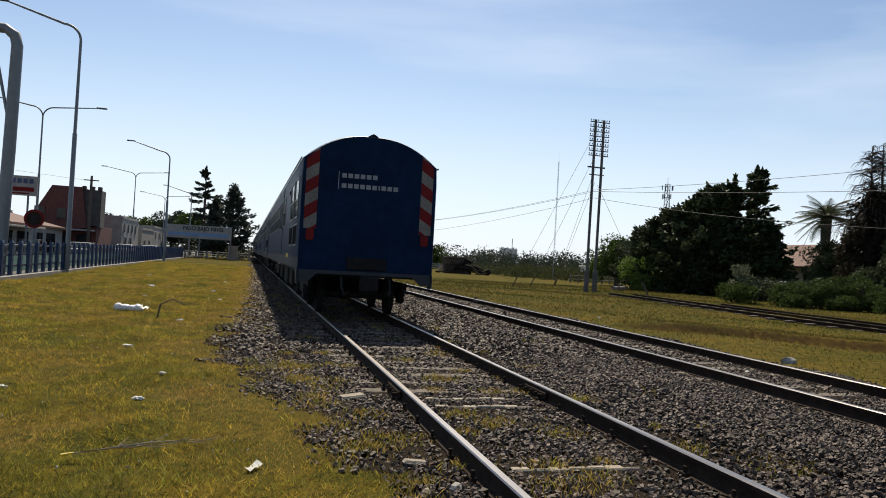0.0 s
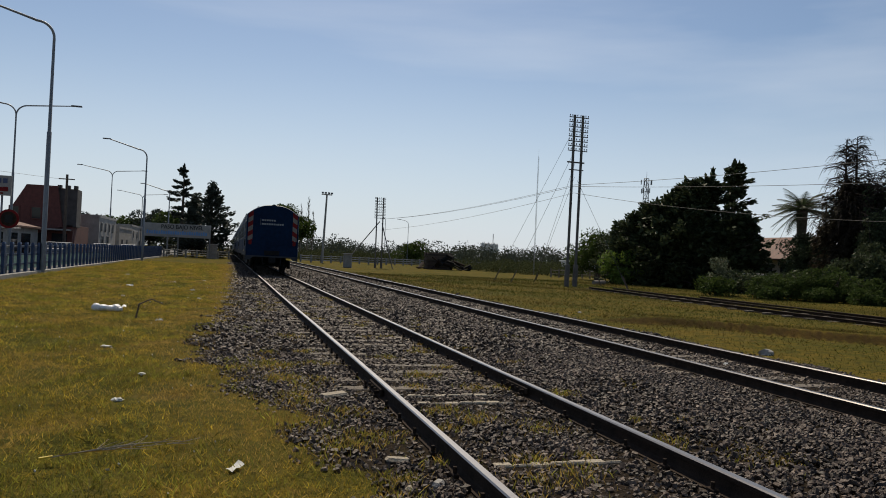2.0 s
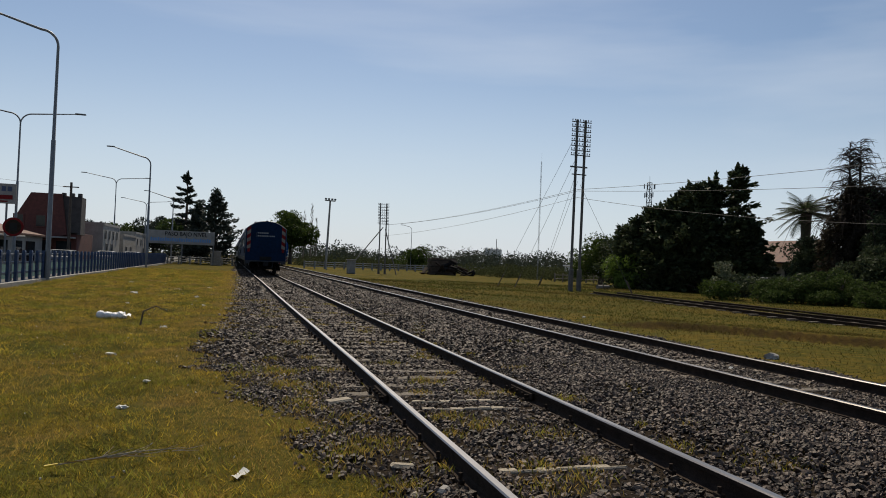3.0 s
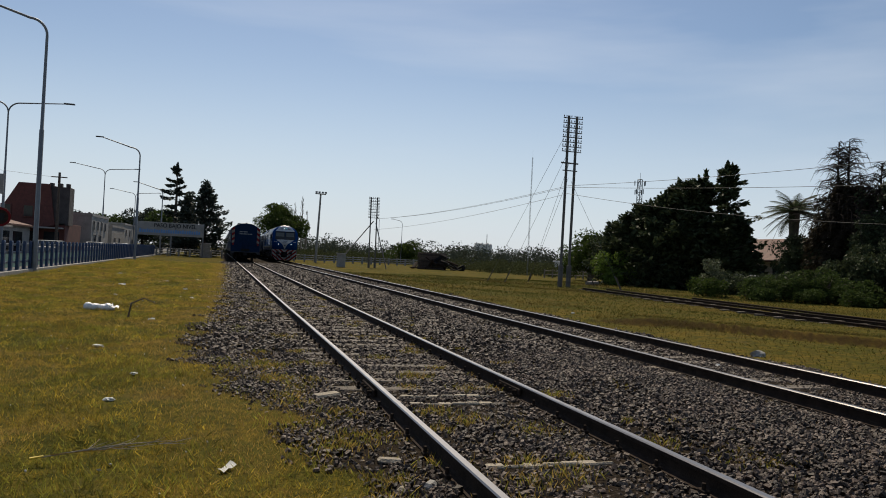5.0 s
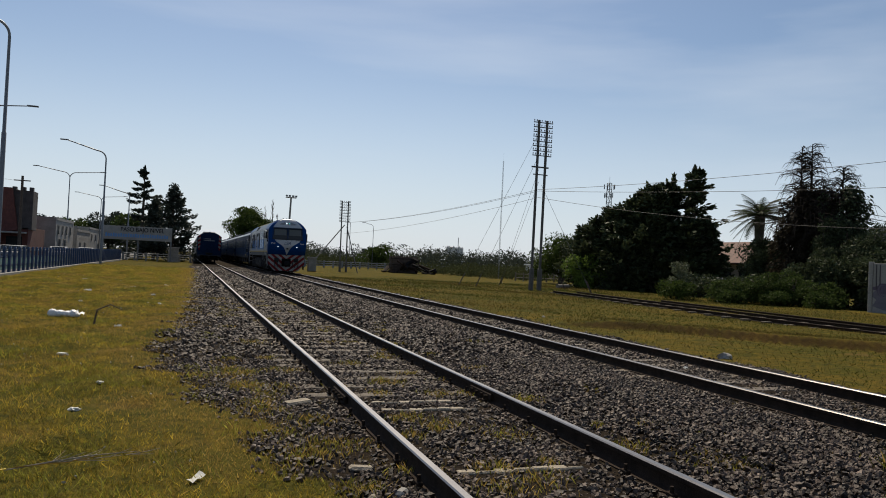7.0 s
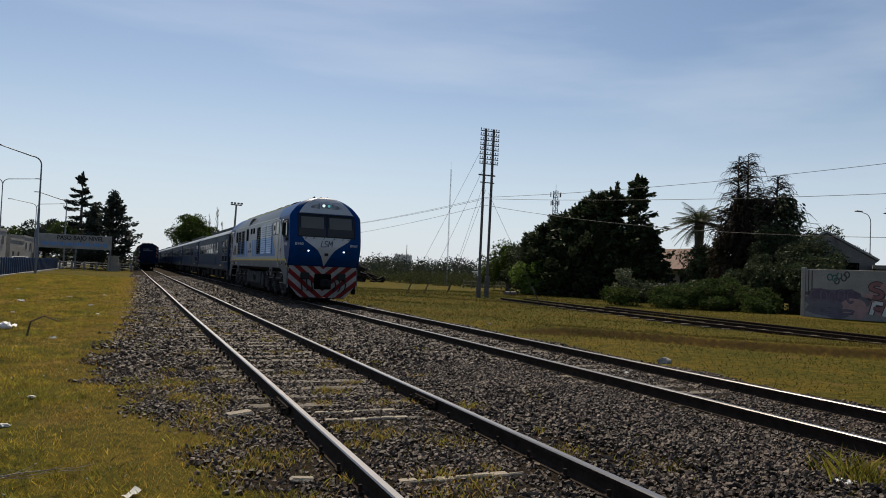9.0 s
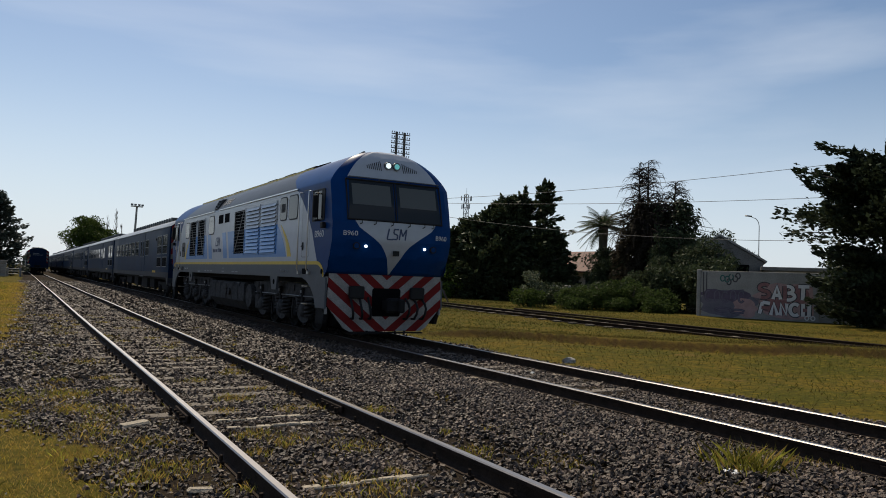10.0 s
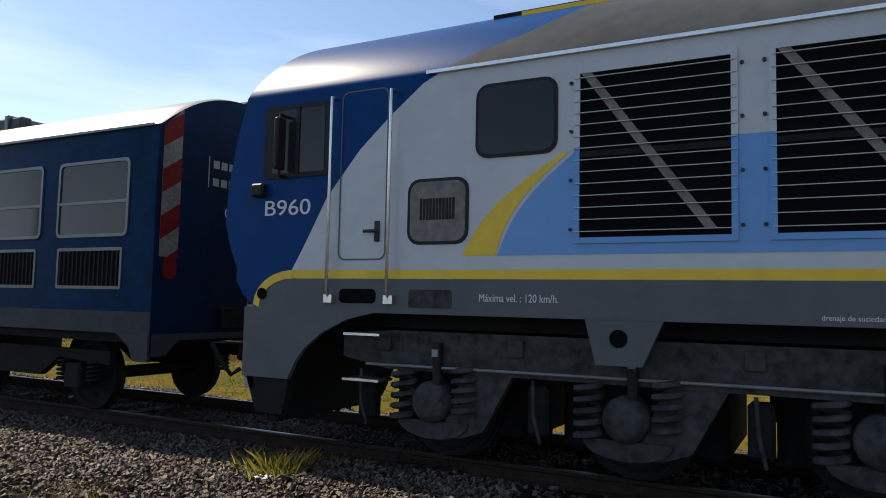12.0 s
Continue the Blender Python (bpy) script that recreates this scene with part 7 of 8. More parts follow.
lm = thing("light_mast", "grey concrete light mast with a flat floodlight crown", "light mast", pose(13.9, 113.0, 0, 0, 1.6, 0))
Shape().tube([(0, 0, 0), (0, 0, 10.4)], [0.19, 0.13], 10).make("shaft", CONCRETE, lm, "", 60)
cr = Shape().box(-0.8, 0.8, -0.35, 0.35, 10.4, 10.52, c=0.03)
for x in (-0.7, -0.25, 0.25, 0.7):
    cr.box(x - 0.16, x + 0.16, -0.5, -0.2, 10.55, 10.8, c=0.03)
cr.make("crown", GALV, lm, "flat lamp platform")


def street_lamp(label, x, y, h, arms, r=0.1):
    """arms: rows of reach in x and rise; one arm turns the top over, two make a Y."""
    t = thing("street_lamp", label, "street lamp", pose(x, y, 0), group="street lamps")
    Shape().tube([(0, 0, 0), (0, 0, h * 0.6), (0, 0, h * 0.6 + 0.02), (0, 0, h)], [r * 0.95, r * 0.88, r * 0.68, r * 0.52], 9).make("post", GALV, t, "", 60)
    Shape().box(-0.2, 0.2, -0.2, 0.2, 0, 0.04).make("base_plate", GALV, t)
    for reach, rise in arms:
        pts = []
        for i in range(9):
            a = radians(90 * i / 8)
            pts.append((math.copysign(0.75, reach) * (1 - math.cos(a)), 0, h + 0.75 * math.sin(a)))
        pts.append((reach, 0, h + 0.75 + rise))
        Shape().tube(pts, [r * 0.5] * 9 + [r * 0.36], 8).make("arm", GALV, t, "curved lamp arm", 60)
        d = math.copysign(1, reach)
        Shape().box(*sorted((reach - d * 0.1, reach + d * 0.62)), -0.12, 0.12, h + 0.72 + rise, h + 0.82 + rise, c=0.03).make("lamp_head", SKIRT_GREY, t, "flat dark lamp head")
    return t


TALL = "tall galvanised street lamp with one curved arm, by the blue fence"
for y, h, lx in ((38.9, 11.2, -8.42), (75.0, 9.8, -7.75), (111.0, 8.6, -8.2)):
    street_lamp(TALL, lx, y, h, [(-3.3, 0.75)], 0.12)
FORK = "forked galvanised street lamp with two arms in the road"
for y, h in ((58.5, 10.3), (104.0, 10.2), (140, 9.6)):
    street_lamp(FORK, -14.8, y, h, [(-3.6, 0.5), (3.6, 0.25)], 0.1)
street_lamp("small distant street lamp with a short arm", 33.0, 137, 7.6, [(-1.6, 0.2)], 0.08)
street_lamp("small distant street lamp with a short arm", 56.0, 42.0, 7.2, [(-1.2, 0.1)], 0.06)

pt = thing("gantry_post", "thick grey pipe gantry post with a bent top", "gantry", pose(-9.55, 32.8, 0))
Shape().tube([(0, 0, 0), (0.1, 0, 5), (0.15, 0, 9.2), (0.05, 0, 9.6), (-0.3, 0, 9.85), (-4.5, 0, 9.9)], [0.24, 0.24, 0.22, 0.22, 0.2, 0.18], 12).make("pipe", GALV, pt, "", 60)
Shape().tube([(0, 0, 6.2), (-0.8, 0, 9.8)], 0.06, 6).make("brace", GALV, pt)

sg = thing("road_sign", "round red-rimmed traffic sign on a thin post", "road sign", pose(-9.3, 36.4, 0))
Shape().tube([(0, 0, 0), (0, 0, 2.8)], 0.035, 8).make("post", GALV, sg)
Shape().tube([(0, -0.03, 2.45), (0, -0.045, 2.45)], 0.42, 20).make("rim", RED, sg, "red sign rim")
# white face given a dark colour for its back-lit shade
Shape().tube([(0, -0.046, 2.45), (0, -0.05, 2.45)], 0.32, 20).make("face", RUST, sg, "white sign face coloured dark for shade")
Shape().box(-0.14, 0.16, -0.056, -0.051, 2.28, 2.62).make("symbol", BLACK, sg)
up = Shape().tube([(-15.2, 78.6, 0), (-15.2, 78.6, 8.0)], [0.16, 0.11], 8)
up.box(-15.9, -14.5, 78.5, 78.6, 7.5, 7.6)
tagged(up.make("utility_pole", BARK, None, "wooden utility pole by the houses", 60), category="utility pole")
wire("street_wire", "thin street wire above the houses", (-15.2, 78.6, 7.5), (-40, 40, 8.5), 0.5)


# ---- the blue fence along the road, and the crossing fence ----
def build_fence():
    t = thing("road_fence", "blue-painted post and rail fence on a low kerb", "fence")
    k = Shape().box(-8.75, -8.42, -6, 108, -0.15, 0.16, c=0.02)
    k.make("kerb", CONCRETE, t, "pale concrete kerb")
    post = Shape().prism([(-0.06, 0.1), (0.06, 0.1), (0.06, 1.33), (0.04, 1.40), (-0.04, 1.40), (-0.06, 1.33)], "y", -0.11, 0.11).mesh("fence_post", FENCE_BLUE)
    y = -6.0
    while y < 107.5:
        part("fence_post", post, t, "", pose(-8.58, y, 0.05))
        y += 1.15
    for z in (0.50, 0.92, 1.27):
        Shape().box(-8.74, -8.645, -6, 108, z - 0.045, z + 0.045, c=0.01).make("fence_rail", COACH_ROOF, t, "pale fence rail")
    t2 = thing("crossing_fence", "pale blue-grey post and rail fence across the meadow", "fence")
    a, b = Vector((10.6, 112.0, 0)), Vector((46.0, 128.0, 0))
    n = 22
    pst = Shape().box(-0.12, 0.12, -0.1, 0.1, 0, 1.15, c=0.02).mesh("fence_post", GALV)
    for i in range(n + 1):
        part("fence_post", pst, t2, "", Matrix.Translation(a.lerp(b, i / n)))
    for z in (0.35, 0.68, 1.0):
        Shape().tube([a + Vector((0, 0, z)), b + Vector((0, 0, z))], 0.06, 6).make("fence_rail", GALV, t2, "", 60)
    t3 = thing("crossing_fence", "grey post and rail fence beside the stone pillar", "fence")
    a, b = Vector((-8.4, 108.0, 0)), Vector((0.2, 110.0, 0))
    for i in range(7):
        part("fence_post", pst, t3, "", Matrix.Translation(a.lerp(b, i / 6)))
    for z in (0.35, 0.68, 1.0):
        Shape().tube([a + Vector((0, 0, z)), b + Vector((0, 0, z))], 0.05, 6).make("fence_rail", GALV, t3, "", 60)


build_fence()
p = Shape()
for k in range(6):
    p.box(-2.7 + 0.03 * (k % 2), -1.35 - 0.02 * (k % 2), 107.6, 108.6, 0.32 * k, 0.32 * k + 0.31, c=0.03)
p.box(-2.8, -1.25, 107.5, 108.7, 1.92, 2.05, c=0.03)
tagged(p.make("stone_pillar", CONCRETE, None, "squat grey stone block pillar at the crossing"), category="pillar")
p = Shape()
p.box(12.75, 13.65, 83.5, 84.3, 0, 1.5, c=0.04)
p.box(12.68, 13.72, 83.42, 84.38, 1.5, 1.62, c=0.03)
tagged(p.make("stone_pillar", CONCRETE, None, "squat concrete block beside the telegraph pole"), category="pillar")

# road, far kerb and green parapet beyond the fence
tagged(Shape().box(-23, -8.8, -60, 400, -0.4, 0.02).make("road", ASPHALT, None, "grey worn asphalt street"), category="road", kind="structure")
tagged(Shape().box(-10.6, -10.35, -6, 104, 0.0, 0.75, c=0.02).make("parapet", GREEN_WALL, None, "low pale green ramp parapet"), category="parapet", kind="structure")
tagged(Shape().box(-27, -23, -60, 400, -0.4, 0.12, c=0.03).make("pavement", CONCRETE, None, "concrete pavement before the houses"), category="pavement", kind="structure")

# height gantry with its banner over the underpass
t = thing("banner_gantry", "white banner gantry over the underpass road", "gantry")
Shape().box(-10.9, -2.3, 105.9, 106.05, 2.75, 4.55, c=0.02).make("banner", PLASTER, t, "weathered white banner board")
for x in (-10.8, -6.5, -2.4):
    Shape().tube([(x, 106.2, 0), (x, 106.2, 4.6)], 0.1, 8).make("post", GALV, t, "", 60)
lettering("banner_text", "PASO BAJO NIVEL", 0.78, BLACK, t, pose(-6.0, 105.88, 4.1, 90, 0, 0), 5.4, "dark capital letters", bold=0.012)
bars = Shape()
for k in range(26):
    bars.box(-10.5 + 0.3 * k, -10.5 + 0.3 * k + 0.2, 105.885, 105.895, 3.1, 3.1 + (0.42 if k % 3 else 0.5))
bars.make("banner_bars", SKY_BLUE, t, "row of pale blue bars")


# ---- houses along the street ----
def window_on(t, x, y0, y1, z0, z1, glass=None):
    """A window in a wall that faces the rails (+x)."""
    w = Shape()
    for a, b, c, d in ((y0, y1, z0 - 0.08, z0), (y0, y1, z1, z1 + 0.08), (y0 - 0.08, y0, z0, z1), (y1, y1 + 0.08, z0, z1)):
        w.box(x - 0.02, x + 0.08, a, b, c, d)
    f = w.make("window", CONCRETE, t)
    Shape().box(x + 0.005, x + 0.012, y0, y1, z0, z1).make("pane", glass or GLASS, f)


def block_house(label, x0, x1, y0, y1, h, wall, windows, name="house", parapet=0.3):
    t = thing(name, label, "house")
    Shape().box(x0, x1, y0, y1, 0, h, c=0.02).make("wall", wall, t)
    r = Shape()
    for a, b, c, d in ((x0, x1, y0 - 0.05, y0 + 0.2), (x0, x1, y1 - 0.2, y1 + 0.05), (x0 - 0.05, x0 + 0.2, y0 + 0.2, y1 - 0.2), (x1 - 0.2, x1 + 0.05, y0 + 0.2, y1 - 0.2)):
        r.box(a, b, c, d, h, h + parapet)
    r.make("parapet", PLASTER, t)
    for y, z, w, q in windows:
        window_on(t, x1, y - w / 2, y + w / 2, z, z + q)
        # and in the wall that faces down the street
    n = Shape()
    for k in range(2):
        xa = x0 + (x1 - x0) * (0.25 + 0.4 * k)
        n.box(xa, xa + 0.9, y0 - 0.012, y0 - 0.004, 1.0, 2.2)
    n.make("pane", GLASS, t)
    return t


def build_street():
    # steep red chalet with a brick chimney block
    t = thing("chalet", "steep dark-red chalet house with a sooty chimney block", "house")
    Shape().box(-22.0, -15.3, 83, 92, 0, 3.2, c=0.02).make("wall", BRICK_RED, t, "red brick walls")
    rf = Shape().prism([(-22.6, 1.6), (-19.6, 7.1), (-16.8, 7.1), (-16.2, 3.0), (-22.0, 1.4)], "y", 82.6, 92.4)
    rf.make("roof", ROOF_RED, t, "steep dark red tiled roof")
    Shape().box(-16.9, -15.0, 83.0, 85.4, 3.0, 6.9, c=0.03).make("chimney", CHIMNEY_STONE, t, "square sooty stone chimney")
    for x in (-16.7, -15.9, -15.2):
        Shape().box(x - 0.18, x + 0.18, 82.95, 83.5, 6.9, 7.25, c=0.02).make("chimney_pot", CHIMNEY_STONE, t)
    for x in (-20.6, -18.6):
        f = Shape().box(x - 0.5, x + 0.5, 82.5, 82.62, 3.6, 4.9, c=0.02).make("dormer_window", ROOF_RED, t)
        Shape().box(x - 0.4, x + 0.4, 82.49, 82.497, 3.7, 4.8).make("pane", GLASS, f)
    Shape().box(-21.5, -15.4, 81.6, 83.0, 2.6, 2.75, c=0.02).make("canopy", PLASTER, t, "white canopy over the entrance")
    for k in range(3):
        Shape().box(-21.0 + 1.9 * k, -19.6 + 1.9 * k, 82.97, 82.995, 0.5, 2.3).make("shop_window", GLASS, t)
    block_house("flat-roofed white two-storey shop house", -24, -14.6, 94.5, 108, 4.5, PLASTER, [(96, 2.9, 0.9, 1.0), (99, 2.9, 0.9, 1.0), (102, 2.9, 0.9, 1.0), (105, 2.9, 0.9, 1.0), (97, 0.4, 1.6, 1.9), (101, 0.4, 1.6, 1.9)])
    block_house("low grey flat-roofed house", -24, -14.4, 110, 124, 3.6, CONCRETE, [(113, 0.9, 1.2, 1.2), (118, 0.9, 1.2, 1.2)])
    block_house("white flat-roofed house at the street's end", -26, -15.0, 128, 146, 4.4, PLASTER, [(131, 2.6, 0.9, 1.0), (136, 2.6, 0.9, 1.0), (140, 0.7, 1.3, 1.4)])
    # long shop row with a tiled lean-to and canopy
    t = thing("shop_row", "low shop row with a clay-tiled lean-to roof and white canopy", "shop")
    Shape().box(-26, -17.8, 50, 80, 0, 2.7, c=0.02).make("wall", PLASTER, t)
    Shape().prism([(-26.2, 4.6), (-17.3, 2.6), (-17.3, 2.75), (-26.2, 4.8)], "y", 49.5, 80.3).make("roof", ROOF_ORANGE, t, "clay-tiled sloping roof")
    Shape().box(-17.8, -16.4, 52, 68, 2.35, 2.5, c=0.02).make("canopy", PLASTER, t, "white street canopy")
    for k in range(6):
        Shape().box(-17.795, -17.78, 52 + 4.4 * k, 55.2 + 4.4 * k, 0.3, 2.1).make("shop_window", GLASS, t)
    # shop board on posts: name and lines of writing as bars
    t = thing("shop_board", "white shop board with dark and red bars on two posts", "sign")
    Shape().box(-17.2, -14.7, 57.9, 58.05, 4.55, 5.95, c=0.02).make("board", PLASTER, t)
    for x in (-16.6, -15.3):
        Shape().tube([(x, 58.1, 0), (x, 58.1, 4.6)], 0.07, 7).make("post", GALV, t)
    b = Shape()
    for k in range(5):
        b.box(-16.75 + 0.38 * k, -16.75 + 0.38 * k + 0.27, 57.88, 57.893, 5.42, 5.75)
    b.make("name_bars", NAVY, t)
    Shape().box(-17.0, -14.9, 57.88, 57.893, 4.85, 5.15).make("red_bar", RED, t)
    Shape().box(-16.6, -15.2, 57.88, 57.893, 4.66, 4.76).make("red_bar", RED, t)


build_street()


def small_car(label, x, y, turn, paint):
    t = thing("parked_car", label, "car", pose(x, y, 0.02, 0, 0, turn), group="parked cars")
    body = [(-2.0, 0.35), (-2.05, 0.75), (-1.9, 0.92), (-1.05, 0.98), (-0.45, 1.42), (0.95, 1.45), (1.55, 1.02), (2.0, 0.9), (2.05, 0.4)]
    Shape().prism([(a, b) for a, b in body], "x", -0.82, 0.82).make("body", paint, t)
    for s in (-1, 1):
        Shape().prism([(-0.9, 1.0), (-0.4, 1.36), (0.9, 1.38), (1.35, 1.02)], "x", *sorted((s * 0.822, s * 0.828))).make("side_window", GLASS, t)
        for y0 in (-1.25, 1.3):
            w = Shape().tube([(s * 0.66, y0, 0.31), (s * 0.84, y0, 0.31)], 0.31, 16).make("wheel", BLACK, t, "", 50)
            Shape().tube([(s * 0.84, y0, 0.31), (s * 0.85, y0, 0.31)], 0.19, 12).make("rim", ALU, w)
    for a, b in (((-1.05, 0.99), (-0.45, 1.41)), ((1.55, 1.03), (0.96, 1.44))):
        s = Shape()
        d = 0.012 if a[0] > 0 else -0.012
        s.add([(-0.7, a[0] + d, a[1] + 0.008), (0.7, a[0] + d, a[1] + 0.008), (0.62, b[0] + d, b[1] + 0.008), (-0.62, b[0] + d, b[1] + 0.008)], [(0, 1, 2, 3)])
        s.make("windscreen", GLASS, t)


small_car("white parked hatchback by the shops", -13.2, 88, 4, WHITE)
small_car("silver parked hatchback by the shops", -12.8, 64, -3, ALU)
small_car("white car in the far street", -12.0, 100, 2, WHITE)

# ---- right-hand houses and the painted wall ----
t = thing("tiled_house", "white house with a clay-tiled hipped roof behind the trees", "house")
Shape().box(47.5, 53, 53, 60, 0, 3.0, c=0.02).make("wall", PLASTER, t)
Shape().prism([(47.0, 2.9), (50.2, 5.0), (53.6, 2.9), (53.6, 2.75), (47.0, 2.75)], "y", 52.5, 60.6).make("roof", ROOF_ORANGE, t, "orange clay-tiled roof")
for k in range(3):
    Shape().box(47.485, 47.495, 53.6 + 2.2 * k, 54.8 + 2.2 * k, 1.0, 2.2).make("pane", GLASS, t)
tagged(Shape().box(37.5, 37.7, 36, 48, 0, 1.5, c=0.02).make("garden_wall", PLASTER, None, "low white garden wall behind the hedge"), category="wall")

OLD_RENDER = material("sooty old render", (0.20, 0.19, 0.175), 0.95, 0, 0.6, 1.3, 1.5, 15, 0.4)
t = thing("gabled_shed", "grey gabled building behind the painted wall", "building", pose(42.6, 34.7, 0, 0, 0, -51))
Shape().prism([(-2.5, 0), (2.5, 0), (2.5, 3.6), (-0.3, 5.3), (-2.5, 4.2)], "y", 0, 7).make("wall", OLD_RENDER, t, "sooty gable wall")
Shape().prism([(-2.7, 4.15), (-0.3, 5.35), (2.7, 3.55), (2.75, 3.67), (-0.3, 5.5), (-2.7, 4.3)], "y", -0.15, 7.1).make("roof", CONCRETE, t, "grey gabled roof")
Shape().box(0.2, 1.6, -0.012, -0.004, 2.9, 3.4).make("vent_opening", OPENING_SHADE, t)
t = thing("low_annex", "low flat-roofed white annex behind the painted wall", "building", pose(44.6, 30.0, 0, 0, 0, -51))
Shape().box(-2.4, 2.6, 0, 5, 0, 3.0, c=0.02).make("wall", PLASTER, t)
Shape().box(-2.6, 2.8, -0.2, 5.2, 3.0, 3.25, c=0.02).make("roof", OLD_RENDER, t, "dark flat roof edge")


WALL_A, WALL_B = Vector((35.3, 30.4, 0)), Vector((38.1, 24.7, 0))
wall_way = (WALL_B - WALL_A).normalized()
wall_len = (WALL_B - WALL_A).length
wall_turn = math.degrees(math.atan2(wall_way.y, wall_way.x))
pw = thing("painted_wall", "old white wall covered with grey and pink graffiti", "wall", Matrix.Translation(WALL_A) @ pose(0, 0, 0, 0, 0, wall_turn))
Shape().box(0, wall_len, 0, 0.22, 0, 2.72, c=0.015).make("wall_panel", PLASTER, pw, "stained plaster")
Shape().box(-0.22, 0.0, -0.05, 0.26, 0, 2.8, c=0.02).make("pier", PLASTER, pw)
Shape().box(wall_len, wall_len + 8, 0.05, 0.22, 0, 1.9, c=0.02).make("wall_panel", CONCRETE, pw)
SPRAY = {"grey": material("grey spray paint", (0.13, 0.12, 0.15), 0.7, 0, 0.75, 1.2, 3, 20, 0.05), "pink": material("faded pink spray paint", (0.36, 0.23, 0.22), 0.7, 0, 0.8, 1.2, 3, 20, 0.05),
         "dark": material("black spray paint", (0.05, 0.045, 0.05), 0.7), "white": material("white spray paint", (0.66, 0.65, 0.64), 0.7, 0, 0.85, 1.1), "teal": material("teal spray paint", (0.02, 0.10, 0.09), 0.7),
         "plum": material("plum spray paint", (0.10, 0.075, 0.115), 0.7, 0, 0.7, 1.25, 3, 20, 0.05), "rose": material("dull rose spray paint", (0.26, 0.12, 0.12), 0.7, 0, 0.7, 1.2, 3, 20, 0.05)}


def spray(points, width, mat, lift):
    s = Shape()
    pts = [Vector((x, z)) for x, z in points]
    rows = []
    for i, q in enumerate(pts):
        d = (pts[min(i + 1, len(pts) - 1)] - pts[max(i - 1, 0)])
        d = d.normalized() if d.length else Vector((1, 0))
        o = Vector((-d.y, d.x)) * width / 2
        rows.append([(q.x + o.x, -lift, q.y + o.y), (q.x - o.x, -lift, q.y - o.y)])
    s.grid(rows)
    s.make("graffiti", mat, pw, "painted graffiti")


def loop(cx, cz, rx, rz, a0=0, a1=360, n=14):
    return [(cx + rx * math.cos(radians(a0 + (a1 - a0) * i / n)), cz + rz * math.sin(radians(a0 + (a1 - a0) * i / n))) for i in range(n + 1)]


def blob(cx, cz, rx, rz, mat, lift, seed):
    g = np.random.default_rng(seed)
    pts = [(cx + rx * math.cos(a) * k, cz + rz * math.sin(a) * k) for a, k in zip(np.linspace(0, 6.283, 18)[:-1], g.uniform(0.78, 1.12, 17))]
    Shape().prism(pts, "y", -lift, -lift + 0.002).make("graffiti", mat, pw, "painted graffiti")


blob(1.55, 0.85, 1.75, 0.85, SPRAY["grey"], 0.004, 1)
blob(0.75, 1.35, 0.7, 0.35, SPRAY["plum"], 0.0045, 12)
blob(2.0, 1.3, 0.8, 0.4, SPRAY["plum"], 0.0046, 5)
blob(2.5, 0.6, 0.7, 0.55, SPRAY["pink"], 0.0048, 9)
# smeared low letters on the older half
for i, (cx, cz, r1, r2, a0, a1) in enumerate(((0.45, 1.25, 0.16, 0.3, 60, 300), (0.95, 1.25, 0.16, 0.32, -30, 260), (1.4, 1.2, 0.18, 0.3, 40, 330), (1.85, 1.3, 0.16, 0.3, -60, 220), (2.3, 1.25, 0.16, 0.32, 30, 320), (1.3, 0.45, 0.45, 0.12, 0, 300), (2.1, 0.4, 0.4, 0.1, 10, 330))):
    spray(loop(cx, cz, r1, r2, a0, a1), 0.13, SPRAY["plum"], 0.007)
    spray(loop(cx, cz, r1, r2, a0, a1), 0.05, SPRAY["grey"], 0.009)
for x in (0.16, 0.34):
    spray([(x, 2.65), (x, 1.9), (x + 0.02, 1.3)], 0.06, SPRAY["dark"], 0.006)
# teal tag near the top
for k, (cx, cz) in enumerate(((1.25, 2.3), (1.5, 2.25), (1.72, 2.38), (1.95, 2.28), (1.6, 2.1), (2.1, 2.45))):
    spray(loop(cx, cz, 0.12, 0.17, 50 * k, 50 * k + 320), 0.07, SPRAY["teal" if k < 3 else "dark"], 0.009)
# two rows of swollen white letters edged in black
blob(4.65, 1.15, 1.75, 1.1, SPRAY["pink"], 0.004, 3)
blob(4.2, 0.8, 0.7, 0.5, SPRAY["rose"], 0.0055, 4)
blob(5.3, 1.5, 0.6, 0.5, SPRAY["rose"], 0.0056, 6)
STROKES = (loop(3.55, 1.82, 0.28, 0.2, 40, 200, 8) + loop(3.5, 1.45, 0.3, 0.2, 90, -120, 8), [(4.0, 1.2), (4.2, 1.95), (4.4, 1.2)], [(4.05, 1.42), (4.35, 1.42)],
           loop(4.75, 1.75, 0.28, 0.2, 100, -90, 8), loop(4.78, 1.38, 0.34, 0.2, 90, -100, 8), [(4.62, 1.95), (4.62, 1.2)], [(5.3, 1.95), (5.85, 1.95)], [(5.55, 1.95), (5.52, 1.2)],
           [(3.45, 1.0), (3.3, 0.35)], [(3.45, 1.0), (3.85, 0.95)], [(3.4, 0.7), (3.75, 0.68)], [(3.9, 0.3), (4.05, 0.98), (4.25, 0.3)], [(4.4, 0.3), (4.42, 0.95), (4.7, 0.35), (4.72, 0.98)],
           loop(5.15, 0.65, 0.26, 0.32, 50, 310, 10), [(5.55, 0.3), (5.55, 1.0)], [(5.55, 0.65), (5.85, 0.65)], [(5.85, 0.3), (5.87, 0.98)])
for i, line in enumerate(STROKES):
    spray(line, 0.29, SPRAY["dark"], 0.007 + 0.0002 * i)
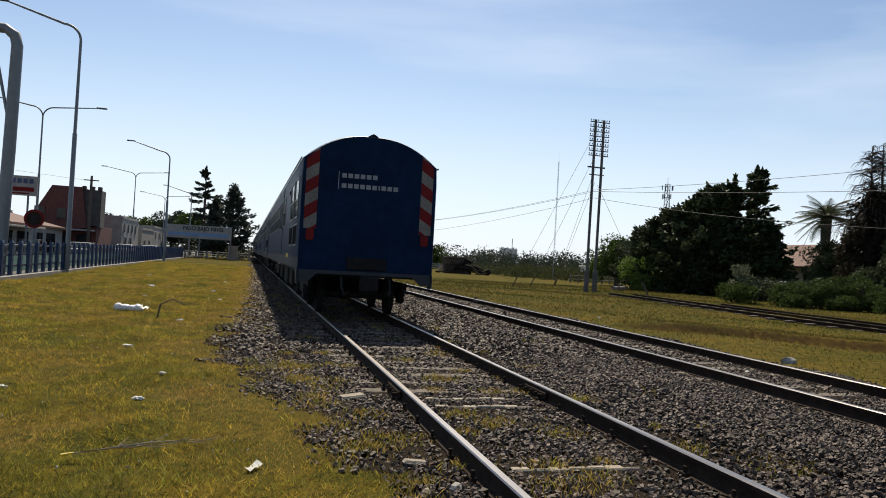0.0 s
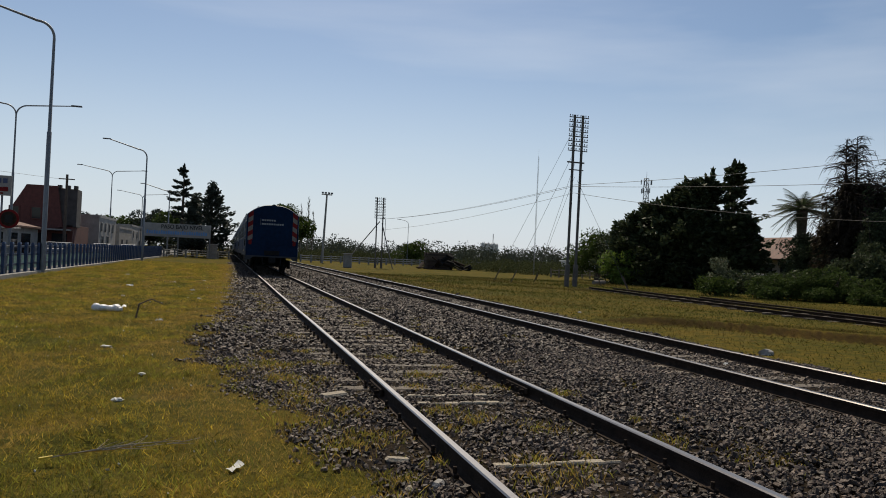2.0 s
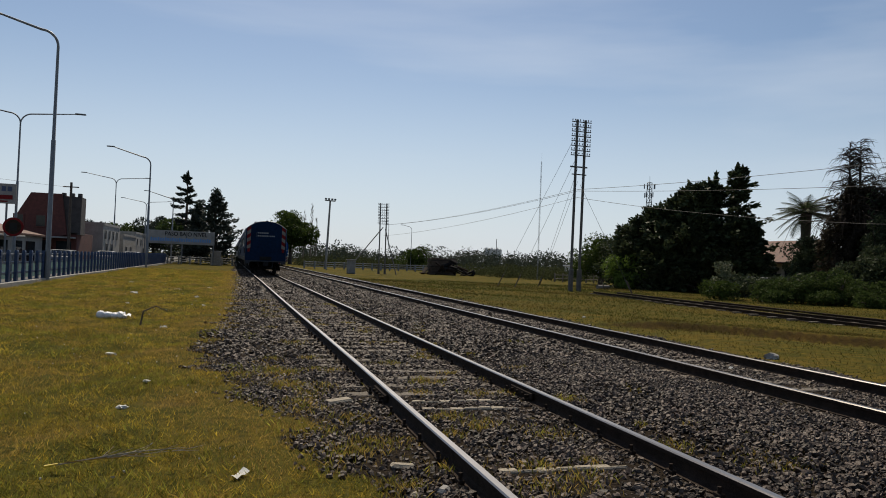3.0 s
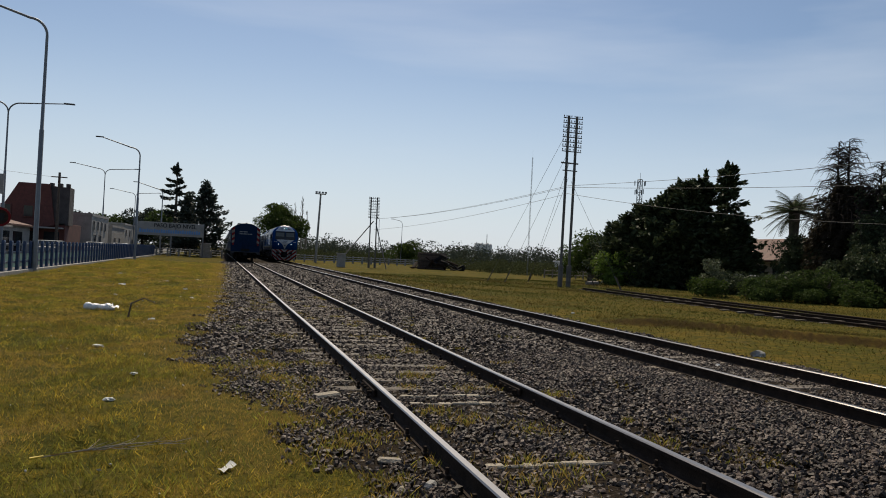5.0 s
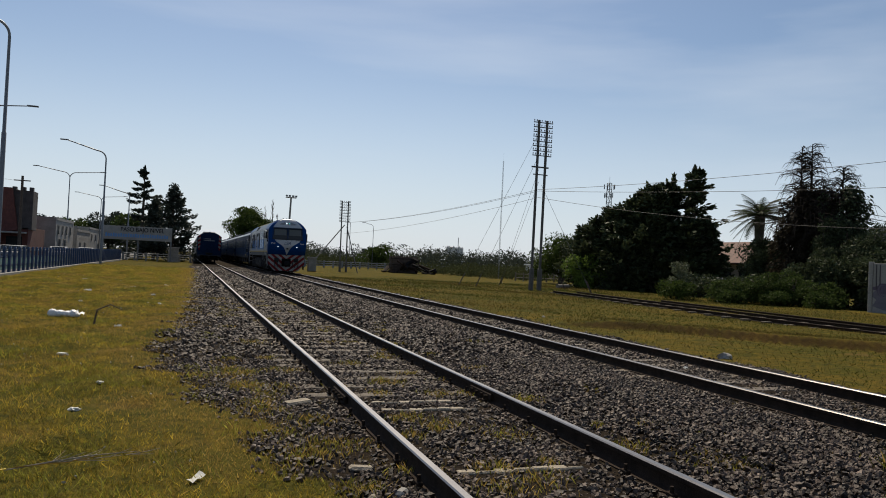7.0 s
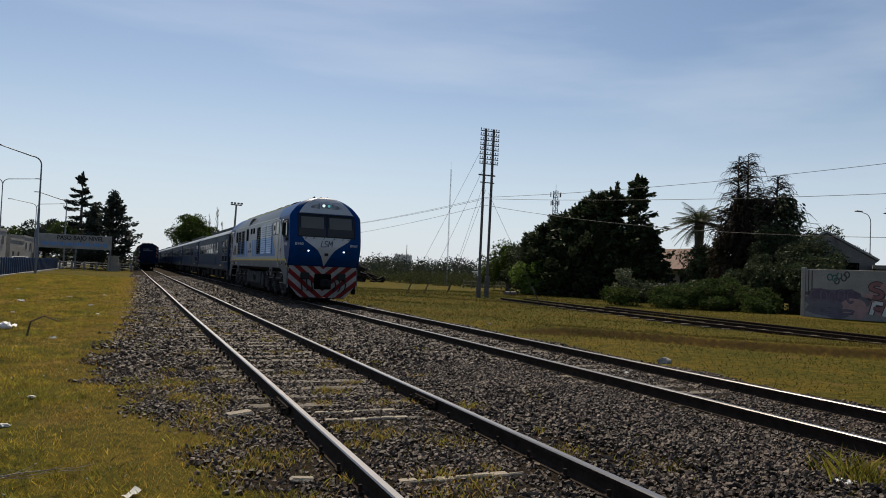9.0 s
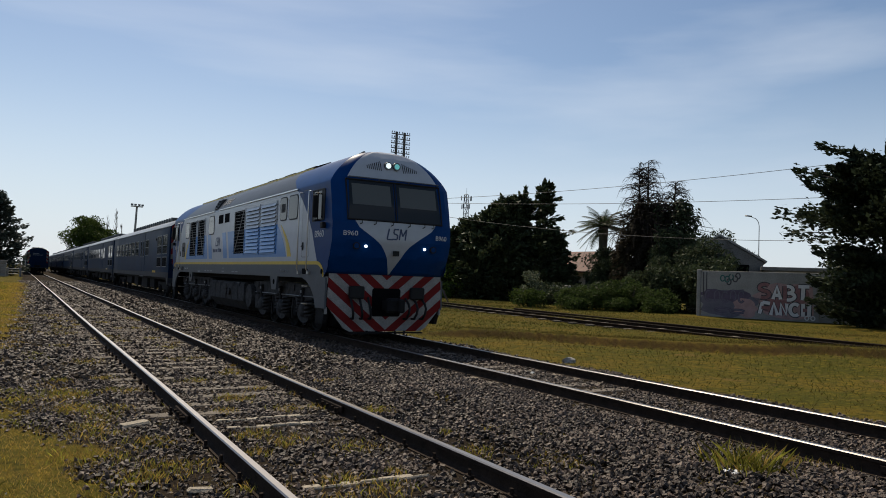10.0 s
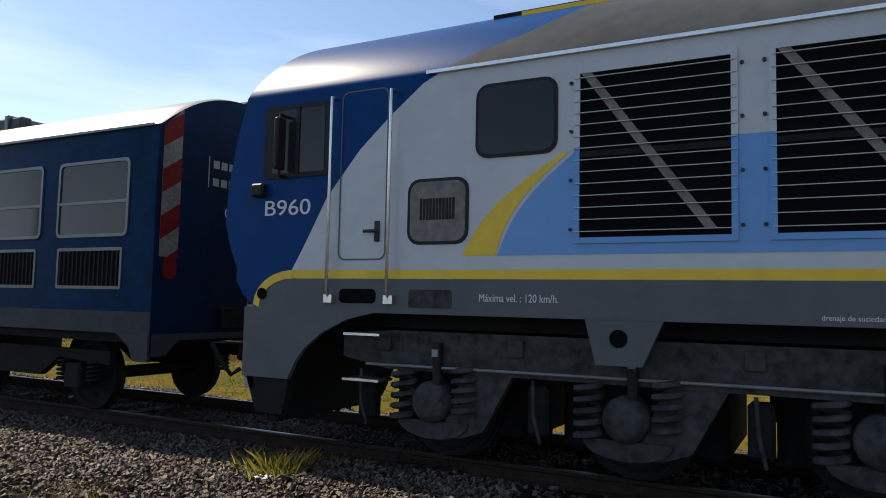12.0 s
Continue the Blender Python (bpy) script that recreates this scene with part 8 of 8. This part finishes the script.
for i, line in enumerate(STROKES):
    spray(line, 0.19, SPRAY["white" if i % 5 else "rose"], 0.012 + 0.0002 * i)
for cx in (5.75, 6.05):
    spray(loop(cx, 0.22, 0.1, 0.11), 0.06, SPRAY["white"], 0.018)

# distant white flats, shed roof, scrap heap
HAZE_WHITE = material("hazy white render", (0.62, 0.62, 0.62), 0.9, 0, 0.92, 1.05)
t = thing("grain_silos", "row of hazy pale grain silos on the horizon", "silos")
for k in range(6):
    top = 12.2 - 0.5 * (k % 2)
    Shape().tube([(158.5 + 1.95 * k, 450, 0), (158.5 + 1.95 * k, 450, top), (158.5 + 1.95 * k, 450, top + 0.7), (158.5 + 1.95 * k, 450, top + 0.9)], [1.0, 1.0, 0.35, 0.1], 14).make("silo", HAZE_WHITE, t, "", 40)
Shape().tube([(165, 448.6, 0), (165, 448.6, 18.5)], 0.22, 6).make("elevator_leg", GALV, t, "thin grey elevator mast")
tagged(Shape().box(52, 58, 106, 110, 1.9, 2.1, c=0.03).box(52.2, 57.8, 106.3, 109.7, 0, 1.9).make("shed", HAZE_WHITE, None, "low pale shed roof in the scrub"), category="shed")


def build_scrap():
    g = np.random.default_rng(5)
    t = thing("scrap_heap", "dark heap of scrapped rusty track parts in the grass", "scrap heap", pose(28.0, 95, 0))
    for k in range(46):
        x, y = g.normal(0, 1.6), g.normal(0, 1.0)
        z = max(0.1, 2.1 * math.exp(-(x / 2.1) ** 2) * g.uniform(0.2, 1.0))
        a, b, L = g.uniform(0, 6.28), g.uniform(-0.7, 0.7), g.uniform(0.8, 2.4)
        d = Vector((math.cos(a) * math.cos(b), math.sin(a) * math.cos(b), math.sin(b))) * L / 2
        p = Vector((x, y, z))
        q0, q1 = p - d, p + d
        q0.z, q1.z = max(q0.z, 0.02), max(q1.z, 0.02)
        Shape().tube([q0, q1], g.uniform(0.08, 0.3), 5).make("scrap_piece", UNDER if k % 3 else RUST, t)


    for k in range(11):  # tall stack of old sleepers beside the loose pieces
        for j in range(4):
            x0 = -2.6 + g.uniform(-0.15, 0.1)
            Shape().box(x0, x0 + 3.3 + g.uniform(-0.3, 0.2), -0.9 + 0.42 * j, -0.52 + 0.42 * j, 0.205 * k, 0.205 * k + 0.19, c=0.02).make("stacked_sleeper", OLD_TIMBER, t)


OLD_TIMBER = material("old brown timber", (0.06, 0.043, 0.034), 0.95, 0, 0.6, 1.4, 3, 30, 0.4, obj=0.4)
build_scrap()
# wooden pen fence in the scrub, small stones, pale log by the pole
t = thing("pen_fence", "low weathered timber pen fence in the scrub", "fence")
for k in range(12):
    Shape().box(34 + 1.1 * k, 34.12 + 1.1 * k, 74.0 + 0.3 * k, 74.12 + 0.3 * k, 0, 1.0).make("fence_post", BARE, t)
for z in (0.4, 0.8):
    Shape().tube([(34, 74, z), (46.2, 77.3, z)], 0.04, 5).make("fence_rail", BARE, t)


# ---- litter and small things ----
def crumple(name, label, x, y, rx, ry, rz, mat, seed, category="litter", rough=0.5):
    g = np.random.default_rng(seed)
    bm = bmesh.new()
    bmesh.ops.create_icosphere(bm, subdivisions=2, radius=1)
    for v in bm.verts:
        k = 0.98 - rough / 2 + rough * g.uniform()
        v.co = Vector((v.co.x * rx * k, v.co.y * ry * k, max(v.co.z * rz * k, -0.02)))
    me = bpy.data.meshes.new(name)
    bm.to_mesh(me)
    bm.free()
    me.materials.append(mat)
    ob = new(name, me)
    ob.matrix_basis = pose(x, y, float(ground_height(np.float64(x), np.float64(y))) + 0.02)
    return tagged(ob, label, category)


bag = thing("plastic_bag", "crumpled white plastic bag blowing on the lawn", "plastic bag", pose(-2.78, 19.4, float(ground_height(np.float64(-2.78), np.float64(19.4)))))
def bag_lump(x, y, z, rx, ry, rz, seed):
    """One creased, ballooned lump of thin plastic."""
    g = np.random.default_rng(seed)
    folds = [(Vector(g.normal(0, 1, 3)).normalized(), g.uniform(5, 18), g.uniform(0, 6)) for _ in range(8)]
    bm = bmesh.new()
    bmesh.ops.create_icosphere(bm, subdivisions=4, radius=1)
    for v in bm.verts:
        k = 1 + sum(0.085 * abs(math.sin(f * v.co.dot(d) + ph)) for d, f, ph in folds) - 0.34
        v.co = Vector((x + v.co.x * rx * k, y + v.co.y * ry * k, max(z + v.co.z * rz * k, -0.03)))
    me = bpy.data.meshes.new("bag_lump")
    bm.to_mesh(me)
    bm.free()
    me.materials.append(PLASTIC)
    me.polygons.foreach_set("use_smooth", [True] * len(me.polygons))
    return part("bag_lump", me, bag, "ballooned fold of white plastic")


for k, (lx, ly, lz, rx, ry, rz) in enumerate((0.66 * q for q in row) for row in ((-0.36, 0.0, 0.11, 0.15, 0.15, 0.14), (-0.14, 0.04, 0.10, 0.19, 0.16, 0.11), (0.10, 0.0, 0.09, 0.17, 0.15, 0.10), (0.30, 0.03, 0.10, 0.15, 0.15, 0.13), (0.42, -0.03, 0.07, 0.10, 0.11, 0.08))):
    bag_lump(lx, ly, lz, rx, ry, rz, 30 + k)
g_bag = np.random.default_rng(3)
flap_shape = Shape().grid([[(0.2 * i / 6 - 0.02, 0.16 * (j / 4 - 0.5) * 2 * (1 - 0.15 * i / 6), 0.03 * g_bag.normal() + 0.02) for j in range(5)] for i in range(7)])
bag_flap = flap_shape.make("bag_flap", PLASTIC, bag, "loose flapping bag end", 80)
for i, (x, y, s) in enumerate(((-3.55, 30.3, 0.22), (-1.4, 17.1, 0.13), (-1.79, 12.5, 0.12), (-1.08, 8.27, 0.09), (-1.0, 9.75, 0.07), (-2.6, 9.2, 0.08), (-2.2, 33.5, 0.2), (-1.2, 28.5, 0.16), (-4.8, 40, 0.2), (-1.0, 37, 0.2),
                               (8.15, 10.75, 0.08), (10.1, 12.05, 0.14), (-0.8, 23.5, 0.12), (-3.0, 24.0, 0.1), (10.6, 21.0, 0.1), (5.3, 8.1, 0.06), (-2.55, 6.9, 0.09))):
    crumple("litter", "small crumpled piece of white paper litter", x, y, s * 0.6, s * 0.42, s * 0.26, PAPER, 20 + i, rough=1.0)
bt = thing("plastic_bottle", "clear crushed plastic bottle in the grass", "bottle", pose(-1.97, 5.75, 0.04, 0, 78, 30))
Shape().tube([(0, 0, 0), (0, 0, 0.16), (0, 0, 0.2), (0, 0, 0.225)], [0.035, 0.037, 0.016, 0.015], 10).make("bottle_body", PLASTIC, bt, "", 50)
Shape().tube([(0, 0, 0.225), (0, 0, 0.245)], 0.018, 10).make("cap", SKY_BLUE, bt)
wr = Shape().grid([[(0.09 * i - 0.13, 0.05 * j - 0.05 + 0.01 * i, 0.03 + 0.02 * math.sin(i * 2 + j)) for j in range(3)] for i in range(4)])
w = wr.make("wrapper", PAPER, None, "torn pale snack wrapper on the lawn", 60)
tagged(w, category="litter").matrix_basis = pose(0.06, 5.62, 0.01, 8, -6, 50) @ Matrix.Diagonal((0.6, 0.6, 0.6, 1))
# fallen twig with yellow end
tw = thing("fallen_twig", "dead forked twig with straw on the lawn", "twig", pose(-0.95, 6.02, 0.03, 0, 0, 12) @ Matrix.Diagonal((0.8, 0.8, 0.8, 1)))
g_tw = np.random.default_rng(8)
Shape().tube([(-0.35, 0.0, 0.02), (0, 0.02, 0.05), (0.35, 0.10, 0.06), (0.8, 0.22, 0.03)], [0.006, 0.008, 0.006, 0.003], 6).make("stem", SLEEPER_PALE, tw, "", 60)
for k in range(24):
    x = g_tw.uniform(-0.3, 0.8)
    a = g_tw.uniform(-0.6, 1.2)
    L = g_tw.uniform(0.12, 0.34)
    Shape().tube([(x, 0.1 * x + 0.02, 0.04), (x + L * math.cos(a), 0.1 * x + L * math.sin(a), 0.04 + g_tw.uniform(-0.03, 0.1))], [0.005, 0.002], 4).make("side_twig", SLEEPER_PALE if k % 3 else STRAW, tw)
Shape().tube([(-0.44, -0.02, 0.02), (-0.33, 0.0, 0.03)], [0.014, 0.007], 6).make("yellow_tip", YELLOW, tw, "yellow plastic strip")
# small bent branch near the bag
tagged(Shape().tube([(-1.9, 17.3, 0), (-1.85, 17.3, 0.3), (-1.6, 17.3, 0.42), (-1.35, 17.4, 0.3)], [0.02, 0.018, 0.014, 0.008], 6).make("bent_branch", BARK, None, "bent dead branch sticking out of the lawn", 60), category="branch")
# stones and slabs near the first track
for i, (x, y, sx, sy, sz, mat) in enumerate(((1.28, 5.7, 0.10, 0.05, 0.025, SLEEPER_PALE), (1.15, 8.35, 0.16, 0.07, 0.03, SLEEPER_PALE), (1.42, 5.05, 0.06, 0.04, 0.035, CONCRETE), (1.2, 5.0, 0.05, 0.03, 0.025, SLEEPER_PALE), (5.58, 4.4, 0.09, 0.07, 0.05, PLASTIC))):
    b = Shape().box(-sx, sx, -sy, sy, -0.02, sz, c=0.02).make("stone_slab", mat, None, "pale broken slab lying in the ballast")
    tagged(b, category="stone", group="slabs").matrix_basis = pose(x, y, 0.01, 4 * math.sin(i), 5 * math.cos(i * 2), 25 * i)
crumple("field_stone", "rounded pale field stone beside the far rail", 10.1, 12.1, 0.16, 0.12, 0.1, CONCRETE, 77, "stone")
lg = Shape().tube([(28.4, 53.6, 0.15), (29.6, 54.0, 0.2)], [0.2, 0.16], 8)
tagged(lg.make("log", BARE, None, "pale cut log lying in the meadow", 50), category="log")
for x, y in ((25.6, 43.5), (27.4, 50.5)):
    tagged(Shape().tube([(x, y, 0), (x - 0.3, y + 0.2, 0.9)], [0.05, 0.04], 6).make("stake", BARK, None, "short dark stake in the meadow", 50), category="stake")


# ---- motion ----
def train_b_y(t):
    """Where the locomotive's leading end is."""
    return 180.94 - 17.4645 * t + 0.0993 * t * t


A_TIMES = (0.0, 0.5, 1.0, 2.0, 3.0, 5.0, 6.5, 8.5, 10.0, 12.0)
A_PLACES = (16.8, 24.4, 31.8, 46.0, 59.3, 83.5, 99.5, 119.5, 133.5, 151.0)
A_FIT = np.polyfit(A_TIMES, A_PLACES, 4)


def train_a_y(t):
    """Where the departing train's last end wall is."""
    return float(np.polyval(A_FIT, t))


def motions():
    times = [i * 0.25 for i in range(49)]
    for ob, back in TRAIN_B:
        walk(ob, [(t, pose(TRACK_B, train_b_y(t) + back, 0)) for t in times])
    for ob, back in TRAIN_A:
        walk(ob, [(t, pose(TRACK_A, train_a_y(t) + back, 0)) for t in times])
    fine = [i / 30 for i in range(361)]
    for owner, wheel, y, z, r in WHEELS:
        at = train_a_y if owner is coach_a else train_b_y
        walk(wheel, [(t, pose(0, y, z, math.degrees((at(0) - at(t)) / r))) for t in fine])
    walk(bag_flap, [(0.0, pose(0.26, 0.03, 0.05, 0, 0, 0)), (0.6, pose(0.26, 0.03, 0.05, 0, -10, 8)), (1.1, pose(0.26, 0.03, 0.05, 8, -30, 12)),
                    (1.5, pose(0.26, 0.03, 0.06, 6, -62, 8)), (2.0, pose(0.26, 0.03, 0.05, 0, -18, 4)), (2.5, pose(0.26, 0.03, 0.05, 0, 0, 0)), (12.0, pose(0.26, 0.03, 0.05, 0, 0, 0))])


motions()
